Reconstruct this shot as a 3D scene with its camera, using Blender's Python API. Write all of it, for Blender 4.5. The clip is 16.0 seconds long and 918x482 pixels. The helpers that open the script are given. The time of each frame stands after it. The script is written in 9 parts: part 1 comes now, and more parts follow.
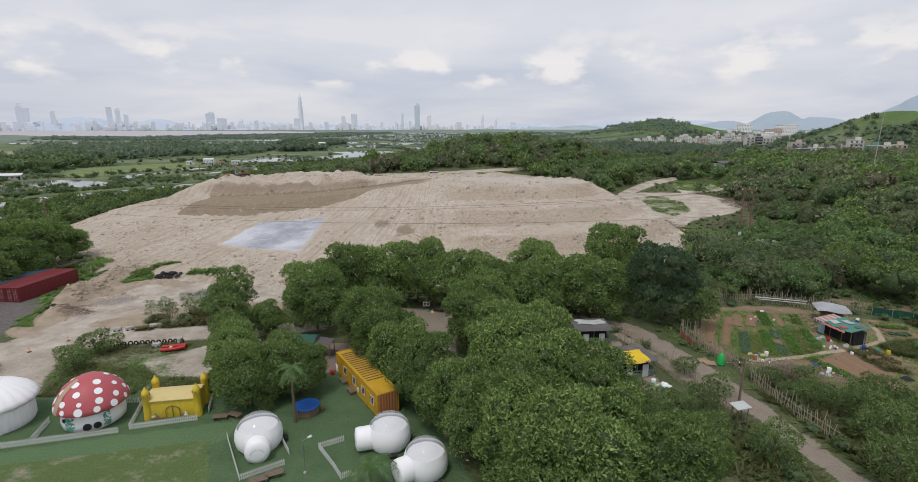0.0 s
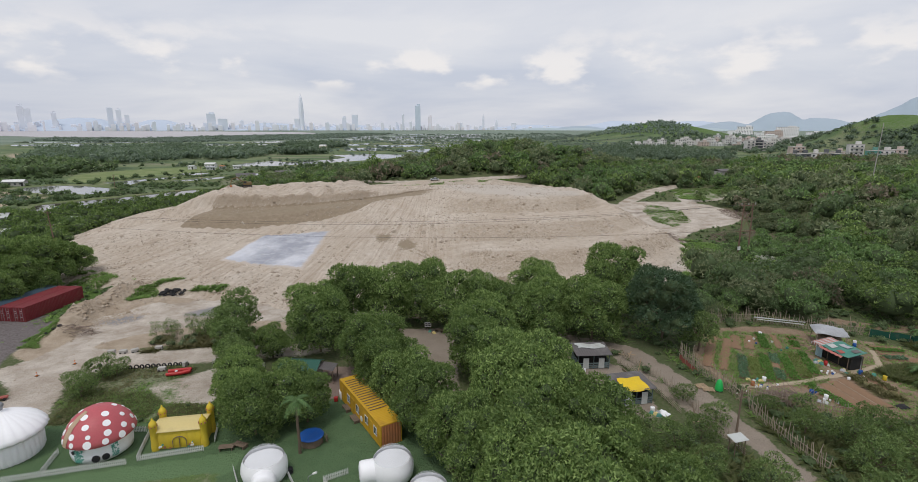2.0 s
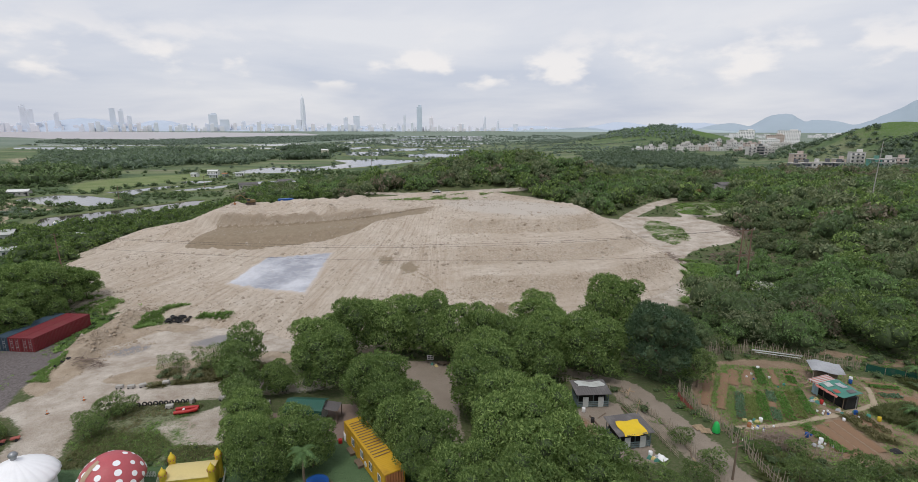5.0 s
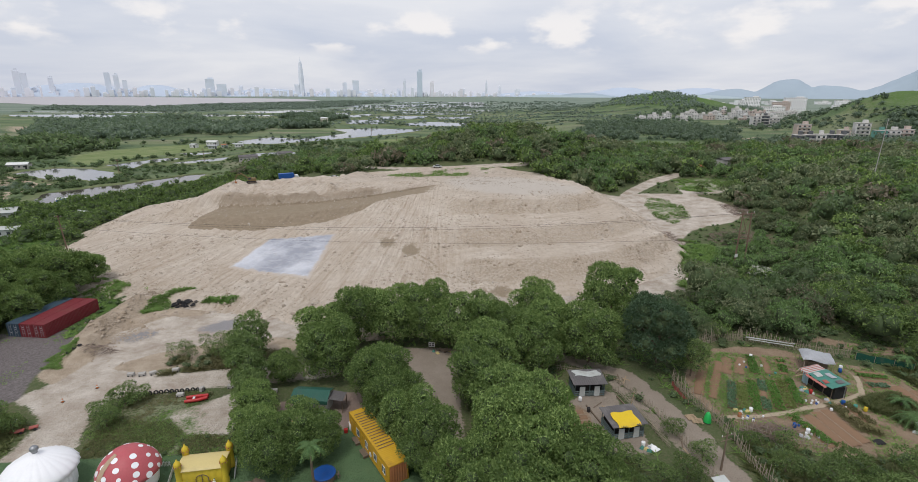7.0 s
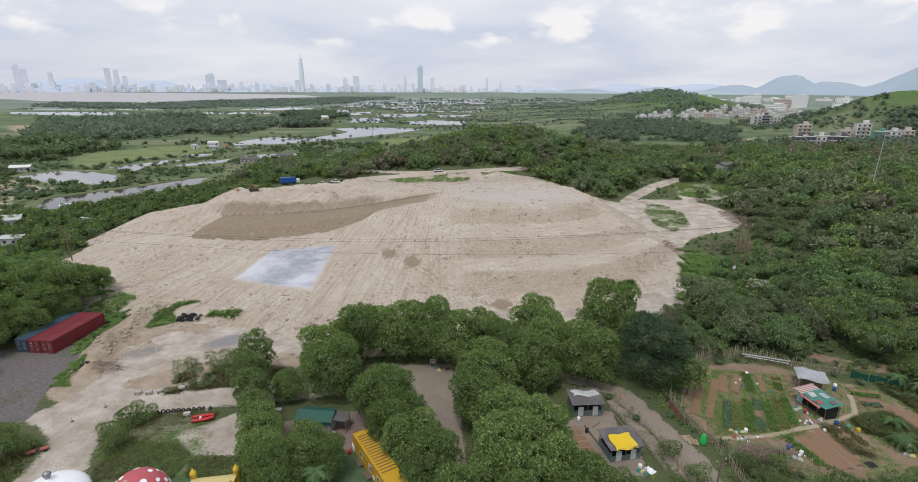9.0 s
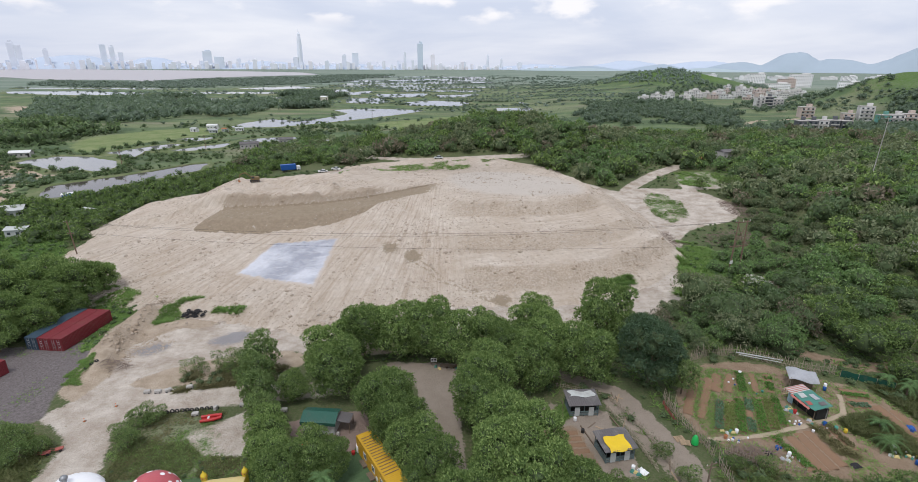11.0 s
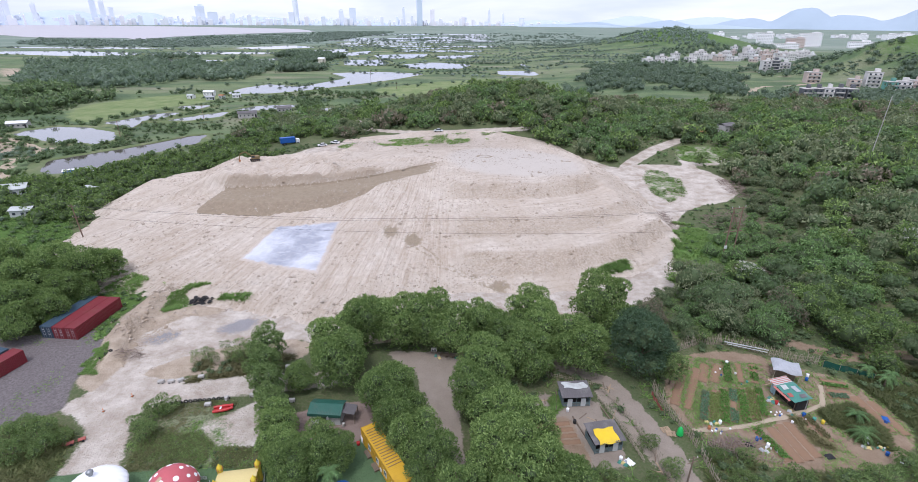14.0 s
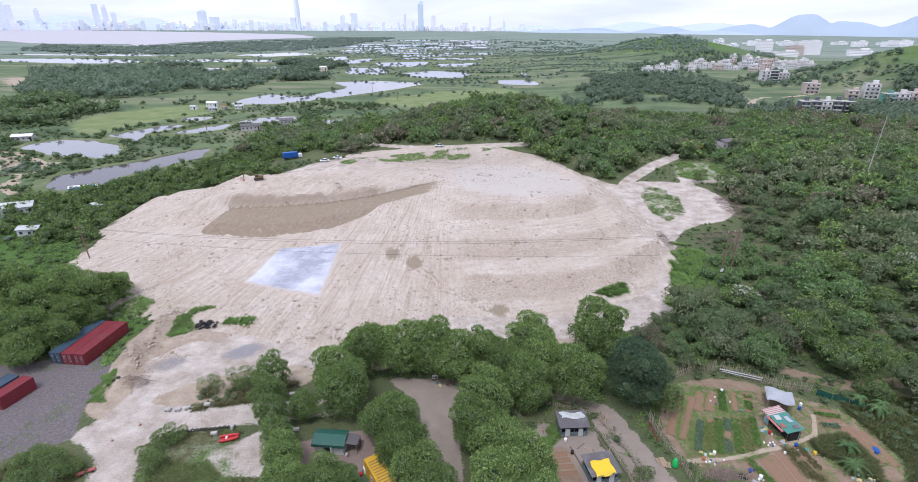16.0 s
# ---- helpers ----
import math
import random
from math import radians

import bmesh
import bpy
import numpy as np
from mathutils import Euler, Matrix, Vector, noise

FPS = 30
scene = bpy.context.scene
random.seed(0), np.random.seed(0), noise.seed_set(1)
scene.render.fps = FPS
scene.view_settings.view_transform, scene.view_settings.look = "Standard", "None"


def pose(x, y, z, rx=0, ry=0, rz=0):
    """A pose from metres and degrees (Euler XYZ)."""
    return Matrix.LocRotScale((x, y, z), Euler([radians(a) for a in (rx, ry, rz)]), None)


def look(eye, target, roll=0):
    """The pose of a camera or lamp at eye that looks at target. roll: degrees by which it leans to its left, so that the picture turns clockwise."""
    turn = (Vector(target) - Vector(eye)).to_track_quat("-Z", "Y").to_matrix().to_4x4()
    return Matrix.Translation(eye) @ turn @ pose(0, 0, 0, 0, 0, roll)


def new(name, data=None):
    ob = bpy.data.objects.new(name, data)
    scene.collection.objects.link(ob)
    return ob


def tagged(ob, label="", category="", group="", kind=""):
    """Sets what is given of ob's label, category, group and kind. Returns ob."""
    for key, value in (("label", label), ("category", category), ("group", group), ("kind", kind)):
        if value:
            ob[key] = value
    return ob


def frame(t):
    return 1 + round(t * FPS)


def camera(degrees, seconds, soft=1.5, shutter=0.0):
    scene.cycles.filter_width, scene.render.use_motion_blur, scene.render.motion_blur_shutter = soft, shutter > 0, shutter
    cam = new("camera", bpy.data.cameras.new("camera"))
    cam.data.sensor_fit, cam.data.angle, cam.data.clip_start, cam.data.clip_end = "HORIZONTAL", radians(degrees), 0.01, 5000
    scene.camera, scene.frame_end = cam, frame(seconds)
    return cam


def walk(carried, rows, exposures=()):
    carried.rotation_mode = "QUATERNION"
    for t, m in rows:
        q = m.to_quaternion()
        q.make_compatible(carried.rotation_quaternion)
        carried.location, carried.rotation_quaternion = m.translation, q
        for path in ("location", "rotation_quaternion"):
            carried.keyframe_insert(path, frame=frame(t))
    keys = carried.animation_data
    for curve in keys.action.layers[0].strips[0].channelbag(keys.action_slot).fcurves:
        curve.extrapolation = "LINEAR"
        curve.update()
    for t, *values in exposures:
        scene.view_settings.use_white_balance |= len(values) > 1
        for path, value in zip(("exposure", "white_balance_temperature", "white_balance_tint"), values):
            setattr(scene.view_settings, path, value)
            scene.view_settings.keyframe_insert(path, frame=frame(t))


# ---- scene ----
cam = camera(84.1, 16.0, soft=0.4)
METRES, EYE, TILT, LEAN, TURN = 34.0, 29.5, -12.7, 0.0, 0.0
ROWS = [
    (0.0, 0.0, 0.0, 0.0, -0.0, 0.0, 0.0),
    (0.5, 0.0004, -0.0057, 0.023, 0.01, -0.01, -0.02),
    (1.0, -0.0007, -0.0118, 0.0511, 0.04, 0.0, -0.03),
    (1.5, -0.0027, -0.0176, 0.0748, 0.05, 0.02, -0.03),
    (2.0, -0.0047, -0.0259, 0.1035, 0.06, 0.01, -0.05),
    (2.5, -0.0047, -0.0323, 0.1275, 0.1, 0.02, -0.07),
    (3.0, -0.0063, -0.0391, 0.1574, 0.09, 0.03, -0.1),
    (3.5, -0.0074, -0.0447, 0.1835, 0.12, 0.05, -0.12),
    (4.0, -0.0083, -0.052, 0.2144, 0.15, 0.06, -0.16),
    (5.3, -0.0093, -0.0688, 0.2872, 0.21, 0.06, -0.2),
    (5.9, -0.0098, -0.0766, 0.3208, 0.24, -0.7, -0.23),
    (6.3, -0.0101, -0.0818, 0.3432, 0.26, -1.98, -0.24),
    (6.5, -0.0102, -0.0844, 0.3547, 0.27, -2.91, -0.25),
    (7.0, -0.0108, -0.0908, 0.3879, 0.28, -3.66, -0.28),
    (7.5, -0.012, -0.0989, 0.4181, 0.29, -3.62, -0.29),
    (8.0, -0.0126, -0.1077, 0.4484, 0.31, -3.6, -0.31),
    (8.5, -0.0142, -0.116, 0.4779, 0.32, -3.72, -0.33),
    (9.0, -0.014, -0.1217, 0.5093, 0.34, -4.15, -0.33),
    (11.5, -0.0143, -0.1552, 0.6618, 0.38, -7.35, -0.39),
    (12.0, -0.0146, -0.1625, 0.6923, 0.36, -8.27, -0.42),
    (12.5, -0.0126, -0.1687, 0.723, 0.39, -9.19, -0.43),
    (13.0, -0.0112, -0.1736, 0.7529, 0.37, -10.1, -0.45),
    (13.5, -0.0095, -0.1789, 0.7847, 0.39, -10.91, -0.44),
    (14.0, -0.0094, -0.1866, 0.8204, 0.42, -10.94, -0.45),
    (14.5, -0.0097, -0.1968, 0.8579, 0.45, -10.9, -0.48),
    (15.0, -0.0084, -0.2055, 0.895, 0.48, -10.77, -0.51),
    (15.5, -0.0099, -0.2123, 0.9309, 0.47, -10.63, -0.53),
    (16.0, -0.0106, -0.2231, 0.9737, 0.5, -10.48, -0.54),
]
walk(cam, [(t, pose(0, 0, EYE, TILT, LEAN, TURN) @ pose(METRES * x, METRES * y, METRES * z, 90 + pitch, roll, yaw)) for t, x, y, z, yaw, pitch, roll in ROWS],
     exposures=[(0.0, 0.0, 6450, 10), (9.0, 0.14, 6350, 10), (11.5, 0.32, 6150, 12), (13.5, 0.59, 5850, 16), (16.0, 0.62, 5750, 18)])

# ---- sky and sun ----
SUN_EL, SUN_AZ = radians(66), radians(205)
world = bpy.data.worlds.new("sky")
scene.world = world
world.use_nodes = True
wn, wl = world.node_tree.nodes, world.node_tree.links
wn.clear()


def wnode(kind, **values):
    n = wn.new(kind)
    for key, value in values.items():
        n.inputs[key].default_value = value
    return n


w_out = wn.new("ShaderNodeOutputWorld")
w_bg = wn.new("ShaderNodeBackground")
w_sky = wn.new("ShaderNodeTexSky")
w_sky.sky_type, w_sky.sun_disc = "NISHITA", False
w_sky.sun_elevation, w_sky.sun_rotation = SUN_EL, SUN_AZ
w_sky.dust_density = 3.0
w_dim = wn.new("ShaderNodeVectorMath")
w_dim.operation = "SCALE"
w_dim.inputs["Scale"].default_value = 0.10
wl.new(w_sky.outputs[0], w_dim.inputs[0])
w_tc = wn.new("ShaderNodeTexCoord")
w_sep = wn.new("ShaderNodeSeparateXYZ")
wl.new(w_tc.outputs["Generated"], w_sep.inputs[0])


def wmath(op, a, b):
    n = wn.new("ShaderNodeMath")
    n.operation = op
    for slot, v in zip(n.inputs, (a, b)):
        if isinstance(v, (int, float)):
            slot.default_value = v
        else:
            wl.new(v, slot)
    return n.outputs[0]


w_up = wmath("MAXIMUM", w_sep.outputs["Z"], 0.0)
w_den = wmath("ADD", w_up, 0.16)
w_comb = wn.new("ShaderNodeCombineXYZ")
wl.new(wmath("DIVIDE", w_sep.outputs["X"], w_den), w_comb.inputs[0])
wl.new(wmath("DIVIDE", w_sep.outputs["Y"], w_den), w_comb.inputs[1])
wl.new(wmath("MULTIPLY", w_up, 9.0), w_comb.inputs[2])
w_noise = wnode("ShaderNodeTexNoise", Scale=0.55, Detail=9.0, Roughness=0.52, Distortion=0.3)
wl.new(w_comb.outputs[0], w_noise.inputs["Vector"])
w_ramp = wn.new("ShaderNodeValToRGB")
w_ramp.color_ramp.elements[0].position, w_ramp.color_ramp.elements[1].position = 0.40, 0.66
w_ramp.color_ramp.elements[0].color = (0.60, 0.635, 0.73, 1)
w_ramp.color_ramp.elements[1].color = (0.80, 0.80, 0.83, 1)
wl.new(w_noise.outputs["Fac"], w_ramp.inputs[0])
# small cumulus heads low over the horizon
w_map = wn.new("ShaderNodeMapping")
w_map.inputs["Scale"].default_value = (7.0, 7.0, 15.0)
wl.new(w_tc.outputs["Generated"], w_map.inputs[0])
w_puff = wnode("ShaderNodeTexNoise", Scale=1.0, Detail=6.0, Roughness=0.5)
wl.new(w_map.outputs[0], w_puff.inputs["Vector"])
w_band = wn.new("ShaderNodeMapRange")
w_band.interpolation_type = "SMOOTHSTEP"
w_band.inputs["From Min"].default_value, w_band.inputs["From Max"].default_value = 0.055, 0.085
wl.new(w_up, w_band.inputs["Value"])
w_band2 = wn.new("ShaderNodeMapRange")
w_band2.interpolation_type = "SMOOTHSTEP"
w_band2.inputs["From Min"].default_value, w_band2.inputs["From Max"].default_value = 0.20, 0.11
wl.new(w_up, w_band2.inputs["Value"])
w_thr = wn.new("ShaderNodeMapRange")
w_thr.interpolation_type = "SMOOTHSTEP"
w_thr.inputs["From Min"].default_value, w_thr.inputs["From Max"].default_value = 0.50, 0.62
wl.new(w_puff.outputs["Fac"], w_thr.inputs["Value"])
w_mask = wmath("MULTIPLY", wmath("MULTIPLY", w_band.outputs[0], w_band2.outputs[0]), w_thr.outputs[0])
w_mixp = wn.new("ShaderNodeMix")
w_mixp.data_type = "RGBA"
wl.new(wmath("MULTIPLY", w_mask, 0.95), w_mixp.inputs["Factor"])
wl.new(w_ramp.outputs[0], w_mixp.inputs["A"])
w_mixp.inputs["B"].default_value = (0.93, 0.89, 0.87, 1)
w_mix = wn.new("ShaderNodeMix")
w_mix.data_type = "RGBA"
w_mix.inputs["Factor"].default_value = 0.88
wl.new(w_dim.outputs[0], w_mix.inputs["A"])
wl.new(w_mixp.outputs["Result"], w_mix.inputs["B"])
wl.new(w_mix.outputs["Result"], w_bg.inputs["Color"])
wl.new(w_bg.outputs[0], w_out.inputs[0])

sun = new("sun", bpy.data.lights.new("sun", "SUN"))
sun.data.energy, sun.data.angle, sun.data.color = 1.4, radians(14), (1.0, 0.96, 0.9)
sun.matrix_world = look((0, 0, 200), (0 - 200 * math.sin(SUN_AZ) / math.tan(SUN_EL), 0 - 200 * math.cos(SUN_AZ) / math.tan(SUN_EL), 0))

# ---- materials ----
class Nodes:
    """A small builder for one procedural material."""

    def __init__(self, name, rough=0.8, metal=0.0, spec=0.3):
        self.mat = bpy.data.materials.new(name)
        self.mat.use_nodes = True
        self.n, self.l = self.mat.node_tree.nodes, self.mat.node_tree.links
        self.bsdf = self.n["Principled BSDF"]
        self.bsdf.inputs["Roughness"].default_value = rough
        self.bsdf.inputs["Metallic"].default_value = metal
        self.bsdf.inputs["Specular IOR Level"].default_value = spec
        self.tc = self.n.new("ShaderNodeTexCoord")
        self.geo = self.n.new("ShaderNodeNewGeometry")

    def put(self, slot, v):
        if hasattr(v, "links"):
            self.l.new(v, slot)
        elif isinstance(v, tuple) and len(v) == 3 and slot.type == "RGBA":
            slot.default_value = (*v, 1)
        else:
            slot.default_value = v

    def noise(self, scale, detail=4.0, rough=0.55, where=None, stretch=None, dist=0.0):
        t = self.n.new("ShaderNodeTexNoise")
        t.inputs["Scale"].default_value, t.inputs["Detail"].default_value = scale, detail
        t.inputs["Roughness"].default_value, t.inputs["Distortion"].default_value = rough, dist
        src = where or self.geo.outputs["Position"]
        if stretch:
            m = self.n.new("ShaderNodeMapping")
            m.inputs["Scale"].default_value = stretch
            self.l.new(src, m.inputs[0])
            src = m.outputs[0]
        self.l.new(src, t.inputs["Vector"])
        return t.outputs["Fac"]

    def remap(self, v, a, b, c=0.0, d=1.0):
        m = self.n.new("ShaderNodeMapRange")
        self.put(m.inputs["Value"], v)
        for key, x in (("From Min", a), ("From Max", b), ("To Min", c), ("To Max", d)):
            m.inputs[key].default_value = x
        return m.outputs[0]

    def math(self, op, a, b=0.0):
        m = self.n.new("ShaderNodeMath")
        m.operation = op
        self.put(m.inputs[0], a)
        self.put(m.inputs[1], b)
        return m.outputs[0]

    def mix(self, f, a, b, kind="MIX"):
        m = self.n.new("ShaderNodeMix")
        m.data_type, m.blend_type = "RGBA", kind
        self.put(m.inputs["Factor"], f)
        self.put(m.inputs["A"], a)
        self.put(m.inputs["B"], b)
        return m.outputs["Result"]

    def attr(self, name):
        a = self.n.new("ShaderNodeAttribute")
        a.attribute_name = name
        return a.outputs["Fac"]

    def random(self):
        return self.n.new("ShaderNodeObjectInfo").outputs["Random"]

    def bump(self, h, strength=0.4, dist=0.1):
        b = self.n.new("ShaderNodeBump")
        b.inputs["Strength"].default_value, b.inputs["Distance"].default_value = strength, dist
        self.l.new(h, b.inputs["Height"])
        self.l.new(b.outputs[0], self.bsdf.inputs["Normal"])

    def color(self, c):
        self.put(self.bsdf.inputs["Base Color"], c)
        return self


def plain(name, rgb, rough=0.7, metal=0.0, grain=3.0, amount=0.25, dirt=(0.16, 0.13, 0.10), dirty=0.25, bump=0.15):
    """A painted or bare surface with fine grain, larger stains and a little relief."""
    k = Nodes(name, rough, metal)
    fine = k.noise(grain * 6, 5)
    big = k.noise(grain * 0.35, 6, 0.65)
    c = k.mix(k.remap(fine, 0.3, 0.7, 0, amount), rgb, tuple(v * 0.6 for v in rgb))
    c = k.mix(k.remap(big, 0.5, 0.75, 0, dirty), c, dirt)
    k.color(c)
    k.bump(fine, bump, 0.02)
    return k.mat


def leafy(name, dark, light, hue=(0.10, 0.13, 0.03), translucent=0.3):
    k = Nodes(name, 0.62, spec=0.22)
    isl = k.geo.outputs["Random Per Island"]
    c = k.mix(k.math("POWER", isl, 1.6), tuple(1.2 * v for v in dark), tuple(1.36 * v for v in light))
    c = k.mix(k.remap(k.noise(0.35, 3), 0.35, 0.7, 0, 0.5), c, hue)
    c = k.mix(k.math("MULTIPLY", k.random(), 0.45), c, tuple(0.55 * v for v in dark))
    k.color(c)
    tr = k.n.new("ShaderNodeBsdfTranslucent")
    k.put(tr.inputs[0], k.mix(0.5, c, (0.14, 0.22, 0.03)))
    m = k.n.new("ShaderNodeMixShader")
    m.inputs[0].default_value = translucent
    k.l.new(k.bsdf.outputs[0], m.inputs[1])
    k.l.new(tr.outputs[0], m.inputs[2])
    k.l.new(m.outputs[0], k.n["Material Output"].inputs[0])
    return k.mat


def ground_material():
    k = Nodes("ground", 0.95, spec=0.15)
    n1, n2, n3 = k.noise(0.45, 8, 0.62), k.noise(2.6, 6, 0.6), k.noise(0.05, 5, 0.6)
    n4 = k.noise(9.0, 4)
    rag = k.math("ADD", k.math("MULTIPLY", n1, 0.6), k.math("MULTIPLY", n2, 0.4))

    def region(name, c, sharp=4.0, wild=1.6):
        f = k.math("ADD", k.attr(name), k.math("MULTIPLY", k.math("SUBTRACT", rag, 0.5), wild))
        f = k.remap(f, 0.5 - 0.5 / sharp, 0.5 + 0.5 / sharp)
        return k.math("MULTIPLY", f, k.remap(k.attr(name), 0.0, 0.12)), c

    grassy = k.mix(n1, (0.06, 0.095, 0.035), (0.14, 0.165, 0.065))
    c = k.mix(k.remap(n2, 0.44, 0.62, 0, 0.75), grassy, (0.21, 0.18, 0.115))
    c = k.mix(k.remap(n3, 0.4, 0.6, 0, 0.6), c, (0.085, 0.12, 0.05))
    layers = [
        ("m_plain", k.mix(k.remap(k.noise(1.0, 7, 0.65, None, (0.006, 0.022, 0.02)), 0.47, 0.70), k.mix(k.remap(k.noise(0.03, 6), 0.4, 0.6), (0.085, 0.130, 0.065), (0.14, 0.195, 0.09)), k.mix(k.remap(k.noise(0.02, 5, 0.6), 0.45, 0.6), (0.24, 0.265, 0.14), (0.30, 0.27, 0.19)))),
        # far haze painted as a paler, greyer ground colour
        ("m_haze", k.mix(k.remap(k.noise(1.0, 7, 0.65, None, (0.003, 0.012, 0.02)), 0.40, 0.60), (0.155, 0.215, 0.165), (0.25, 0.29, 0.235))),
        ("m_field", k.mix(k.remap(k.noise(0.09, 5, 0.6), 0.35, 0.65), (0.15, 0.215, 0.075), (0.25, 0.285, 0.13))),
        ("m_lane", k.mix(n1, (0.26, 0.215, 0.17), (0.40, 0.34, 0.28))),
        ("m_pale", k.mix(k.remap(k.noise(0.22, 7, 0.7), 0.36, 0.66), k.mix(n1, (0.33, 0.265, 0.205), (0.44, 0.37, 0.30)), k.mix(n2, (0.56, 0.50, 0.43), (0.74, 0.68, 0.60)))),
        ("m_brown", k.mix(k.remap(n1, 0.3, 0.7), (0.33, 0.26, 0.185), (0.52, 0.43, 0.33))),
        ("m_gravel", k.mix(k.remap(n2, 0.3, 0.7), (0.125, 0.108, 0.105), (0.235, 0.21, 0.205))),
        ("m_soil", k.mix(k.remap(n1, 0.3, 0.7), k.mix(n2, (0.20, 0.135, 0.088), (0.30, 0.215, 0.145)), (0.35, 0.265, 0.185))),
        ("m_turf", k.mix(k.remap(n1, 0.3, 0.7), (0.085, 0.150, 0.070), (0.118, 0.192, 0.092))),
        ("m_pave", k.mix(n1, (0.24, 0.175, 0.145), (0.33, 0.255, 0.22))),
        ("m_strip", k.mix(n1, (0.12, 0.205, 0.095), (0.15, 0.24, 0.115))),
        ("m_lawn", k.mix(k.remap(k.noise(0.35, 8, 0.75), 0.52, 0.68), k.mix(n1, (0.10, 0.165, 0.05), (0.15, 0.205, 0.075)), (0.36, 0.33, 0.25))),
        ("m_grass", k.mix(k.remap(n2, 0.3, 0.7), (0.06, 0.13, 0.025), (0.12, 0.20, 0.045))),
        ("m_wet", k.mix(n1, (0.25, 0.24, 0.24), (0.36, 0.345, 0.345))),
    ]
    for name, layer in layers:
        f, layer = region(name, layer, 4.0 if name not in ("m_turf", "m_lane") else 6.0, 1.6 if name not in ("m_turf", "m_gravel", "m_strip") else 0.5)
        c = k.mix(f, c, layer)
    c = k.mix(k.remap(n4, 0.3, 0.7, 0, 0.22), c, (0.06, 0.05, 0.04))
    k.color(c)
    k.bump(k.math("ADD", n2, k.math("MULTIPLY", n4, 0.4)), 0.9, 0.35)
    return k.mat


def soil_material():
    """Tipped earth: pale, raked downhill by machine tracks, darker where it was turned."""
    k = Nodes("tipped earth", 0.95, spec=0.15)
    uv = k.tc.outputs["UV"]
    streak = k.noise(1.0, 6, 0.6, uv, (1.4, 0.07, 1))
    track = k.noise(1.0, 3, 0.5, uv, (0.55, 0.03, 1), 0.4)
    n1, n2, n3 = k.noise(0.07, 8, 0.68), k.noise(0.8, 8, 0.7), k.noise(5.0, 5, 0.6)
    c = k.mix(k.remap(n1, 0.35, 0.65), (0.58, 0.49, 0.395), (0.71, 0.635, 0.545))
    loose = k.remap(k.attr("m_step"), 0.0, 1.0, 1.0, 0.25)
    c = k.mix(k.math("MULTIPLY", k.remap(streak, 0.42, 0.66, 0, 0.6), loose), c, (0.40, 0.305, 0.22))
    c = k.mix(k.math("MULTIPLY", k.remap(track, 0.52, 0.68, 0, 0.45), loose), c, (0.68, 0.60, 0.51))
    layer = k.noise(1.0, 5, 0.6, uv, (0.05, 0.9, 1), 0.5)
    c = k.mix(k.math("MULTIPLY", k.remap(layer, 0.45, 0.7, 0, 0.55), k.attr("m_step")), c, (0.44, 0.35, 0.26))
    c = k.mix(k.remap(n2, 0.48, 0.72, 0, 0.6), c, (0.40, 0.315, 0.235))
    c = k.mix(k.remap(k.noise(0.25, 7, 0.7), 0.52, 0.7, 0, 0.5), c, (0.46, 0.37, 0.275))
    c = k.mix(k.remap(k.noise(0.4, 6, 0.7, None, (1, 1.6, 1)), 0.56, 0.72, 0, 0.6), c, (0.70, 0.64, 0.57))
    c = k.mix(k.remap(k.attr("m_flat"), 0.2, 0.9, 0, 0.75), c, k.mix(n2, (0.56, 0.505, 0.44), (0.67, 0.62, 0.56)))
    edge = k.math("ADD", k.attr("m_turned"), k.math("MULTIPLY", k.math("SUBTRACT", n2, 0.5), 1.5))
    c = k.mix(k.remap(edge, 0.4, 0.62, 0, 0.92), c, k.mix(k.remap(n2, 0.3, 0.7), (0.275, 0.215, 0.145), (0.38, 0.31, 0.22)))
    n4 = k.noise(1.9, 6, 0.72)
    face = k.math("ADD", k.attr("m_face"), k.math("MULTIPLY", k.math("SUBTRACT", n4, 0.5), 1.3))
    c = k.mix(k.remap(face, 0.25, 0.95, 0, 0.62), c, k.mix(k.remap(n4, 0.38, 0.62), (0.33, 0.255, 0.18), (0.60, 0.51, 0.41)))
    raw = k.math("ADD", k.attr("m_raw"), k.math("MULTIPLY", k.math("SUBTRACT", n4, 0.5), 1.6))
    c = k.mix(k.remap(raw, 0.62, 1.0, 0, 0.5), c, k.mix(k.remap(n2, 0.3, 0.7), (0.21, 0.155, 0.10), (0.36, 0.285, 0.20)))
    c = k.mix(k.remap(n3, 0.55, 0.75, 0, 0.4), c, (0.25, 0.19, 0.14))
    k.color(c)
    h = k.math("ADD", k.math("MULTIPLY", streak, 0.8), k.math("ADD", n2, k.math("MULTIPLY", n3, 0.35)))
    k.bump(h, 1.0, 0.8)
    return k.mat


def water_material(name, tint, rough=0.06):
    k = Nodes(name, rough, spec=0.32)
    k.color(k.mix(k.noise(0.02, 4), tint, tuple(v * 1.25 for v in tint)))
    k.bump(k.noise(0.9, 3, 0.5, None, (1, 2.2, 1)), 0.06, 0.1)
    return k.mat


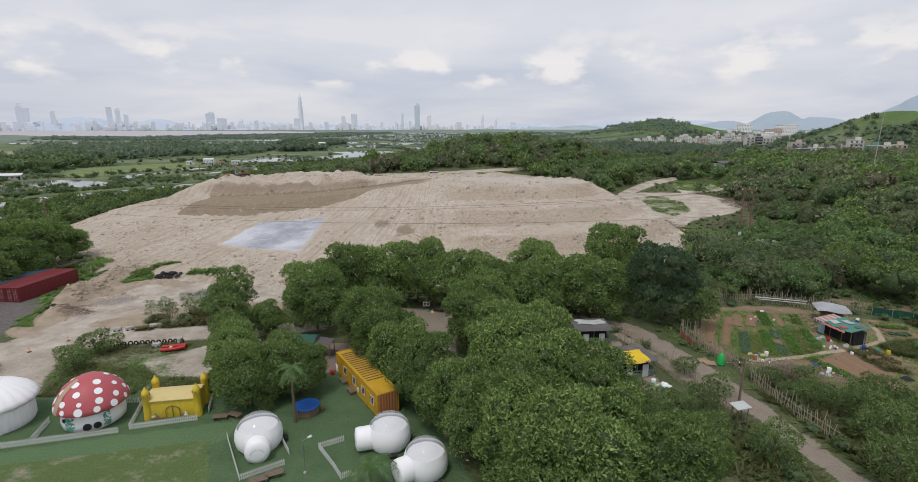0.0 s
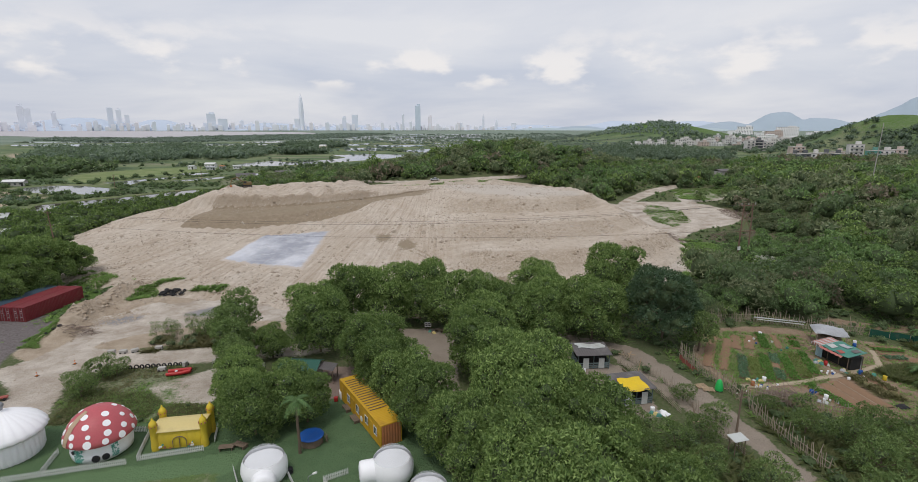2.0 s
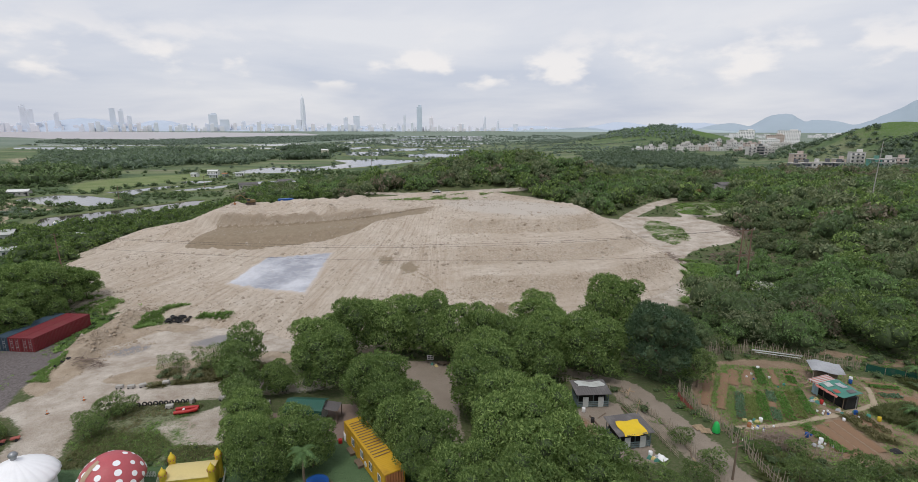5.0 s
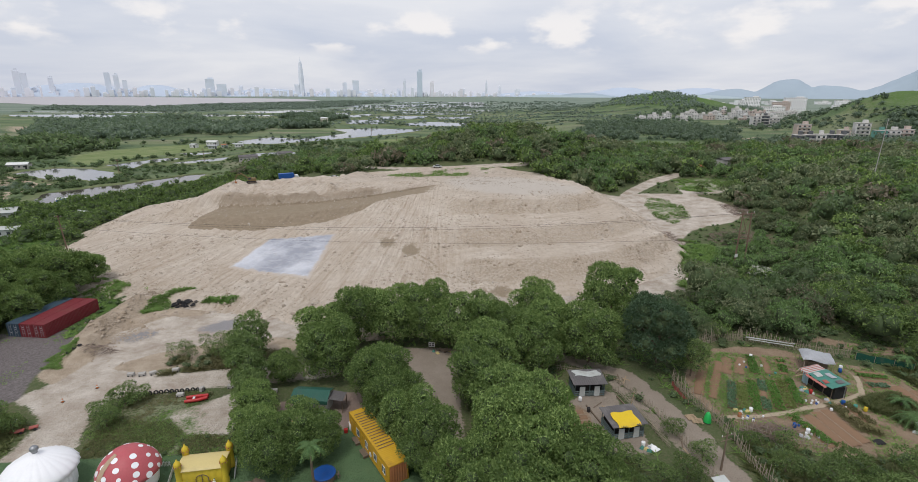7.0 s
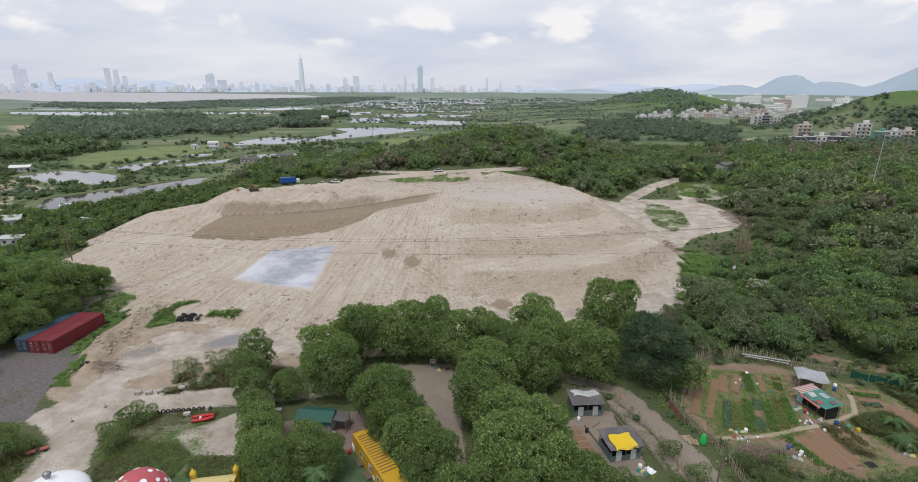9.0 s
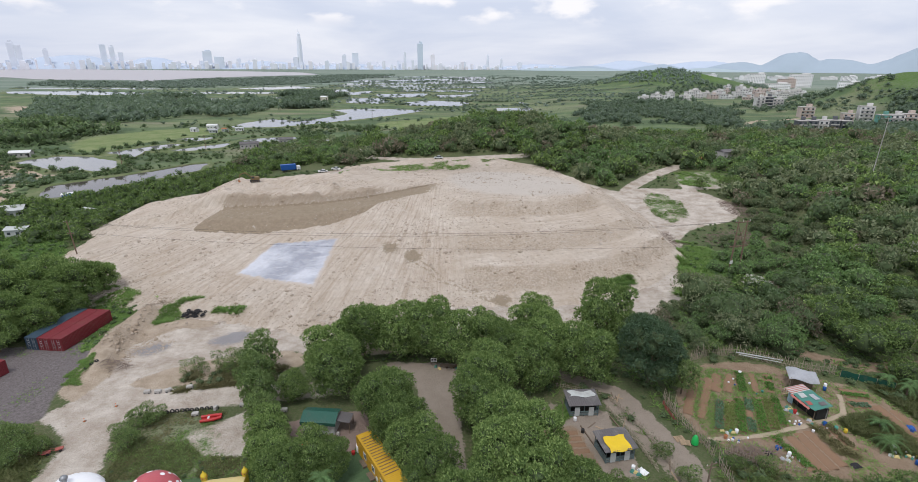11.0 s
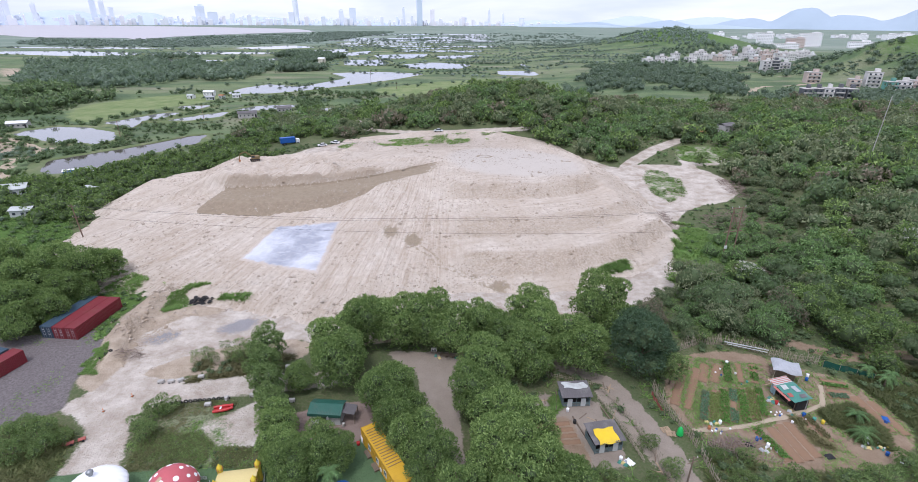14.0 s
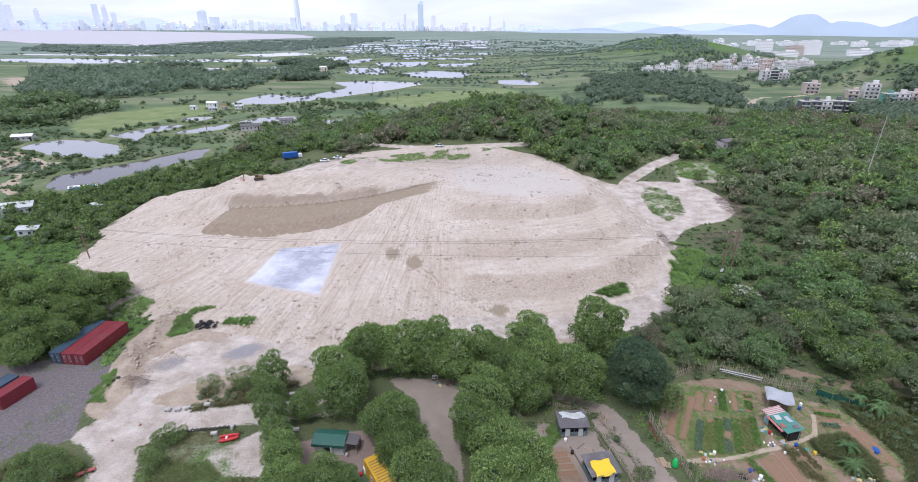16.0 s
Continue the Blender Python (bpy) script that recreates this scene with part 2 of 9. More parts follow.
M_GROUND, M_SOIL = ground_material(), soil_material()
M_POND = water_material("pond water", (0.16, 0.16, 0.16))
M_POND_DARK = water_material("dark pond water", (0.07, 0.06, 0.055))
M_BAY = water_material("bay water", (0.36, 0.335, 0.34), 0.4)
M_BARK = plain("bark", (0.16, 0.12, 0.085), 0.9, grain=2, amount=0.5)
M_LEAF = leafy("broad leaves", (0.075, 0.135, 0.042), (0.385, 0.500, 0.175), (0.21, 0.30, 0.09), 0.45)
# Dark filling inside crowns: shade between leaves put into the colour.
M_CROWN_SHADE = plain("shade inside a crown", (0.095, 0.135, 0.06), 0.9, grain=1.5, amount=0.6, dirt=(0.04, 0.035, 0.025), dirty=0.6)
M_LEAF_SAPLING = leafy("sapling leaves", (0.08, 0.135, 0.045), (0.29, 0.39, 0.145), (0.20, 0.25, 0.10), 0.45)
M_RANK = leafy("rank grass", (0.09, 0.115, 0.042), (0.19, 0.205, 0.085), (0.18, 0.155, 0.08), 0.45)
M_LEAF_DARK = leafy("dark leaves", (0.034, 0.066, 0.040), (0.088, 0.138, 0.078), (0.065, 0.10, 0.05), 0.3)
M_LEAF_SCRUB = leafy("scrub leaves", (0.086, 0.145, 0.07), (0.22, 0.29, 0.14), (0.17, 0.20, 0.11), 0.45)
# Distance haze is put into these two leaf colours: paler, bluer copies.
M_LEAF_FAR_HAZY = leafy("far leaves paled by haze", (0.122, 0.172, 0.125), (0.215, 0.270, 0.190), (0.185, 0.235, 0.165), 0.4)
M_LEAF_HAZE = leafy("hazy far leaves paled by haze", (0.20, 0.255, 0.215), (0.285, 0.345, 0.295), (0.25, 0.31, 0.26), 0.4)
M_LEAF_PALM = leafy("palm leaves", (0.07, 0.14, 0.05), (0.16, 0.26, 0.10), (0.13, 0.20, 0.06))
M_GRASS = leafy("grass blades", (0.14, 0.27, 0.065), (0.30, 0.42, 0.13), (0.24, 0.29, 0.12), 0.5)
M_REED = leafy("dry reeds", (0.14, 0.13, 0.06), (0.24, 0.21, 0.11), (0.12, 0.13, 0.05))
M_LEAF_OLIVE = leafy("olive leaves", (0.135, 0.168, 0.09), (0.26, 0.295, 0.165), (0.22, 0.205, 0.14), 0.4)
M_LEAF_BRIGHT = leafy("bright leaves", (0.105, 0.190, 0.072), (0.25, 0.355, 0.145), (0.19, 0.29, 0.10), 0.45)
M_LEAF_BROWN = leafy("withered leaves", (0.14, 0.115, 0.085), (0.26, 0.215, 0.165), (0.20, 0.18, 0.12), 0.3)
M_BLOSSOM = leafy("pale blossom", (0.40, 0.40, 0.33), (0.62, 0.62, 0.54), (0.30, 0.33, 0.22))

# ---- mesh helpers ----
def fast_mesh(name, verts, faces, material, smooth=False):
    me = bpy.data.meshes.new(name)
    if isinstance(faces, np.ndarray):
        n, k = faces.shape
        me.vertices.add(len(verts))
        me.vertices.foreach_set("co", np.asarray(verts, np.float32).ravel())
        me.loops.add(n * k)
        me.loops.foreach_set("vertex_index", faces.astype(np.int32).ravel())
        me.polygons.add(n)
        me.polygons.foreach_set("loop_start", np.arange(0, n * k, k, dtype=np.int32))
        me.polygons.foreach_set("loop_total", np.full(n, k, np.int32))
        me.update(calc_edges=True)
    else:
        me.from_pydata([tuple(v) for v in verts], [], faces)
    if smooth:
        me.polygons.foreach_set("use_smooth", np.ones(len(me.polygons), bool))
    me.materials.append(material)
    me.update()
    return me


class Shape:
    """Collects the pieces of one part's mesh."""

    def __init__(self):
        self.v, self.f = [], []

    def add(self, verts, faces, m=None):
        o = len(self.v)
        self.v += [tuple(m @ Vector(p)) if m else tuple(p) for p in verts]
        self.f += [tuple(i + o for i in f) for f in faces]
        return self

    def box(self, c, s, m=None, chamfer=0.02):
        """A box of centre c and size s with chamfered edges."""
        h = [v / 2 for v in s]
        k = min(chamfer, *(0.45 * v for v in h))
        verts, at = [], {}
        for sx in (-1, 1):
            for sy in (-1, 1):
                for sz in (-1, 1):
                    for a in range(3):
                        p = [sg * (hh - (0 if i == a else k)) for i, (sg, hh) in enumerate(zip((sx, sy, sz), h))]
                        at[sx, sy, sz, a] = len(verts)
                        verts.append([p[i] + c[i] for i in range(3)])
        faces = []
        for a in range(3):
            b, d = (a + 1) % 3, (a + 2) % 3
            for s1 in (-1, 1):
                ring = []
                for p, q in ((-1, -1), (1, -1), (1, 1), (-1, 1)):
                    key = [0, 0, 0]
                    key[a], key[b], key[d] = s1, p, q
                    ring.append(at[(*key, a)])
                faces.append(ring if s1 > 0 else ring[::-1])
            for s1 in (-1, 1):
                for s2 in (-1, 1):
                    lo, hi = [0, 0, 0], [0, 0, 0]
                    lo[a] = hi[a] = s1
                    lo[b] = hi[b] = s2
                    lo[d], hi[d] = -1, 1
                    quad = [at[(*lo, a)], at[(*lo, b)], at[(*hi, b)], at[(*hi, a)]]
                    faces.append(quad if s1 * s2 > 0 else quad[::-1])
        for sx in (-1, 1):
            for sy in (-1, 1):
                for sz in (-1, 1):
                    tri = [at[sx, sy, sz, a] for a in range(3)]
                    faces.append(tri if sx * sy * sz > 0 else tri[::-1])
        return self.add(verts, faces, m)

    def rod(self, p, q, r0, r1=None, n=7, m=None):
        """A round bar from p to q."""
        r1 = r0 if r1 is None else r1
        p, q = Vector(p), Vector(q)
        rot = (q - p).to_track_quat("Z", "Y").to_matrix()
        verts = []
        for base, r in ((p, r0), (q, r1)):
            for i in range(n):
                a = 2 * math.pi * i / n
                verts.append(base + rot @ Vector((r * math.cos(a), r * math.sin(a), 0)))
        faces = [(i, (i + 1) % n, n + (i + 1) % n, n + i) for i in range(n)] + [tuple(range(n))[::-1], tuple(range(n, 2 * n))]
        return self.add(verts, faces, m)

    def lathe(self, profile, n=28, m=None, wobble=0.0, lobes=0):
        """Turns a profile of (radius, height) round the z axis; lobes give a quilted skin."""
        verts, k = [], len(profile)
        for i in range(n):
            a = 2 * math.pi * i / n
            for r, z in profile:
                r2 = r * (1 + wobble * (abs(math.sin(a * lobes / 2)) if lobes else noise.noise(Vector((math.cos(a) * 2, math.sin(a) * 2, z)))))
                verts.append((r2 * math.cos(a), r2 * math.sin(a), z))
        faces = []
        for i in range(n):
            j = (i + 1) % n
            for s in range(k - 1):
                faces.append((i * k + s, j * k + s, j * k + s + 1, i * k + s + 1))
        return self.add(verts, faces, m)

    def prism(self, ring, z0, z1, m=None):
        n = len(ring)
        verts = [(x, y, z0) for x, y in ring] + [(x, y, z1) for x, y in ring]
        faces = [(i, (i + 1) % n, n + (i + 1) % n, n + i) for i in range(n)] + [tuple(range(n))[::-1], tuple(range(n, 2 * n))]
        return self.add(verts, faces, m)

    def sheet(self, fn, nu, nv, m=None, thick=0.0):
        """A curved sheet from fn(u, v), u and v from 0 to 1, with an under-side where thick."""
        top = [fn(i / nu, j / nv) for i in range(nu + 1) for j in range(nv + 1)]
        w = nv + 1
        faces = [(i * w + j, (i + 1) * w + j, (i + 1) * w + j + 1, i * w + j + 1) for i in range(nu) for j in range(nv)]
        self.add(top, faces, m)
        if thick:
            self.add([(x, y, z - thick) for x, y, z in top], [f[::-1] for f in faces], m)
        return self

    def mesh(self, name, material, smooth=False):
        return fast_mesh(name, self.v, self.f, material, smooth)


def part(name, shape, material, parent, label="", smooth=False):
    """Links a shape, or a mesh made before, as one mesh object under a thing or a part."""
    ob = new(name, shape if isinstance(shape, bpy.types.Mesh) else shape.mesh(name, material, smooth))
    ob.parent = parent
    return tagged(ob, label)


def thing(name, m, label, category, group="", kind=""):
    ob = new(name)
    ob.empty_display_size = 0.3
    ob.matrix_world = m
    return tagged(ob, label, category, group, kind)


def whole(name, shape, material, label, category, group="", kind="", smooth=False, m=None):
    """A thing of one mesh."""
    ob = new(name, shape if isinstance(shape, bpy.types.Mesh) else shape.mesh(name, material, smooth))
    if m:
        ob.matrix_world = m
    return tagged(ob, label, category, group, kind)


# ---- the lie of the land ----
def sstep(a, b, x):
    t = np.clip((np.asarray(x, float) - a) / (b - a), 0, 1)
    return t * t * (3 - 2 * t)


def vnoise(x, y, seed=0):
    """Smooth lattice noise, from 0 to 1."""
    x, y = np.asarray(x, float), np.asarray(y, float)
    xi, yi = np.floor(x).astype(np.int64), np.floor(y).astype(np.int64)
    fx, fy = x - xi, y - yi
    fx, fy = fx * fx * (3 - 2 * fx), fy * fy * (3 - 2 * fy)

    def at(i, j):
        h = (i * 374761393 + j * 668265263 + seed * 1442695041) & 0x7FFFFFFF
        h = ((h ^ (h >> 13)) * 1274126177) & 0x7FFFFFFF
        return ((h ^ (h >> 16)) & 0xFFFF) / 65535.0

    return (at(xi, yi) * (1 - fx) + at(xi + 1, yi) * fx) * (1 - fy) + (at(xi, yi + 1) * (1 - fx) + at(xi + 1, yi + 1) * fx) * fy


def fbm(x, y, scale, octaves=4, seed=0):
    total, amp, size = 0, 0.5, 0
    for o in range(octaves):
        total = total + amp * vnoise(np.asarray(x) * scale * 2**o, np.asarray(y) * scale * 2**o, seed + o)
        size, amp = size + amp, amp * 0.5
    return total / size


def land(x, y):
    """Height of the natural ground."""
    x, y = np.asarray(x, float), np.asarray(y, float)
    z = 3.6 * sstep(150, 235, y) * sstep(-105, -55, x) * (1 - sstep(300, 380, y)) * (1 - sstep(70, 110, x))
    z = z + 16 * np.exp(-(((x - 25) / 60) ** 2) - ((y - 300) / 50) ** 2)
    z = z + 5.5 * np.exp(-(((x - 60) / 26) ** 2) - ((y - 254) / 24) ** 2)
    z = z + 9.5 * sstep(66, 150, x) * sstep(60, 110, y) * (1 - 0.55 * sstep(230, 360, y))
    z = z + 4 * sstep(160, 260, x) * (1 - sstep(300, 380, y)) * sstep(60, 110, y)
    z = z + 35 * np.exp(-(((x - 400) / 120) ** 2) - ((y - 1090) / 150) ** 2)
    z = z + 10 * np.exp(-(((x - 520) / 90) ** 2) - ((y - 1120) / 120) ** 2)
    z = z + 38 * np.exp(-(((x - 470) / 70) ** 2) - ((y - 560) / 85) ** 2) + 16 * np.exp(-(((x - 640) / 150) ** 2) - ((y - 620) / 140) ** 2)
    spoil = 2.3 * np.exp(-(((x - np.interp(y, [72, 77, 85, 94, 102], [-63, -65, -67.2, -68, -67])) / 2.4) ** 2)) * sstep(73, 80, y) * (1 - sstep(96, 106, y)) + 0.8 * np.exp(-(((x + 57.5) / 3.4) ** 2) - ((y - 89.5) / 1.6) ** 2) + 0.9 * np.exp(-(((x + 59) / 5) ** 2) - ((y - 93) / 2.6) ** 2)
    z = z + spoil * (0.5 + fbm(x, y, 0.5, 3, 51))
    rough = sstep(60, 100, np.hypot(x, y))
    z = z + rough * 0.5 * (fbm(x, y, 0.06, 3, 7) - 0.5) * (1 + 2 * sstep(60, 120, x) * (1 - sstep(400, 600, y)))
    return z


# the tip: its foot seen from its middle, every 30 degrees from the east
TIP = (-20.0, 165.0)
FOOT = (84, 86, 84, 84, 82, 84, 97, 103, 82, 80, 81, 90)


def tip_foot(a):
    k = (np.asarray(a) / (math.pi / 6)) % 12
    i = np.floor(k).astype(int)
    f = k - i
    p = [np.take(FOOT, (i + d) % 12) for d in (-1, 0, 1, 2)]
    r = p[1] + 0.5 * f * (p[2] - p[0] + f * (2 * p[0] - 5 * p[1] + 4 * p[2] - p[3] + f * (3 * (p[1] - p[2]) + p[3] - p[0])))
    return r + 1.6 * (vnoise(np.asarray(a) * 7, 0 * k, 3) - 0.5) * 2


def haul_bench(x, y):
    """Brown haul bench: distance outside its flat, depth behind its back edge, its height."""
    xs = [-74, -58, -44, -31, -18, -9, 0]
    mid = np.interp(x, xs, [146.6, 146.2, 148.0, 152.8, 161.5, 168.0, 174.0])
    half = np.interp(x, xs, [4.6, 5.6, 6.0, 6.2, 5.0, 4.2, 3.0])
    zb = np.interp(x, xs, [8.8, 9.3, 9.8, 10.6, 11.6, 12.0, 12.2])
    d = y - mid + 0.8 * (vnoise(x * 0.25, y * 0.25, 71) - 0.5)
    out = np.hypot(np.maximum(0, -74 - x), np.maximum(0, np.abs(d) - half))
    return out, d - half, zb


def tip_parts(x, y):
    """Height of the tipped earth (under the ground outside its foot) and how its surface was worked."""
    x, y = np.asarray(x, float), np.asarray(y, float)
    a, r = np.arctan2(y - TIP[1], x - TIP[0]), np.hypot(x - TIP[0], y - TIP[1])
    e = tip_foot(a) - r
    base = land(x, y)
    wob = fbm(x, y, 0.07, 3, 31) - 0.5
    ragged = fbm(x, y, 0.35, 3, 37) - 0.5
    # the long western and middle face
    s = y - (88 + 0.25 * np.maximum(0, -26 - x) + 17 * sstep(-26, 8, x)) + 3 * wob
    q = x - 0.13 * (170 - y) + 2.5 * wob
    face = np.interp(s, [-10, 0, 4, 18.5, 27, 40, 53, 66, 74], [-3, 0, 1.2, 3.0, 4.3, 6.2, 8.4, 12.0, 13.0])
    face = face + 1.6 * np.exp(-(((x + 7) / 7) ** 2) - ((y - 132) / 10) ** 2)
    drop = np.interp(y, [168, 190, 205, 218, 236], [0, 1.4, 2.9, 4.3, 5.6])
    crest = y - 178 - 0.25 * (x + 69) + 4 * wob
    face = np.minimum(face, 13.2 - 0.4 * sstep(-43, -36, x)) - drop * sstep(-45, -35, x)
    face = np.minimum(face, 12.6 - 0.5 * np.maximum(0, crest) + 20 * sstep(-46, -36, x))
    west = np.interp(q, [-130, -119, -115, -108, -100, -93, -88, -80, -72], [-3.5, -0.4, 1.2, 2.8, 4.2, 5.6, 8.0, 11.6, 15.0])
    face = np.minimum(face, west)
    # the terraced eastern part
    front = y - 109 - 0.013 * np.maximum(0, x - 15) ** 2
    side = (63 - 0.005 * np.maximum(0, y - 175) ** 2 - x) * 1.95
    t = np.minimum(front, side) - 2.5 * np.exp(-np.abs(front - side) / 8) + 2.0 * wob + 1.6 * ragged
    on_front = sstep(-4, 6, side - front)
    steps = np.interp(t, [-12, -5, -1, 2.0, 6.6, 8.2, 14, 15.6, 21.5, 24.5, 34.2, 35.4, 40, 42.5, 60, 80], [-2.5, 0.6, 1.6, 2.4, 4.7, 5.0, 5.5, 5.9, 8.0, 8.4, 8.9, 9.3, 12.1, 12.6, 13.2, 13.2])
    slope = np.interp(t, [-6, 0, 42, 80], [-2, 0.6, 12.6, 13.2]) + 1.2 * ragged
    steps = steps * on_front + slope * (1 - on_front)
    steps = steps - drop - 0.045 * np.maximum(0, x - 12) * sstep(40, 44, t)
    w = sstep(-9, 3, x + 3.0 * (vnoise(x * 0.1, y * 0.1, 5) - 0.5) + 0.12 * (y - 122))
    z = face * (1 - w) + steps * w
    cliff = np.interp(t, [-2, 0.5, 6.2, 8.2, 13.5, 15.6, 21.5, 24, 33.8, 35.2, 40, 42.5], [0, 1, 1, 0, 0, 1, 0.9, 0, 0, 1, 0.8, 0]) * w * on_front + 0.35 * w * (1 - on_front) * sstep(2, 6, t) * (1 - sstep(34, 42, t))
    # heap dumped behind the haul bench
    out, behind, zb = haul_bench(x, y)
    lumps = fbm(x, y, 0.16, 3, 41) - 0.5
    heap = 12.3 + 2.6 * lumps + 1.8 * (fbm(x, y, 0.4, 2, 43) - 0.5) + 1.0 * sstep(156, 164, y) - 2.5 * sstep(0, 5, crest + 3) - 0.6 * np.maximum(0, crest) - 4 * sstep(-43, -36, x) - 20 * sstep(-36, -24, x)
    heap = np.minimum(heap, west + 1.2)
    heap = heap + 1.2 * np.exp(-(((x + 41.5) / 3.0) ** 2) - ((y - 162.5) / 3.5) ** 2)
    z = np.where(behind > -1, np.maximum(z, np.minimum(heap, zb + 1.7 * np.maximum(0, behind))), z)
    scarp = sstep(0.2, 1.2, behind) * (1 - sstep(2.5, 6.0, behind + 5 * lumps)) * sstep(-80, -70, x) * (1 - sstep(-30, -22, x))
    scarp = np.maximum(scarp, np.exp(-(((x + 40) / 4.5) ** 2) - ((y - 160) / 4.0) ** 2))
    # the bench itself, filled in front and cut behind
    open_end = sstep(0, -20, x + 4 * wob)
    fill = zb - 0.58 * out - 22 * (1 - open_end)
    use = (behind < 0.5) & (fill > z)
    cut = np.minimum(z, zb + 1.7 * np.maximum(0, behind) + 0.75 * np.maximum(0, out - np.maximum(0, behind)))
    z = np.where(use, fill, z * (1 - open_end) + cut * open_end)
    turned = np.maximum(use * 1.0, (out < 0.3) * 1.0) * open_end
    lip = use * sstep(0.3, 1.5, out)
    z = z + 0.7 * np.exp(-(((y - 175 - 0.25 * (x + 25)) / 1.2) ** 2)) * sstep(-40, -36, x) * (1 - sstep(-12, -8, x))
    lump = sstep(0, 5, e)
    smooth_top = np.maximum(1 - 0.75 * (1 - sstep(0, 1, out)) * open_end, 0)
    z = z + lump * smooth_top * (0.7 * (fbm(x, y, 0.12, 4, 11) - 0.5) + (0.45 + 1.0 * cliff + 1.2 * scarp + 0.5 * lip) * (fbm(x, y, 0.6, 3, 13) - 0.5))
    a2, r2 = np.arctan2(y - 225, x + 8), np.hypot(x + 8, y - 225)
    rill = vnoise(a2 * 105, r2 * 0.04, 17) - 0.5
    gully = np.abs(vnoise(a2 * 48, r2 * 0.05, 19) - 0.5)
    z = z + lump * (1 - w) * (1 - sstep(50, 62, s)) * (0.42 * rill - 0.5 * sstep(0.10, 0.0, gully) * (1 - sstep(8, 22, s)))
    back = sstep(205, 240, y)
    z = z * (1 - back) + back * (base + 0.15)
    worn = (1 - sstep(5, 15, s + 6 * wob)) * sstep(-1, 2, s) * (1 - w)
    z = np.where(e > -4, np.maximum(z, -1.5) + base * (1 - sstep(0, 20, e)) * (1 - back) - 0.05, -3.0)
    return z, turned, np.maximum.reduce([cliff, scarp, 0.55 * worn, 0.6 * lip]), lip


def tip(x, y):
    return tip_parts(x, y)[0]


def surface(x, y):
    """The upper of ground and tip."""
    return np.maximum(land(x, y), tip(x, y))


LOOK = surface(*np.meshgrid(np.arange(-270, 171, 1.0), np.arange(15, 301, 1.0), indexing="ij"))


def gz(x, y):
    """Ground height at one place, from a table where it reaches."""
    u, v = x + 270, y - 15
    if not (0 <= u < 440 and 0 <= v < 285):
        return float(surface(np.array([x]), np.array([y]))[0])
    i, j = int(u), int(v)
    f, g = u - i, v - j
    return float((LOOK[i, j] * (1 - f) + LOOK[i + 1, j] * f) * (1 - g) + (LOOK[i, j + 1] * (1 - f) + LOOK[i + 1, j + 1] * f) * g)


def rounded(ring, times=2):
    """Cuts the corners of a plan outline."""
    p = np.array(ring, float)
    for _ in range(times):
        q = np.roll(p, -1, 0)
        p = np.stack([0.75 * p + 0.25 * q, 0.25 * p + 0.75 * q], 1).reshape(-1, 2)
    return p


def inside(x, y, ring, soft=1.0):
    """1 well within an outline, 0 outside, with a soft rim."""
    p = np.array(ring, float)
    x, y = np.asarray(x, float), np.asarray(y, float)
    best, odd = np.full(x.shape, 1e9), np.zeros(x.shape, bool)
    for (ax, ay), (bx, by) in zip(p, np.roll(p, -1, 0)):
        dx, dy = bx - ax, by - ay
        t = np.clip(((x - ax) * dx + (y - ay) * dy) / (dx * dx + dy * dy + 1e-9), 0, 1)
        best = np.minimum(best, np.hypot(x - ax - t * dx, y - ay - t * dy))
        odd ^= ((ay > y) != (by > y)) & (x < (bx - ax) * (y - ay) / (by - ay + 1e-12) + ax)
    return sstep(-soft, soft, np.where(odd, best, -best))


def along_line(x, y, line, width, soft=0.8):
    best = np.full(np.shape(x), 1e9)
    for (ax, ay), (bx, by) in zip(line, line[1:]):
        dx, dy = bx - ax, by - ay
        t = np.clip(((x - ax) * dx + (y - ay) * dy) / (dx * dx + dy * dy + 1e-9), 0, 1)
        best = np.minimum(best, np.hypot(x - ax - t * dx, y - ay - t * dy))
    return sstep(soft, -soft, best - width / 2)

# ---- ground plan ----
APRON = [(-76, 104), (-69, 103), (-69, 96), (-71, 90), (-68, 80), (-66, 74), (-62.5, 68), (-66, 64), (-61, 62), (-56.8, 58.5), (-55.8, 52), (-56, 40), (-50, 30), (-44, 30), (-47.5, 49), (-49.8, 57), (-51.4, 60), (-51.2, 64.8), (-44, 65.7), (-36.6, 67.5), (-20, 70), (-20, 74), (-36, 73),
         (-48, 71), (-54, 74), (-46, 81), (-34, 84), (-26, 82), (-14, 86), (8, 91), (26, 93), (47, 102), (60, 122), (66, 148), (76, 162), (94, 164), (99, 182), (96, 200),
         (86, 206), (70, 206), (64, 200), (50, 215), (-20, 246), (-60, 240), (-100, 200), (-108, 160), (-108, 135), (-88, 112)]
YARD = [(-76, 85), (-72, 87), (-68.5, 79), (-68, 72), (-66, 67), (-64, 63.5), (-68, 61.5), (-72, 59), (-84, 48), (-110, 50), (-108, 75), (-90, 84)]
TURF = [(-70, 25), (-66, 50), (-42, 52), (-26, 52.5), (-20.5, 54.5), (-16, 57), (-14, 58), (-3, 49), (1, 38), (4, 20)]
LAWN = [(-70, 33), (-43, 39.4), (-24.0, 43.6), (-21.5, 38), (-19, 32), (-16, 20), (-70, 20)]
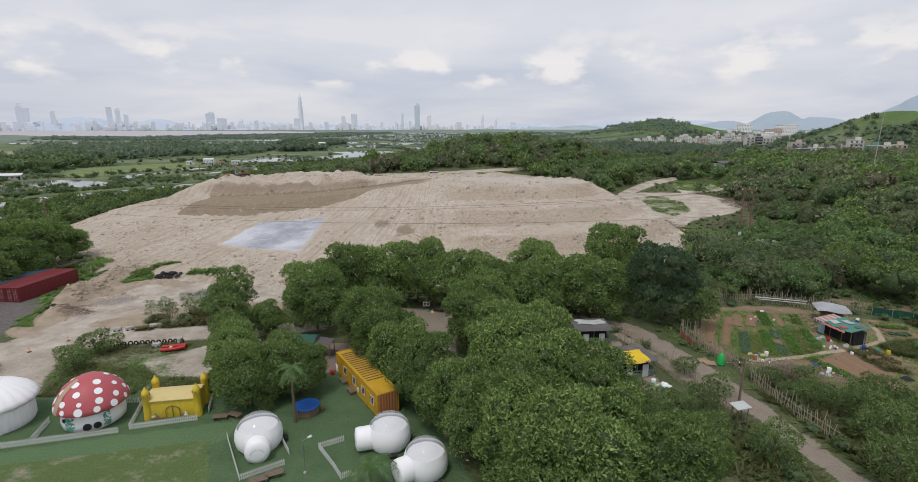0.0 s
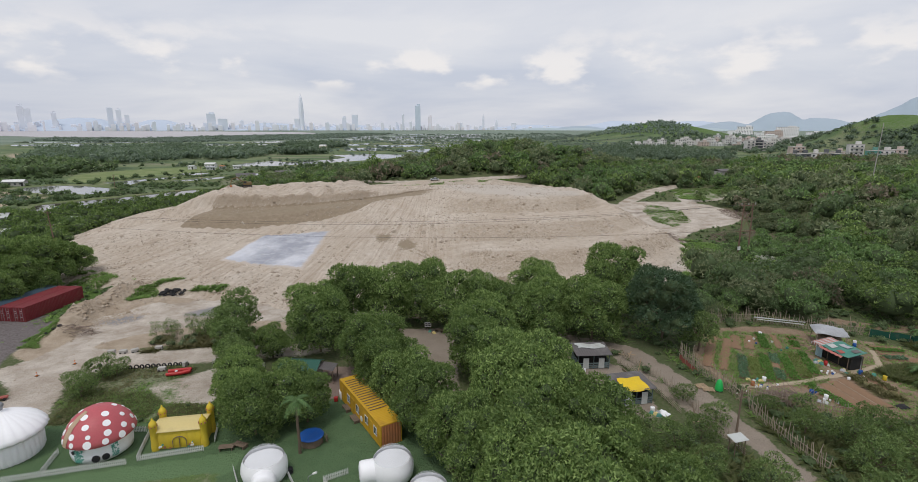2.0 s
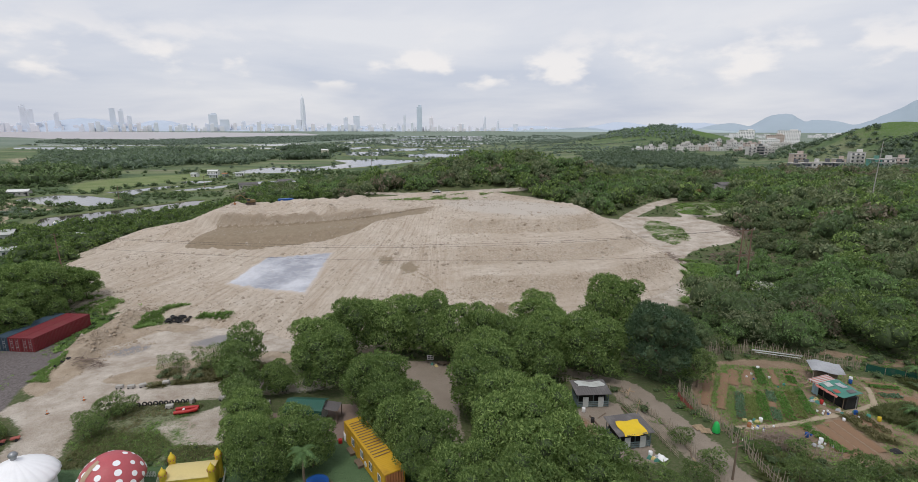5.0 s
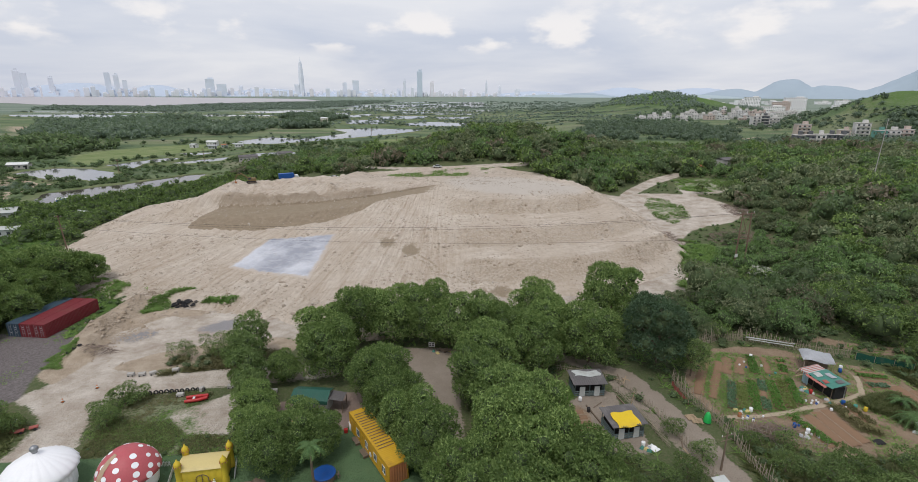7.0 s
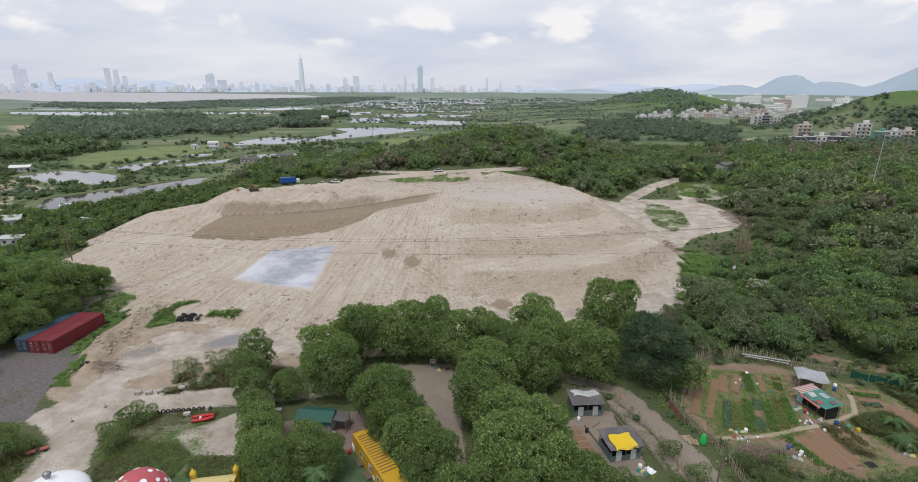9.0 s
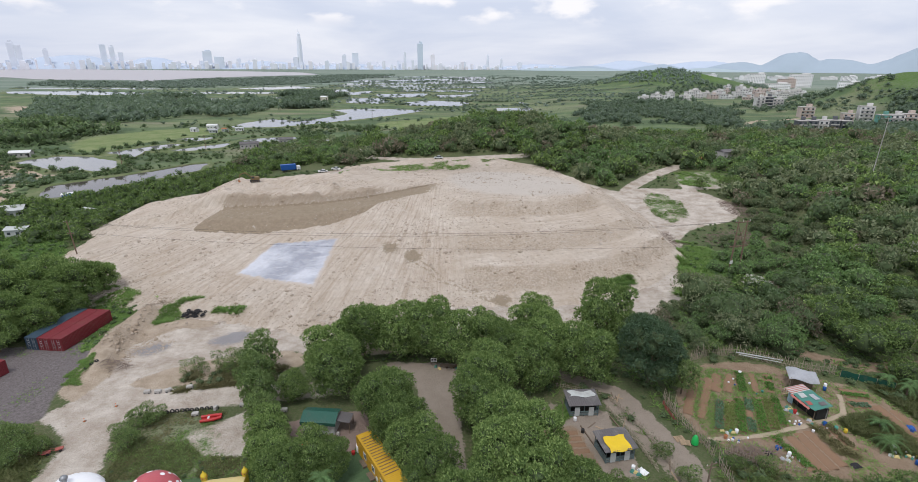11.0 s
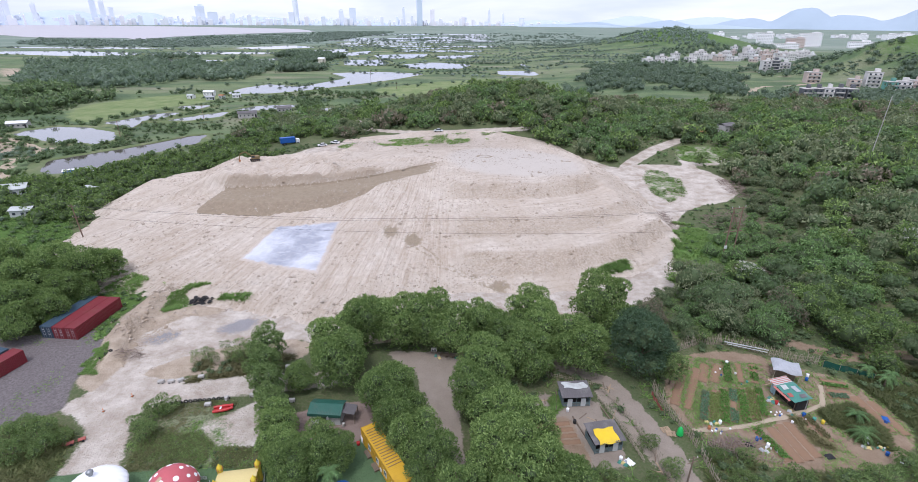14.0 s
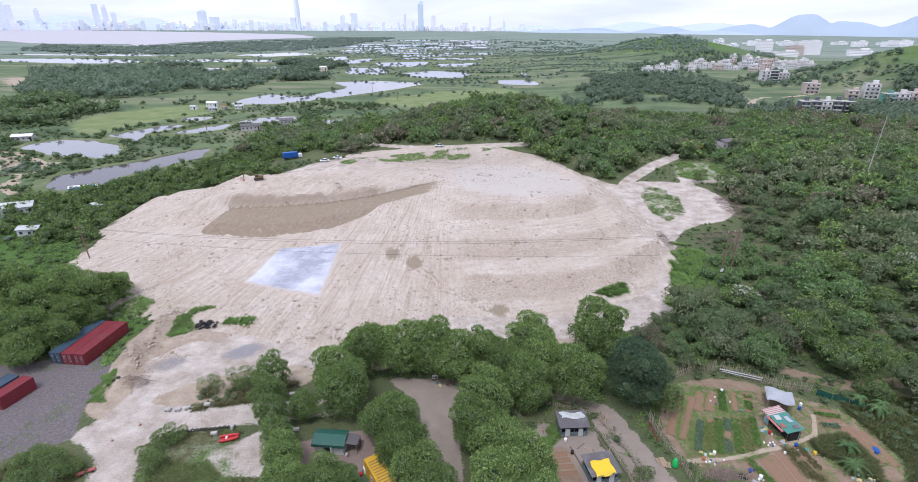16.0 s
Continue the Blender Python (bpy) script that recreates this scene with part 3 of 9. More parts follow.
COURT = [(-15, 80), (2, 80), (1, 73), (-0.5, 66), (1, 44), (-3, 44), (-5.5, 60), (-8, 73)]
TERRACE = [(-28, 57.5), (-17, 57), (-12, 60), (-12, 66), (-20, 66), (-28, 63)]
LANE = [(12, 80), (18, 76), (26, 71.5), (29, 63), (31.2, 56), (31.8, 50), (33, 42), (35, 30)]
GARDEN = [(35, 60), (33.5, 69), (40, 79), (46, 81), (54, 81), (62, 75.5), (67.5, 73), (69.5, 68), (70, 61), (66, 56), (57, 53), (44, 53)]
GLADES = [(118, 345), (124, 384), (137, 428), (184, 442), (214, 392), (202, 362), (165, 340)], [(214, 398), (232, 440), (254, 492), (295, 541), (344, 542), (322, 500), (304, 458), (262, 424)]
HUTYARD = [(13, 69), (22, 67), (24, 60), (23.5, 53), (17, 53), (11, 56), (11, 63)]
OVAL = [(69, 190), (72, 199), (79, 200), (83, 188), (80, 173), (71, 166), (68, 176)]
SLABGRASS = [(-64.4, 92.6), (-66.0, 100), (-63, 103), (-58.8, 103.4), (-55, 100.8), (-52.4, 98.8), (-46.5, 99.4), (-47.8, 96.6), (-57.1, 97.8), (-59.3, 93.7)]
BANKGRASS = [(-86, 110), (-79.6, 108.6), (-69.3, 103.8), (-70.2, 99), (-71.2, 94.8), (-70.2, 86), (-70.3, 83.2), (-72, 82.4), (-75.2, 88.4), (-76.6, 94.7), (-80, 99), (-86, 104)]
ROUGH_LEFT = [(-50, 66), (-37, 66), (-34, 58), (-26, 56), (-26, 50), (-47, 50), (-48, 57)]
BARE = [(-41, 60.5), (-36.5, 56.5), (-30.5, 56.2), (-30.5, 62.3), (-34, 66), (-37, 63.3)]
FIELD = [(-269, 354), (-260, 393), (-226, 431), (-194, 425), (-186, 391), (-204, 362), (-222, 331), (-216, 300), (-240, 308)]
MEADOW = [(-90, 461), (-52, 504), (-20, 534), (36, 568), (69, 530), (19, 468), (-43, 411)]
MUDFLATS = ([(-580, 660), (-495, 616), (-437, 533), (-479, 540)], [(-240, 257), (-220, 248), (-204, 228), (-209, 221), (-250, 230)])

ax_x = np.unique(np.concatenate([np.arange(-125, 125, 1.0), 125 * 1.036 ** np.arange(0, 106), -125 * 1.036 ** np.arange(0, 106)]).round(3))
ax_y = np.unique(np.concatenate([-30 - 12 * 1.25 ** np.arange(0, 27), np.arange(-30, 25, 5), np.arange(25, 215, 1.0), np.arange(215, 262, 1.6), 262 * 1.028 ** np.arange(0, 108)]).round(3))
GX, GY = np.meshgrid(np.clip(ax_x, -4950, 4950), np.clip(ax_y, -4950, 4950), indexing="ij")
GZ = land(GX, GY)


def grid_faces(nx, ny):
    i, j = np.meshgrid(np.arange(nx - 1), np.arange(ny - 1), indexing="ij")
    a = (i * ny + j).ravel()
    return np.stack([a, a + ny, a + ny + 1, a + 1], 1)


def give(me, name, values):
    at = me.attributes.new(name, "FLOAT", "POINT")
    at.data.foreach_set("value", np.asarray(values, np.float32).ravel())


in_tip = tip(GX, GY) > GZ + 0.5
GZ = np.where(in_tip, GZ - 1.0, GZ)
ground_me = fast_mesh("ground", np.stack([GX, GY, GZ], -1).reshape(-1, 3), grid_faces(*GX.shape), M_GROUND, True)
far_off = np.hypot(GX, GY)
give(ground_me, "m_plain", np.maximum(sstep(300, 420, far_off), sstep(-112, -135, GX) * sstep(120, 170, GY)))
give(ground_me, "m_field", np.maximum(inside(GX, GY, rounded(FIELD), 6), 0.8 * inside(GX, GY, rounded(MEADOW), 8)))
give(ground_me, "m_lane", np.maximum.reduce([inside(GX, GY, COURT, 0.8), inside(GX, GY, TERRACE), along_line(GX, GY, LANE, 2.6, 0.7), 0.9 * inside(GX, GY, HUTYARD), 0.62 * along_line(GX, GY, [(24, 69), (27, 60), (29.5, 50)], 3.5, 1.0)]))
give(ground_me, "m_pale", np.maximum.reduce([inside(GX, GY, rounded(APRON, 1), 1.6), along_line(GX, GY, [(62, 196), (70, 208), (86, 226), (104, 244)], 5.5),
                                             along_line(GX, GY, [(88, 172), (90, 195), (97, 222)], 5.0), 0.95 * inside(GX, GY, BARE), 0.46 * inside(GX, GY, rounded(ROUGH_LEFT), 2), 0.7 * inside(GX, GY, rounded([(90, 204), (92, 222), (100, 233), (112, 230), (114, 214), (106, 200)]), 3), along_line(GX, GY, [(50, 116), (60, 106)], 1.6),
                                             along_line(GX, GY, [(-58, 285), (-52, 262), (-30, 252), (-12, 248), (30, 246)], 4.5)]))
give(ground_me, "m_brown", np.maximum.reduce([0.9 * along_line(GX, GY, [(71, 300), (71, 260), (68, 232)], 4.0, 1.5), 0.8 * inside(GX, GY, rounded(MUDFLATS[0]), 8), 0.8 * inside(GX, GY, rounded(MUDFLATS[1]), 3), along_line(GX, GY, [(-249, 268), (-219, 254), (-196, 237), (-195, 222), (-192, 205), (-186, 192)], 3.0), 0.7 * along_line(GX, GY, [(-160, 185), (-146, 187), (-134, 184)], 5), 0.8 * along_line(GX, GY, [(271, 535), (250, 475), (222, 402)], 9, 4), 0.7 * along_line(GX, GY, [(271, 535), (341, 555)], 5, 3), inside(GX, GY, rounded([(-58, 72), (-52, 78), (-40, 83), (-30, 84), (-28, 78), (-40, 75), (-50, 71)]), 1.2), inside(GX, GY, rounded([(-72, 90), (-66, 94), (-58, 96), (-50, 95), (-54, 91), (-62, 88), (-66, 80), (-70, 82)]), 1.5), 0.7 * along_line(GX, GY, [(-24, 83), (0, 89), (26, 93)], 5), inside(GX, GY, [(-73, 89), (-68.5, 79), (-67, 70), (-62.5, 67.5), (-61.5, 76), (-63.5, 84), (-64.5, 92), (-65, 103), (-70, 105), (-69.5, 96)], 1.2)]))
give(ground_me, "m_gravel", inside(GX, GY, rounded(YARD), 1.5))
give(ground_me, "m_soil", np.maximum(inside(GX, GY, rounded(GARDEN, 1), 1.0), np.maximum(0.95 * inside(GX, GY, [(10.5, 63), (17.0, 63.2), (18.6, 55), (17.5, 49), (11, 49)], 0.8), 0.9 * along_line(GX, GY, [(64, 84), (72, 79.5), (86, 80.3), (100, 84)], 3.0, 1.0))))
give(ground_me, "m_pave", inside(GX, GY, TERRACE, 0.6))
# painted haze grows with distance from the viewpoint
give(ground_me, "m_haze", sstep(650, 1900, far_off))
give(ground_me, "m_turf", inside(GX, GY, TURF, 0.5))
give(ground_me, "m_strip", inside(GX, GY, [(-70, 36.6), (-43, 41.6), (-33.5, 44.3), (-22.6, 47), (-22.6, 43.2), (-43, 38.6), (-70, 32)], 0.4))
give(ground_me, "m_lawn", inside(GX, GY, LAWN, 0.6))
give(ground_me, "m_grass", np.maximum.reduce([0.5 * inside(GX, GY, rounded(OVAL), 1.2), 0.66 * inside(GX, GY, rounded(SLABGRASS), 1.2), 0.62 * inside(GX, GY, rounded(BANKGRASS), 1.5),
                                              0.45 * inside(GX, GY, rounded(ROUGH_LEFT), 2), 0.6 * np.exp(-(((GX - 480) / 110) ** 2) - ((GY - 565) / 110) ** 2), 0.75 * np.exp(-(((GX - 420) / 180) ** 2) - ((GY - 1090) / 190) ** 2), inside(GX, GY, [(55, 116), (61, 132), (68, 138), (74, 128), (66, 112)], 1.5),
                                              inside(GX, GY, rounded([(90, 215), (96, 232), (108, 236), (118, 222), (108, 205), (98, 204)]), 4) * 0.55,
                                              inside(GX, GY, rounded([(-150, 165), (-125, 150), (-108, 128), (-96, 110), (-130, 110), (-160, 140)]), 4)]))
give(ground_me, "m_wet", 0.75 * np.maximum(inside(GX, GY, rounded([(-63, 81.5), (-61.6, 86), (-56.5, 87), (-55.5, 84.5), (-58.5, 80.8)], 1), 2.2), inside(GX, GY, rounded([(-50.5, 85.5), (-48.5, 90), (-43.6, 92), (-41.5, 88.5), (-44.5, 85)], 1), 2.2)))
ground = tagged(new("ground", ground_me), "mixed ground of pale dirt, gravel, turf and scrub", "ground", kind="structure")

# the tipped earth, as rings from its foot to its middle
NA, NR = 640, 200
aa, rr = np.meshgrid(np.linspace(0, 2 * math.pi, NA, endpoint=False), np.linspace(0, 1, NR) ** 1.0, indexing="ij")
RF = tip_foot(aa) + 2.5
TX, TY = TIP[0] + np.cos(aa) * RF * (1 - rr * 0.995), TIP[1] + np.sin(aa) * RF * (1 - rr * 0.995)
TZ = tip(TX, TY)
i, j = np.meshgrid(np.arange(NA), np.arange(NR - 1), indexing="ij")
q0, q1 = (i * NR + j).ravel(), (((i + 1) % NA) * NR + j).ravel()
tip_me = fast_mesh("earth_tip", np.stack([TX, TY, TZ], -1).reshape(-1, 3), np.stack([q0, q1, q1 + 1, q0 + 1], 1), M_SOIL, True)
uvs = tip_me.uv_layers.new(name="UVMap")
loop_v = np.zeros(len(tip_me.loops), np.int32)
tip_me.loops.foreach_get("vertex_index", loop_v)
uv_all = np.stack([(np.arctan2(TY - 225, TX + 8) * 105).ravel(), np.hypot(TX + 8, TY - 225).ravel()], -1)
uvs.data.foreach_set("uv", uv_all[loop_v].astype(np.float32).ravel())
_, turned, broken, lip = tip_parts(TX, TY)
turned = turned * (1 - 0.25 * lip)
turned = np.maximum(turned, np.maximum(np.exp(-(((TX + 19.5) / 2.4) ** 2) - ((TY - 126) / 3.4) ** 2), np.exp(-(((TX + 13.2) / 2.6) ** 2) - ((TY - 122) / 3.6) ** 2)))
turned = np.maximum(turned, 0.9 * np.exp(-(((TX - 8.5) / 3.0) ** 2) - ((TY - 105) / 2.4) ** 2))
for off in (-1.0, 1.0):
    turned = np.maximum(turned, 0.6 * along_line(TX, TY, [(-13 + off, 121), (-5 + off, 112.5), (3 + off, 107), (8 + off, 103.5)], 1.1, 0.9))
    turned = np.maximum(turned, 0.45 * along_line(TX, TY, [(-21 + off, 130), (-22 + off, 146), (-15 + off, 160), (0 + off, 168)], 0.7, 0.4))
    turned = np.maximum(turned, 0.42 * along_line(TX, TY, [(-9 + off, 126), (-10 + off, 140), (-4 + off, 152), (8 + off, 160)], 0.7, 0.4))
for cx, cy, cr in ((7.5, 181.5, 2.6), (37.5, 182.5, 1.7)):
    turned = np.maximum(turned, 0.75 * np.exp(-(((np.hypot(TX - cx, TY - cy) - cr) / 0.45) ** 2)) + 0.35 * (np.hypot(TX - cx, TY - cy) < cr))
give(tip_me, "m_turned", turned)
bench_back = sstep(-1.2, 0.4, haul_bench(TX, TY)[1]) * (1 - sstep(1.5, 5.5, haul_bench(TX, TY)[1] + 5 * (fbm(TX, TY, 0.16, 3, 41) - 0.5))) * sstep(-80, -72, TX) * (1 - sstep(-30, -20, TX))
give(tip_me, "m_raw", np.maximum(bench_back, lip))
give(tip_me, "m_face", broken)
give(tip_me, "m_step", sstep(-9, 3, TX + 0.12 * (TY - 122)) * (1 - sstep(175, 200, TY)))
give(tip_me, "m_flat", inside(TX, TY, rounded([(2, 155), (34, 158), (42, 168), (40, 192), (20, 205), (0, 200), (-8, 180)]), 4))
tagged(new("earth_tip", tip_me), "broad terraced heap of pale tipped earth scored by tracks", "earth mound", kind="structure")

# ---- water ----
M_BANK = plain("bank grass", (0.125, 0.16, 0.065), 0.95, grain=0.3, amount=0.4, dirt=(0.30, 0.27, 0.17), dirty=0.7)
SHORES, PONDS = [], []


def pond(ring, z=0.0, material=M_POND, label="still grey fish pond between grassy banks", lift=0.12):
    p = rounded([tuple(0.5 * a + 0.5 * b for a, b in zip(u, v)) if k else u for u, v in zip(ring, ring[1:] + ring[:1]) for k in (0, 1)], 1)
    if np.hypot(*p.mean(0)) < 450:
        p = rounded([tuple(q) for q in p], 1)
        p = p + 2.4 * np.column_stack([vnoise(p[:, 0] * 0.22, p[:, 1] * 0.22, 91) - 0.5, vnoise(p[:, 0] * 0.22, p[:, 1] * 0.22, 92) - 0.5])
    PONDS.append(p)
    edge = np.concatenate([p + (np.roll(p, -1, 0) - p) * f for f in (0, 0.5)])
    SHORES.append(np.column_stack([edge, np.full(len(edge), z)]))
    s = Shape()
    s.prism([tuple(v) for v in p], z - 0.5, z + lift)
    mid, far = p.mean(0), float(np.hypot(*p.mean(0)))
    if far < 1500:
        out = p - mid
        out = out / np.linalg.norm(out, axis=1, keepdims=True) * (1.6 + far * 0.004) * (0.7 + 0.6 * vnoise(p[:, :1] * 0.2, p[:, 1:] * 0.2, 2))
        ring, n = np.stack([p - 0.2 * out, p + 0.35 * out, p + 1.3 * out, p + 2.2 * out]), len(p)
        high = 0.45 if far < 400 else 0.12
        hh = (z - 0.2, z + lift + high, z + lift + high * 0.9, z - 0.3)
        verts = [(x, y, hh[k]) for k in range(4) for x, y in ring[k]]
        faces = [(k * n + i, k * n + (i + 1) % n, (k + 1) * n + (i + 1) % n, (k + 1) * n + i) for k in range(3) for i in range(n)]
        tagged(new("pond_bank", fast_mesh("pond_bank", verts, faces, M_BANK, True)), "low grassy pond bank", "bank", kind="structure")
    return whole("water", s, material, label, "water", kind="structure")


pond([(-239, 267), (-239, 277), (-231, 289), (-215, 288), (-190, 275), (-178, 260), (-178, 254), (-181, 245), (-190, 249), (-205, 249), (-215, 256)], 0.2)
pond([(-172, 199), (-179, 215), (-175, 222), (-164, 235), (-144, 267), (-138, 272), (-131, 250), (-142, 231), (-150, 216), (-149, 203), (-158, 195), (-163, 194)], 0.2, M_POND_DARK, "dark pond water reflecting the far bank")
pond([(-214, 301), (-205, 316), (-198, 336), (-184, 338), (-183, 322), (-192, 307), (-184, 284), (-197, 293)], 0.2)
pond([(-181, 308), (-168, 331), (-157, 346), (-152, 324), (-165, 308)], 0.2)
pond([(-156, 346), (-148, 368), (-117, 378), (-119, 359), (-141, 344)], 0.2)
pond([(-200, 362), (-179, 371), (-180, 353), (-192, 352)], 0.2)
pond([(-113, 324), (-102, 351), (-83, 359), (-76, 328), (-80, 320), (-92, 333)], 1.3)
pond([(-195, 427), (-196, 462), (-181, 499), (-147, 483), (-122, 549), (-152, 600), (-106, 623), (-42, 602), (-69, 545), (-106, 492), (-134, 455), (-158, 432)], 0.25, M_POND, "long winding grey pond with a grassy spit")
for ring in ([(-179, 801), (-122, 807), (-103, 748), (-106, 696), (-158, 707)], [(-84, 723), (-45, 763), (12, 732), (-3, 666), (-68, 661)], [(-153, 913), (-61, 950), (-67, 838), (-130, 828)],
             [(-46, 899), (29, 932), (15, 855), (-37, 828)], [(-290, 1022), (-232, 1084), (-212, 997), (-245, 946)], [(-228, 918), (-176, 1030), (-164, 940), (-202, 844)], [(40, 641), (76, 644), (91, 619), (79, 588), (39, 597)],
             [(79, 747), (124, 725), (114, 684), (75, 712)], [(99, 573), (127, 635), (157, 625), (133, 581)], [(156, 680), (186, 675), (172, 646), (150, 644)]):
    pond(ring, 0.25, M_POND, "far fish pond between low dikes", 0.25)
for ring in ([(-813, 935), (-681, 953), (-560, 922), (-522, 860), (-617, 838), (-757, 872)], [(-536, 924), (-447, 967), (-315, 952), (-311, 912), (-434, 897), (-502, 863)], [(-469, 770), (-431, 796), (-345, 774), (-338, 738), (-429, 718)],
             [(-472, 1090), (-387, 1215), (-300, 1137), (-390, 1043)], [(-325, 774), (-269, 836), (-255, 793), (-295, 750)], [(-900, 1075), (-700, 1100), (-560, 1065), (-600, 1030), (-880, 1035)]):
    pond(ring, 0.25, M_POND, "far strip of grey water", 0.25)
rng = np.random.default_rng(4)
for row in range(10):
    y0 = 1000 * 1.082 ** row
    deep, x0 = y0 * 0.062, -0.26 * y0 + rng.uniform(0, 40)
    while x0 < 0.20 * y0:
        wide = y0 * rng.uniform(0.05, 0.13)
        skew = 0.35 * deep
        if rng.random() < 0.8 and not (row == 0 and x0 < -150):
            pond([(x0, y0), (x0 + wide * 0.86, y0 + 0.04 * wide), (x0 + wide * 0.86 + skew, y0 + deep), (x0 + skew, y0 + deep * rng.uniform(0.8, 1.0))], 0.25, M_POND, "far rectangular fish pond", 0.25)
        x0 += wide
pond([(-4900, 2300), (-2600, 2300), (-1506, 1756), (-1238, 1559), (-975, 1572), (-866, 1440), (-905, 1730), (-811, 2074), (-640, 2420), (-905, 2950), (-1704, 3400), (-4900, 4300)], 0.3, M_BAY, "wide pale bay below the city", 0.5)

# ---- plants ----
def leaves(rng, centres, normals, size, slim=0.5, spray=0.0, tri=False):
    """One leaf-shaped quad at each place, facing roughly along its normal; sprays point outwards."""
    n = len(centres)
    nn = normals + rng.normal(0, 0.75, (n, 3))
    nn /= np.linalg.norm(nn, axis=1, keepdims=True) + 1e-9
    t = np.cross(nn, rng.normal(0, 1, (n, 3)))
    out = rng.random((n, 1)) < spray
    t = np.where(out, normals * 1.1 + rng.normal(0, 0.45, (n, 3)), t)
    nn = np.where(out, np.cross(t, rng.normal(0, 1, (n, 3)) + np.array([0, 0, 0.6])), nn)
    nn /= np.linalg.norm(nn, axis=1, keepdims=True) + 1e-9
    t /= np.linalg.norm(t, axis=1, keepdims=True) + 1e-9
    b = np.cross(nn, t)
    s = size * rng.uniform(0.6, 1.3, (n, 1))
    if tri:
        three = np.stack([centres - t * s * 0.45 - b * s * slim * 0.5, centres - t * s * 0.45 + b * s * slim * 0.5, centres + t * s * 0.55 - nn * s * 0.12], 1)
        return three.reshape(-1, 3), np.arange(3 * n).reshape(-1, 3)
    quad = np.stack([centres - t * s * 0.5, centres + b * s * slim * 0.5 - nn * s * 0.1, centres + t * s * 0.5, centres - b * s * slim * 0.5 - nn * s * 0.1], 1)
    return quad.reshape(-1, 3), np.arange(4 * n).reshape(-1, 4)


def ball(n_lon=8, n_lat=5):
    v = [(math.sin(math.pi * j / n_lat) * math.cos(2 * math.pi * i / n_lon), math.sin(math.pi * j / n_lat) * math.sin(2 * math.pi * i / n_lon), math.cos(math.pi * j / n_lat))
         for i in range(n_lon) for j in range(n_lat + 1)]
    k = n_lat + 1
    f = [(i * k + j, i * k + j + 1, ((i + 1) % n_lon) * k + j + 1, ((i + 1) % n_lon) * k + j) for i in range(n_lon) for j in range(n_lat)]
    return np.array(v), np.array(f)


BALL = ball()
BALL_SMALL = ball(6, 3)


def crown_arrays(rng, lobes, count, size, slim=0.5, core=0.8, low=False, spray=0.0, tri=False):
    """Leaves over a cluster of rounded lobes, on inner masses coloured as crown shade."""
    lobes = np.array(lobes, float)
    area = lobes[:, 3] * lobes[:, 4] + lobes[:, 4] * lobes[:, 5]
    pick = rng.choice(len(lobes), count, p=area / area.sum())
    d = rng.normal(0, 1, (count, 3))
    d[:, 2] = np.where(d[:, 2] < -0.3, -d[:, 2], d[:, 2])
    d /= np.linalg.norm(d, axis=1, keepdims=True)
    lob = lobes[pick]
    swell = 0.80 + 0.26 * rng.random((count, 1)) + 0.16 * np.sin(d[:, :1] * 7 + pick[:, None]) * np.sin(d[:, 1:2] * 8) * np.sin(d[:, 2:] * 6 + 1)
    p = lob[:, :3] + d * lob[:, 3:6] * swell
    ok = np.ones(count, bool)
    for q in lobes:
        ok &= (((p - q[:3]) / q[3:6]) ** 2).sum(1) > 0.55
    v, f = leaves(rng, p[ok], d[ok] * 0.9 + np.array([0, 0, 0.35]), size, slim, spray, tri)
    vs, fs, o = [v], [f], len(v)
    bv, bf = BALL_SMALL if low else BALL
    bf = np.concatenate([bf[:, :3], bf[:, [0, 2, 3]]]) if tri else bf
    for q in lobes[: low] if low else lobes:
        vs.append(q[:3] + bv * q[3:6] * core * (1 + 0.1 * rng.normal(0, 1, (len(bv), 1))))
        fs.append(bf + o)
        o += len(bv)
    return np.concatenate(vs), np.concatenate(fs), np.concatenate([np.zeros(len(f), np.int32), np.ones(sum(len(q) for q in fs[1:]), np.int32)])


def lobes_for(rng, r, h, n, flat=0.8, low=0.35):
    out = [(0, 0, h * 0.58, r * 0.72, r * 0.72, h * 0.36)]
    for i in range(n):
        a = 2.4 * i + rng.uniform(-0.4, 0.4)
        z = h * rng.uniform(low, 0.86)
        reach = r * (0.74 - 0.5 * abs(z / h - 0.5)) * rng.uniform(0.75, 1.1)
        s = r * rng.uniform(0.30, 0.48)
        out.append((reach * math.cos(a), reach * math.sin(a), z, s, s, s * flat))
    return out


def trunk_shape(rng, h, r, forks=4, reach=2.0):
    s = Shape()
    p, k = Vector((0, 0, -0.3)), r
    top = h * 0.55
    for i in range(4):
        q = Vector((rng.normal(0, 0.12), rng.normal(0, 0.12), -0.3 + (top + 0.3) * (i + 1) / 4))
        s.rod(p, q, k, k * 0.82, 8)
        p, k = q, k * 0.82
    for i in range(forks):
        a = 2 * math.pi * i / forks + rng.uniform(-0.4, 0.4)
        start = Vector((0, 0, h * rng.uniform(0.22, 0.45)))
        mid = start + Vector((reach * 0.5 * math.cos(a), reach * 0.5 * math.sin(a), h * 0.16))
        s.rod(start, mid, r * 0.5, r * 0.36, 6)
        s.rod(mid, mid + Vector((reach * 0.5 * math.cos(a + 0.3), reach * 0.5 * math.sin(a + 0.3), h * 0.2)), r * 0.36, r * 0.15, 6)
    return s


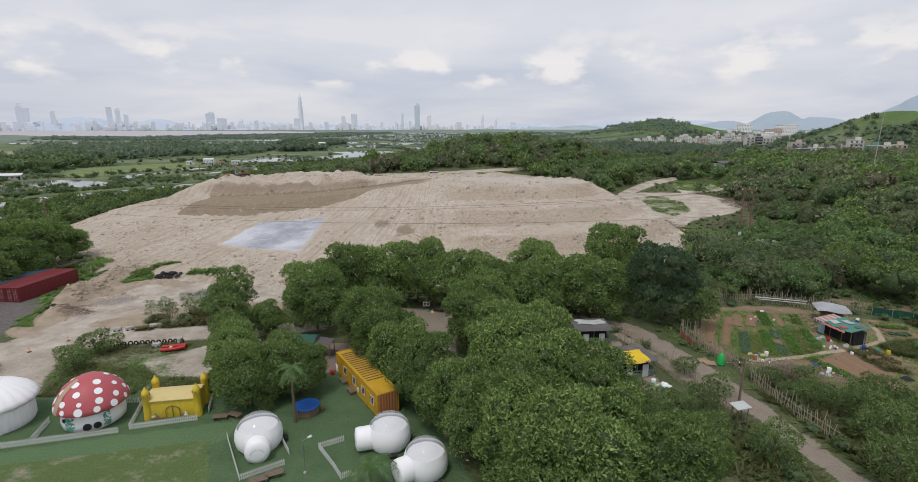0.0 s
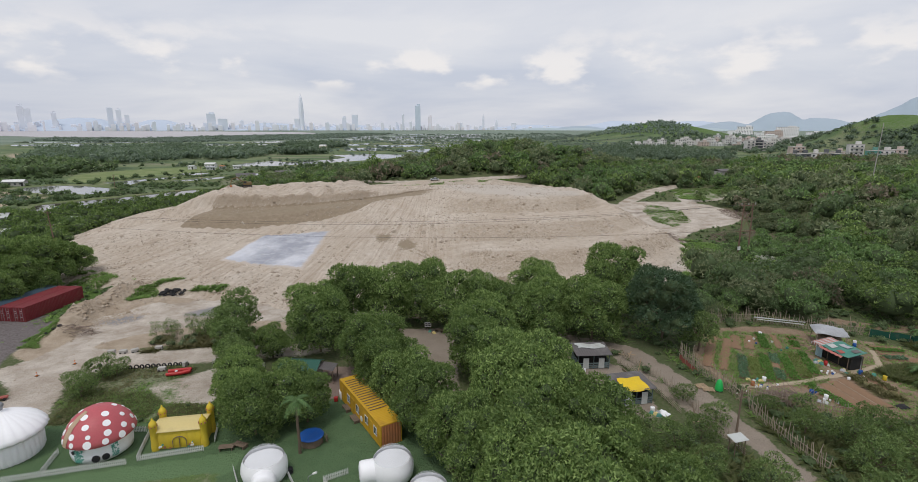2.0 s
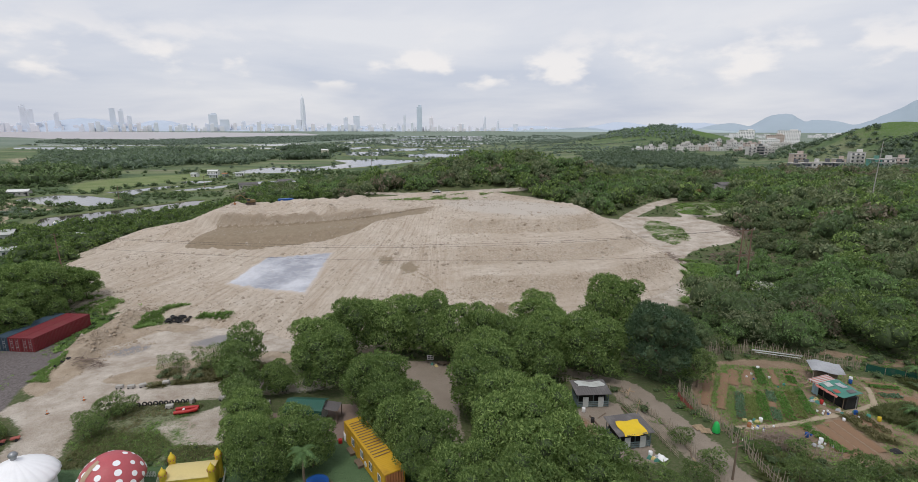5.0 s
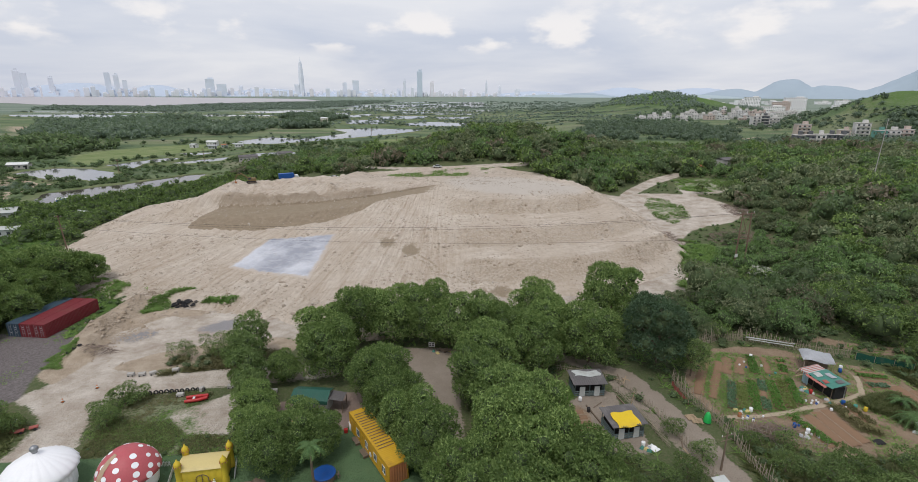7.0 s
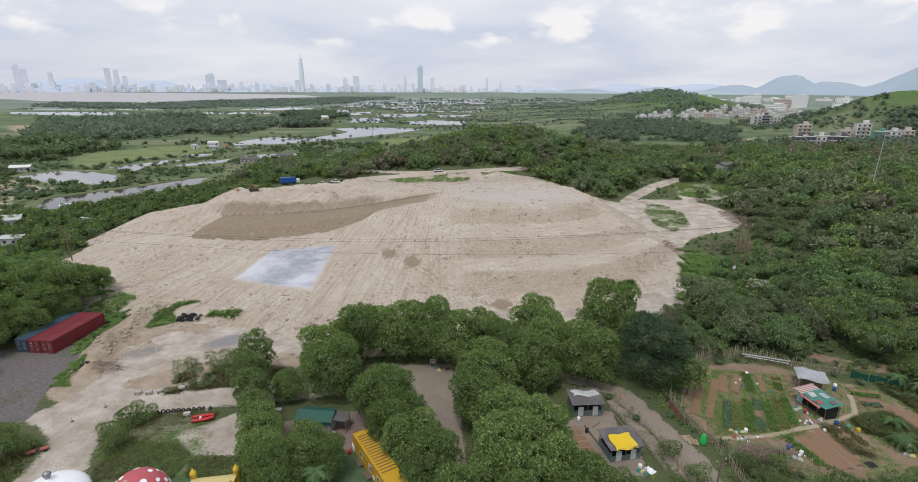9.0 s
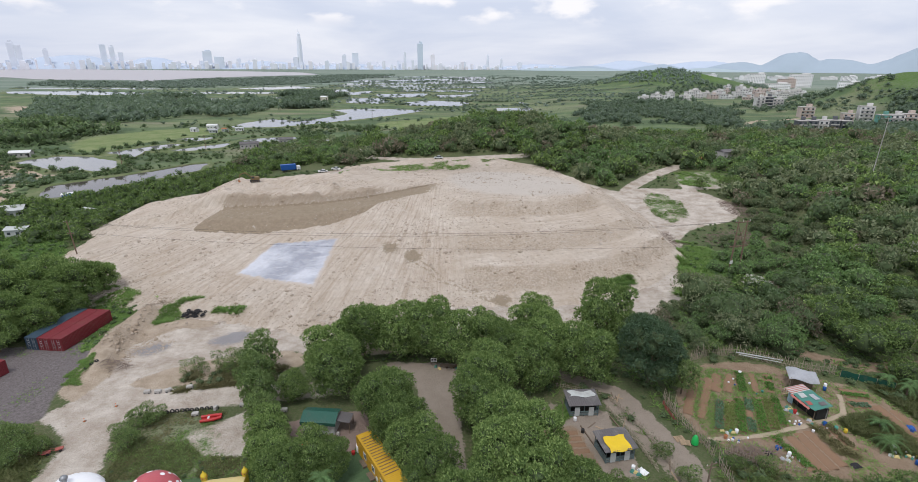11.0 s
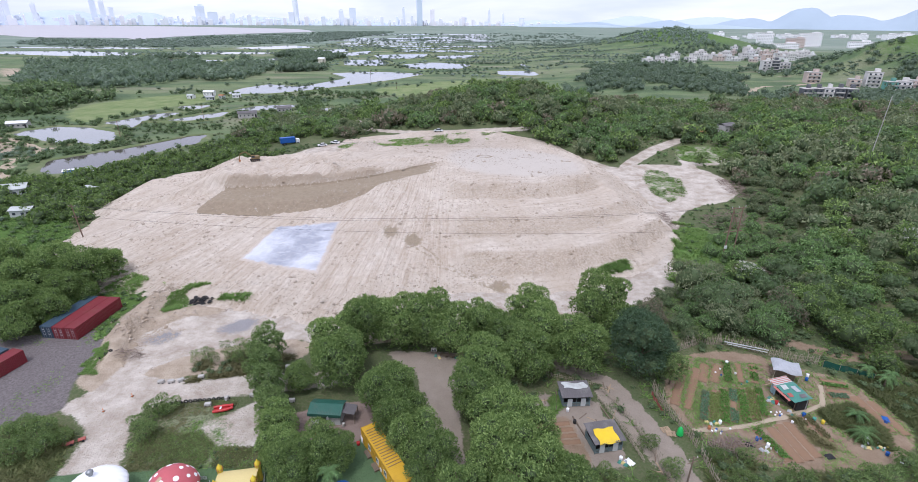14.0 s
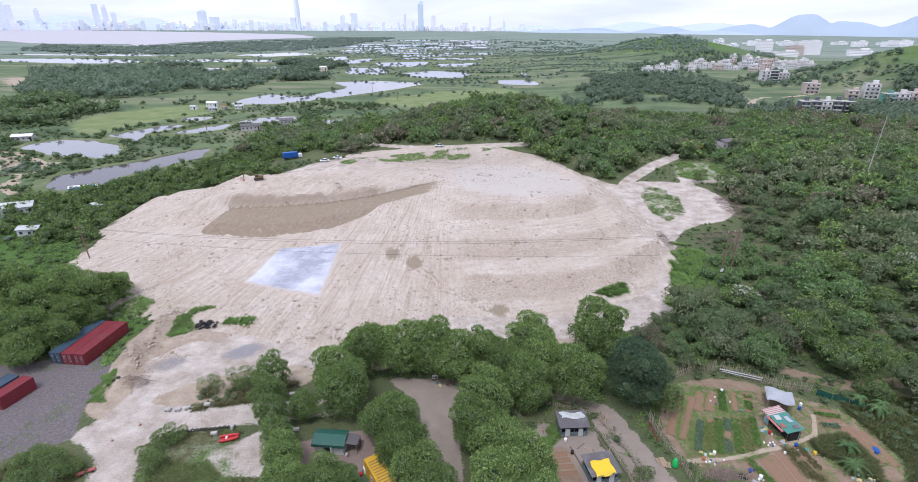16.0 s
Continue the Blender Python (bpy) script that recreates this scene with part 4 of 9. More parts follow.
def fill_crown(me, inner, stuff=None):
    """Colours a crown's inner masses as shade, or as the leaf itself where far off."""
    me.materials.append(stuff or M_CROWN_SHADE)
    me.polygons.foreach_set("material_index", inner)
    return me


def tree_kind(seed, r, h, count, size, material, lobes=10, slim=0.5, low=0.35, trunk=0.22, core=0.42):
    """Meshes of one kind of tree: trunk with limbs, and a crown of leaves."""
    rng = np.random.default_rng(seed)
    v, f, inner = crown_arrays(rng, lobes_for(rng, r, h, lobes, 0.85, low), count, size, slim, core, False, 0.5, True)
    crown = fill_crown(fast_mesh("crown", v, f, material), inner)
    return trunk_shape(rng, h, trunk, 4, r * 0.7).mesh("trunk", M_BARK), crown, h


def plant_tree(kind, x, y, label, s=1.0, turn=0.0, tall=1.0, name="tree", group="", z=None):
    t = thing(name, pose(x, y, gz(x, y) if z is None else z, 0, 0, turn) @ Matrix.Diagonal((s, s, s * tall, 1)), label, "tree", group)
    part("trunk", kind[0], M_BARK, t)
    part("crown", kind[1], None, t)
    return t


K_AVENUE = [tree_kind(20 + i, 4.7, 10.0, 25000, 0.36, M_LEAF, 30, 0.5, low=0.2) for i in range(3)]
K_SLIM = [tree_kind(30 + i, 3.0, 8.5, 8200, 0.36, M_LEAF_SAPLING, 24, 0.42, low=0.1, core=0.3) for i in range(2)]
K_DARK = tree_kind(40, 5.4, 12.5, 21000, 0.43, M_LEAF_DARK, 34, 0.46, low=0.2)
K_BUSH = [tree_kind(50 + i, 2.2, 3.4, 3600, 0.22, M_LEAF_SAPLING, 11, 0.42, low=0.05, trunk=0.09, core=0.22) for i in range(2)]
K_SAPLING = [tree_kind(56 + i, 1.5, 4.6, 1500, 0.21, M_LEAF_SAPLING, 16, 0.42, low=0.22, trunk=0.06, core=0.15) for i in range(2)]

rt = random.Random(5)
AVENUE = "leafy broadleaf tree with a full rounded green crown"
for k, (x, y, s) in enumerate([
        (-18.5, 82.5, 1.05), (-12.2, 82.5, 1.0), (-7.0, 83.0, 1.02), (-2.2, 81.0, 0.95), (4.0, 83.5, 0.9), (13.5, 86.5, 1.0), (8.5, 80.0, 0.85), (11.5, 73.5, 0.95),
        (20.8, 75.5, 1.0), (16.0, 80.0, 0.92), (-23.0, 77.0, 0.95), (-21.0, 71.0, 0.95), (-11.8, 64.0, 0.98), (-9.4, 59.0, 0.84), (-6.6, 54.6, 0.78), (-4.0, 50.2, 0.76),
        (-0.6, 45.6, 0.74), (2.6, 41.0, 0.74), (5.4, 36.5, 0.85), (7.4, 31.5, 0.9), (3.6, 70.0, 0.92), (2.6, 63.5, 0.95), (5.6, 58.0, 1.0), (9.0, 53.5, 0.95),
        (4.6, 51.5, 0.9), (8.4, 47.0, 1.0), (12.6, 43.5, 0.9), (7.2, 40.5, 0.95), (12.0, 37.0, 0.95), (8.5, 33.0, 1.0), (15.5, 33.5, 0.85), (13.2, 48.5, 0.7)]):
    plant_tree(K_AVENUE[k % 3], x, y, AVENUE, s, rt.uniform(0, 360), rt.uniform(0.94, 1.06), group="trees along the lane")
plant_tree(K_DARK, 31.4, 74.5, "large dark-leaved evergreen tree beside the lane", 1.02, 40)
plant_tree(K_AVENUE[1], 27.6, 87.0, "tall green tree behind the dark one", 1.25, 200, 1.05)
plant_tree(K_SLIM[0], 36.0, 71.5, "small green tree at the garden fence", 0.8, 10)
for k, (x, y, s) in enumerate([(-35.2, 75.4, 1.08), (-33.6, 69.8, 1.0), (-31.6, 66.0, 0.95), (-29.8, 62.2, 0.8), (-25.6, 53.4, 0.66), (-27.6, 58.2, 0.6), (-27.5, 69.0, 0.5), (-22.6, 50.0, 0.68), (-20.0, 53.0, 0.66), (-17.6, 52.4, 0.6)]):
    plant_tree(K_SLIM[k % 2] if k < 4 else K_AVENUE[k % 3], x, y, "bushy green tree on the rough ground beside the tents", s, rt.uniform(0, 360), 0.98, group="trees by the tents")
for k, (x, y, s) in enumerate([(-46.3, 76.2, 0.75), (-43.8, 78.0, 0.8), (-48.4, 75.6, 0.7), (-41.4, 78.4, 0.9), (-39.4, 77.0, 1.0), (-44.9, 75.4, 0.65), (-47.5, 77.2, 0.6), (-42.4, 76.2, 0.72), (-40.4, 75.2, 0.8), (-37.6, 77.4, 1.0)]):
    plant_tree(K_SAPLING[k % 2], x, y, "thin leafy sapling among dry reeds", s, rt.uniform(0, 360), 1.0, "sapling", "saplings by the track")
for k, (x, y, s) in enumerate([(-86.0, 102.0, 1.15), (-93.0, 97.0, 1.1), (-90.5, 88.5, 1.0), (-99.0, 91.0, 1.1), (-103, 101, 1.2), (-96, 106, 1.0), (-98.0, 81.0, 0.95), (-108, 92, 1.1), (-112, 104, 1.0), (-84, 108, 0.7), (-85.5, 94.5, 0.85), (-87.0, 82.5, 0.75), (-83.8, 96.5, 0.8), (-84.2, 88.5, 0.72)]):
    plant_tree(K_AVENUE[(k + 1) % 3], x, y, "dense rounded dark green tree behind the containers", s, rt.uniform(0, 360), 1.0, group="trees behind the containers")
for k, (x, y, s) in enumerate([(-48.3, 62.6, 0.95), (-46.6, 63.4, 0.75), (-62.5, 56.8, 1.25), (-65.5, 58.2, 1.0), (-60.2, 54.6, 1.1), (-67.0, 56.6, 0.9), (-63.8, 53.5, 1.0), (-59.0, 56.6, 0.8), (-47.3, 57.6, 0.9), (-49.2, 59.6, 0.8), (-20.5, 48.6, 0.55), (27.5, 57.0, 0.7), (29.0, 52.0, 0.8),
                               (26.0, 49.0, 0.9), (22.5, 47.5, 0.9), (19.5, 50.5, 0.85), (18.5, 45.5, 1.0), (23.5, 43.0, 1.0), (28.5, 40.5, 1.1), (38.0, 50.0, 0.9), (41.0, 47.0, 1.2), (45.0, 49.0, 1.2), (40.0, 43.0, 1.3), (46.0, 44.0, 1.4), (51.0, 47.0, 1.4), (37.0, 37.5, 1.3),
                               (40.5, 54.5, 0.7), (36.5, 55.0, 0.6), (56.0, 50.0, 1.2), (62.0, 52.5, 1.1), (97.5, 205.0, 1.5), (104.0, 196.0, 2.0)]):
    plant_tree(K_BUSH[k % 2], x, y, "leafy green bush on rough ground", s, rt.uniform(0, 360), 1.0, "bush", "bushes")


def wood(name, spots, templates, material, label, category="wood"):
    """Many crowns over a tract, as one mesh. spots: rows of x, y, z, size, height factor."""
    rng = np.random.default_rng(len(spots))
    vs, fs, ms, o = [], [], [], 0
    for x, y, z, s, tall in spots:
        v, f, inner = templates[rng.integers(len(templates))]
        a = rng.uniform(0, 6.283)
        c, sn = math.cos(a) * s, math.sin(a) * s
        vs.append(np.stack([x + c * v[:, 0] - sn * v[:, 1], y + sn * v[:, 0] + c * v[:, 1], z + v[:, 2] * s * tall], 1))
        fs.append(f + o)
        ms.append(inner)
        o += len(v)
    me = fill_crown(fast_mesh(name, np.concatenate(vs), np.concatenate(fs), material), np.concatenate(ms), material if material in (M_LEAF_HAZE, M_LEAF_FAR_HAZY) else None)
    return tagged(new(name, me), label, category, kind="stuff")


def template(seed, leaf_n, size, lobes_n, low):
    rng = np.random.default_rng(seed)
    return crown_arrays(rng, lobes_for(rng, 1.0, 1.55, lobes_n, 0.85, 0.2), leaf_n, size, 0.55, 0.76, low, 0.35, True)


T_CLOSE = [template(65 + i, 2000, 0.098, 10, 4) for i in range(4)]
T_NEAR = [template(70 + i, 700, 0.165, 8, 3) for i in range(5)]
T_MID = [template(80 + i, 230, 0.27, 7, 2) for i in range(5)]
T_FAR = [template(90 + i, 44, 0.45, 4, 1) for i in range(5)]
T_LOW = [template(75 + i, 60, 0.36, 3, 1) for i in range(4)]


def scatter(seed, ring, gap, size, keep=None, tall=(0.85, 1.2), sink=0.25):
    """Jittered places inside an outline, with ground height and size."""
    rng = np.random.default_rng(seed)
    p = np.array(ring, float)
    xs, ys = np.meshgrid(np.arange(p[:, 0].min(), p[:, 0].max(), gap), np.arange(p[:, 1].min(), p[:, 1].max(), gap), indexing="ij")
    xs, ys = xs.ravel() + rng.uniform(-0.5, 0.5, xs.size) * gap, ys.ravel() + rng.uniform(-0.5, 0.5, xs.size) * gap
    ok = inside(xs, ys, ring, 0.1) > 0.5
    if keep:
        ok &= keep(xs, ys)
    xs, ys = xs[ok], ys[ok]
    s = rng.uniform(*size, xs.size) * (0.75 + 0.5 * fbm(xs, ys, 0.05, 2, seed))
    return np.stack([xs, ys, land(xs, ys) - sink * s, s, rng.uniform(*tall, xs.size)], 1)


def dry_land(x, y):
    """Off water and the open field."""
    wet = np.maximum.reduce([inside(x, y, p, 4.0) for p in PONDS[:24]] + [inside(x, y, rounded(FIELD), 4)])
    return wet < 0.02


def wooded(x, y):
    """Keeps woods out of the valley's clearings."""
    return np.maximum.reduce([inside(x, y, rounded(g, 1), 6.0) for g in GLADES]) < 0.5


def clear(x, y):
    """Keeps woods off tracks, clearings, ponds and the tip."""
    busy = np.maximum.reduce([inside(x, y, rounded(APRON, 1), 1.0), along_line(x, y, [(62, 196), (70, 208), (86, 226), (104, 244)], 9), along_line(x, y, [(88, 172), (90, 195), (97, 222)], 9),
                              inside(x, y, rounded([(88, 205), (92, 230), (110, 236), (116, 222), (108, 205)]), 1), inside(x, y, rounded(GARDEN, 1), 1.0), along_line(x, y, LANE, 5), along_line(x, y, [(64, 84), (72, 79.5), (86, 80.3), (100, 84)], 4.5), along_line(x, y, [(71, 300), (71, 260), (68, 232)], 4.5),
                              along_line(x, y, [(-58, 285), (-52, 262), (-30, 252), (-12, 248), (30, 246)], 7)])
    return (busy < 0.4) & (tip(x, y) < land(x, y) + 0.3)


EAST = [(66, 128), (62, 112), (50, 104), (48, 88), (56, 84), (68, 80), (78, 74), (90, 64), (130, 70), (230, 150), (260, 260), (150, 250), (104, 240), (112, 215), (102, 190), (96, 160), (80, 150)]
close_east = scatter(1, EAST, 5.0, (2.3, 5.4), lambda x, y: clear(x, y) & (np.hypot(x, y) < 122))
near_east = scatter(1, EAST, 4.5, (1.7, 4.7), lambda x, y: clear(x, y) & (np.hypot(x, y) < 165) & (np.hypot(x, y) >= 122))
mid_east = scatter(2, EAST, 5.0, (1.9, 5.2), lambda x, y: clear(x, y) & (np.hypot(x, y) >= 165))


def mixed(spots, templates, label, seed=3):
    """Shares a wood's crowns out over kinds of leaf, in drifts."""
    kind = fbm(spots[:, 0], spots[:, 1], 0.07, 3, seed) + 0.12 * np.random.default_rng(seed).normal(0, 1, len(spots))
    for lo, hi, mat, what in ((-9, 0.42, M_LEAF_OLIVE, "olive"), (0.42, 0.455, M_LEAF_BROWN, "withered brown"), (0.455, 0.52, M_LEAF_SCRUB, "mid-green"), (0.52, 0.67, M_LEAF, "deep green"), (0.67, 9, M_LEAF_BRIGHT, "bright green")):
        some = spots[(kind >= lo) & (kind < hi)]
        if len(some):
            wood("woodland", some, templates, mat, what + " " + label)


SCRUB = [(57, 110), (74, 112), (90, 119), (121, 169), (109, 178), (98, 178), (84, 163)]
in_scrub = [inside(q[:, 0], q[:, 1], SCRUB, 4.0) > 0.5 for q in (close_east, near_east, mid_east)]
scrub = np.concatenate([q[m] for q, m in zip((close_east, near_east, mid_east), in_scrub)])
scrub[:, 3] *= 0.72
close_east, near_east, mid_east = [q[~m] for q, m in zip((close_east, near_east, mid_east), in_scrub)]
pick = fbm(scrub[:, 0], scrub[:, 1], 0.11, 3, 27)
wood("woodland", scrub[pick > 0.5], T_NEAR, M_LEAF_OLIVE, "low olive scrub beside the track")
wood("woodland", scrub[pick <= 0.5], T_NEAR, M_LEAF_BRIGHT, "low bright green scrub beside the track")
mixed(close_east, T_CLOSE, "scrub trees above the garden")
mixed(scatter(44, [(37, 84), (36, 95), (40, 104), (48, 104), (52, 90), (47, 83.5)], 3.6, (1.6, 3.4), clear), T_CLOSE, "trees between the lane and the slope", 9)
mixed(near_east, T_NEAR, "scrub trees of the slope")
mixed(mid_east, T_MID, "scrub trees further up the slope", 4)
blossom = near_east[np.random.default_rng(5).choice(len(near_east), 9, replace=False)].copy()
blossom[:, 2] += blossom[:, 3] * 0.45
blossom[:, 3] *= 0.8
wood("blossom", blossom, [template(97, 130, 0.22, 3, 1)], M_BLOSSOM, "pale cream blossom on a few scrub trees", "blossom")
BEHIND = [(104, 246), (60, 205), (46, 220), (30, 240), (-4, 254), (-50, 262), (-62, 290), (-40, 330), (0, 350), (60, 360), (130, 380), (240, 350), (260, 260), (150, 250)]
mixed(scatter(3, BEHIND, 5.2, (2.2, 5.8), lambda x, y: clear(x, y) & wooded(x, y)), T_MID, "trees of the rise behind the heap", 6)
WEST = [(-58, 240), (-104, 196), (-114, 165), (-118, 140), (-150, 150), (-170, 180), (-150, 192), (-128, 225), (-118, 255), (-95, 262), (-70, 262)]
wood("woodland", scatter(4, WEST, 4.2, (1.8, 3.6), lambda x, y: clear(x, y) & (inside(x, y, [(-98, 236), (-66, 215), (-50, 238), (-80, 258)], 1) < 0.5)), T_MID, M_LEAF, "trees and bushes beside the earth heap")
VALLEY = [(60, 365), (130, 385), (250, 350), (262, 262), (420, 330), (520, 480), (420, 520), (350, 430), (262, 400), (240, 440), (280, 520), (230, 690), (160, 640), (90, 470)]
wood("woodland", scatter(5, VALLEY, 7.0, (2.6, 5.6), lambda x, y: (fbm(x, y, 0.03, 3, 9) > 0.40) & wooded(x, y)), T_FAR, M_LEAF_FAR_HAZY, "woods filling the valley below the village")
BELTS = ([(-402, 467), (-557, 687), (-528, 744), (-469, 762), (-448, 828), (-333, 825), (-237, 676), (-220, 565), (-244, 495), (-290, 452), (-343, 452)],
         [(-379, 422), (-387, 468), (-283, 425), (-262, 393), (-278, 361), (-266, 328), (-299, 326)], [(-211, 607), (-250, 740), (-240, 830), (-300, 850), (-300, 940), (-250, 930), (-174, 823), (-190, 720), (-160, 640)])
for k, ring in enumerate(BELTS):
    wood("woodland", scatter(6 + k, ring, 8 - k, (3.6, 7.0), lambda x, y: dry_land(x, y) & (fbm(x, y, 0.016, 3, 44) > 0.37)), T_FAR, (M_LEAF_FAR_HAZY, M_LEAF_SCRUB, M_LEAF_FAR_HAZY)[k], "dark belt of trees on the plain")
wood("woodland", scatter(97, [(-420, 240), (-262, 240), (-245, 268), (-262, 296), (-330, 318), (-420, 380)], 5.0, (1.6, 3.8), lambda x, y: dry_land(x, y) & (fbm(x, y, 0.03, 3, 46) > 0.45)), T_FAR, M_LEAF_SCRUB, "trees beyond the ponds")
wood("woodland", scatter(98, [(-300, 420), (-226, 436), (-150, 410), (-60, 400), (-40, 420), (-120, 440), (-200, 425)], 6.0, (1.2, 3.2), lambda x, y: dry_land(x, y) & (fbm(x, y, 0.04, 3, 47) > 0.5)), T_FAR, M_LEAF_SCRUB, "bushes round the farm house")


def hedge_spots(seed, count, x0, x1, y0, y1, size):
    rng = np.random.default_rng(seed)
    y = y0 * (y1 / y0) ** rng.random(count)
    x = y * rng.uniform(x0, x1, count)
    ok = fbm(x * 0.5, y * 2.2, 0.012, 3, seed) > 0.52
    x, y = x[ok], y[ok]
    s = rng.uniform(*size, len(x)) * (0.8 + y / 2500)
    return np.stack([x, y, land(x, y) - 0.2 * s, s, rng.uniform(0.6, 1.0, len(x))], 1)


wood("hedges", hedge_spots(9, 420, -0.8, 0.2, 380, 640, (1.4, 3.2)), T_FAR, M_LEAF_FAR_HAZY, "bushes dotted over the meadows", "hedge")
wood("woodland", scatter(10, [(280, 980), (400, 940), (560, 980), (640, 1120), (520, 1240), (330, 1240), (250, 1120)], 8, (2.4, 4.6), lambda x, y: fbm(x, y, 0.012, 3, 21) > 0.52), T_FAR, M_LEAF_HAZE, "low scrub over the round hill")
wood("woodland", scatter(11, [(370, 520), (440, 500), (600, 560), (680, 660), (540, 700), (420, 640)], 4.2, (1.2, 2.8), lambda x, y: fbm(x, y, 0.02, 3, 23) > 0.44, (0.35, 0.7)), T_FAR, M_LEAF_FAR_HAZY, "low scrub over the grassy hill")


# bushes along the near pond shores
shore = np.concatenate(SHORES[:8])
rs = np.random.default_rng(51)
shore = np.concatenate([shore[rs.random(len(shore)) < 0.4] for _ in range(3)])
sx, sy = shore[:, 0] + rs.normal(0, 4.5, len(shore)), shore[:, 1] + rs.normal(0, 4.5, len(shore))
ok = (fbm(sx, sy, 0.03, 3, 53) > 0.46) & clear(sx, sy) & (np.maximum.reduce([inside(sx, sy, p, 3.0) for p in PONDS[:8]]) < 0.02)
sz = rs.uniform(0.8, 2.6, len(sx))
wood("hedges", np.stack([sx, sy, shore[:, 2] - 0.1, sz, rs.uniform(0.6, 1.1, len(sx))], 1)[ok], T_FAR, M_LEAF_SCRUB, "bushes along the pond shores", "hedge")

# hedges along the far dikes, following the pond shores
rd = np.random.default_rng(15)
dikes = np.concatenate(SHORES[8:-1])
dikes = np.concatenate([dikes + np.column_stack([rd.normal(0, 1.0 + dikes[:, 1] * 0.005), rd.normal(0, 2.0 + dikes[:, 1] * 0.004), 0 * dikes[:, 0]]) for _ in range(2)])
dx, dy = dikes[:, 0], dikes[:, 1]
size = rd.uniform(1.4, 3.6, len(dikes)) * (0.75 + dy / 2400)
belts = np.stack([dx, dy, land(dx, dy) - 0.2 * size, size, rd.uniform(0.4, 0.8, len(dikes))], 1)[fbm(dx, dy * 1.6, 0.012, 3, 15) > 0.5]
rows = []
for row in range(26):
    y0 = 600 * 1.042 ** row
    for _ in range(3):
        x0, run = y0 * rd.uniform(-0.16, 0.30), y0 * rd.uniform(0.05, 0.16)
        n = int(run / (2.6 + y0 * 0.002))
        xs = x0 + np.linspace(0, run, n) + rd.normal(0, 1.5, n)
        ys = y0 + 0.12 * (xs - x0) + rd.normal(0, 1.2, n)
        sz = rd.uniform(1.2, 3.0, n) * (0.8 + y0 / 2600)
        rows.append(np.stack([xs, ys, land(xs, ys) - 0.2 * sz, sz, rd.uniform(0.5, 0.9, n)], 1))
rows = np.concatenate(rows)
belts = np.concatenate([belts, rows[np.maximum.reduce([inside(rows[:, 0], rows[:, 1], p, 2.0) for p in PONDS[8:-1]]) < 0.1]])
wood("hedges", belts[belts[:, 1] < 760], T_FAR, M_LEAF_FAR_HAZY, "bushes along the pond dikes", "hedge")
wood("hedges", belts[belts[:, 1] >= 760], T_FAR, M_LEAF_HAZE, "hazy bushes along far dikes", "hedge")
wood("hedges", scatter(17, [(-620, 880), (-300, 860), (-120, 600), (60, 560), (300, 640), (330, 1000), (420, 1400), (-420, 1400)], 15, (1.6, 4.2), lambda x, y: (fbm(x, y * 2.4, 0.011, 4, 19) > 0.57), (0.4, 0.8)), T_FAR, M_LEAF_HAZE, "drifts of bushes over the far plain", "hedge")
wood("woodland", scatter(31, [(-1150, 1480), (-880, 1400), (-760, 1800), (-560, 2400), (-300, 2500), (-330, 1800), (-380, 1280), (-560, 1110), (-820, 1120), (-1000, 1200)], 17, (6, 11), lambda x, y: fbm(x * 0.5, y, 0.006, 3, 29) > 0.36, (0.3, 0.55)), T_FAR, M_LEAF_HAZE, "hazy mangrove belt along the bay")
wood("woodland", scatter(32, [(260, 560), (420, 520), (520, 640), (560, 900), (420, 960), (300, 900), (215, 760)], 11, (2.5, 5), lambda x, y: fbm(x, y, 0.02, 3, 33) > 0.5), T_FAR, M_LEAF_FAR_HAZY, "trees among the village houses")


def open_ground(x, y):
    busy = np.maximum.reduce([inside(x, y, COURT, 0.3), inside(x, y, TERRACE, 0.3), inside(x, y, TURF, 0.3), along_line(x, y, LANE, 4.2), inside(x, y, HUTYARD, 0.6), inside(x, y, [(11, 62), (17.5, 62.5), (18.6, 55), (11, 54)], 0.6),
                              inside(x, y, rounded(GARDEN, 1), 1.0), inside(x, y, rounded(APRON, 1), 0.8), along_line(x, y, [(22, 68), (25, 58), (27, 50)], 4.0), inside(x, y, BARE, 0.5), inside(x, y, rounded(YARD), 0.5)])
    return busy < 0.3


UNDER = [(2, 24), (60, 24), (112, 58), (112, 112), (60, 112), (44, 100), (24, 92), (-26, 86), (-28, 76), (-14, 80), (2, 80), (2, 40)]
wood("undergrowth", scatter(33, UNDER, 2.5, (0.4, 1.3), open_ground, (0.5, 0.9)), T_LOW, M_LEAF_SCRUB, "low tangled undergrowth beneath the trees", "undergrowth")
wood("undergrowth", scatter(34, [(-50, 66), (-37, 66), (-34, 58), (-26, 56), (-22, 52), (-47, 50), (-50, 57)], 2.2, (0.2, 0.6), lambda x, y: open_ground(x, y) & (fbm(x, y, 0.15, 3, 37) > 0.53), (0.5, 0.9)), T_LOW, M_LEAF_SCRUB, "low bushes on the rough plot", "undergrowth")
wood("undergrowth", scatter(35, [(-48, 71), (-38, 73.5), (-26, 74), (-27, 79), (-38, 79), (-50, 75)], 1.5, (0.3, 1.0), lambda x, y: fbm(x, y, 0.2, 3, 39) > 0.42, (0.6, 1.1)), T_LOW, M_LEAF_OLIVE, "thin weedy bushes beside the track", "undergrowth")
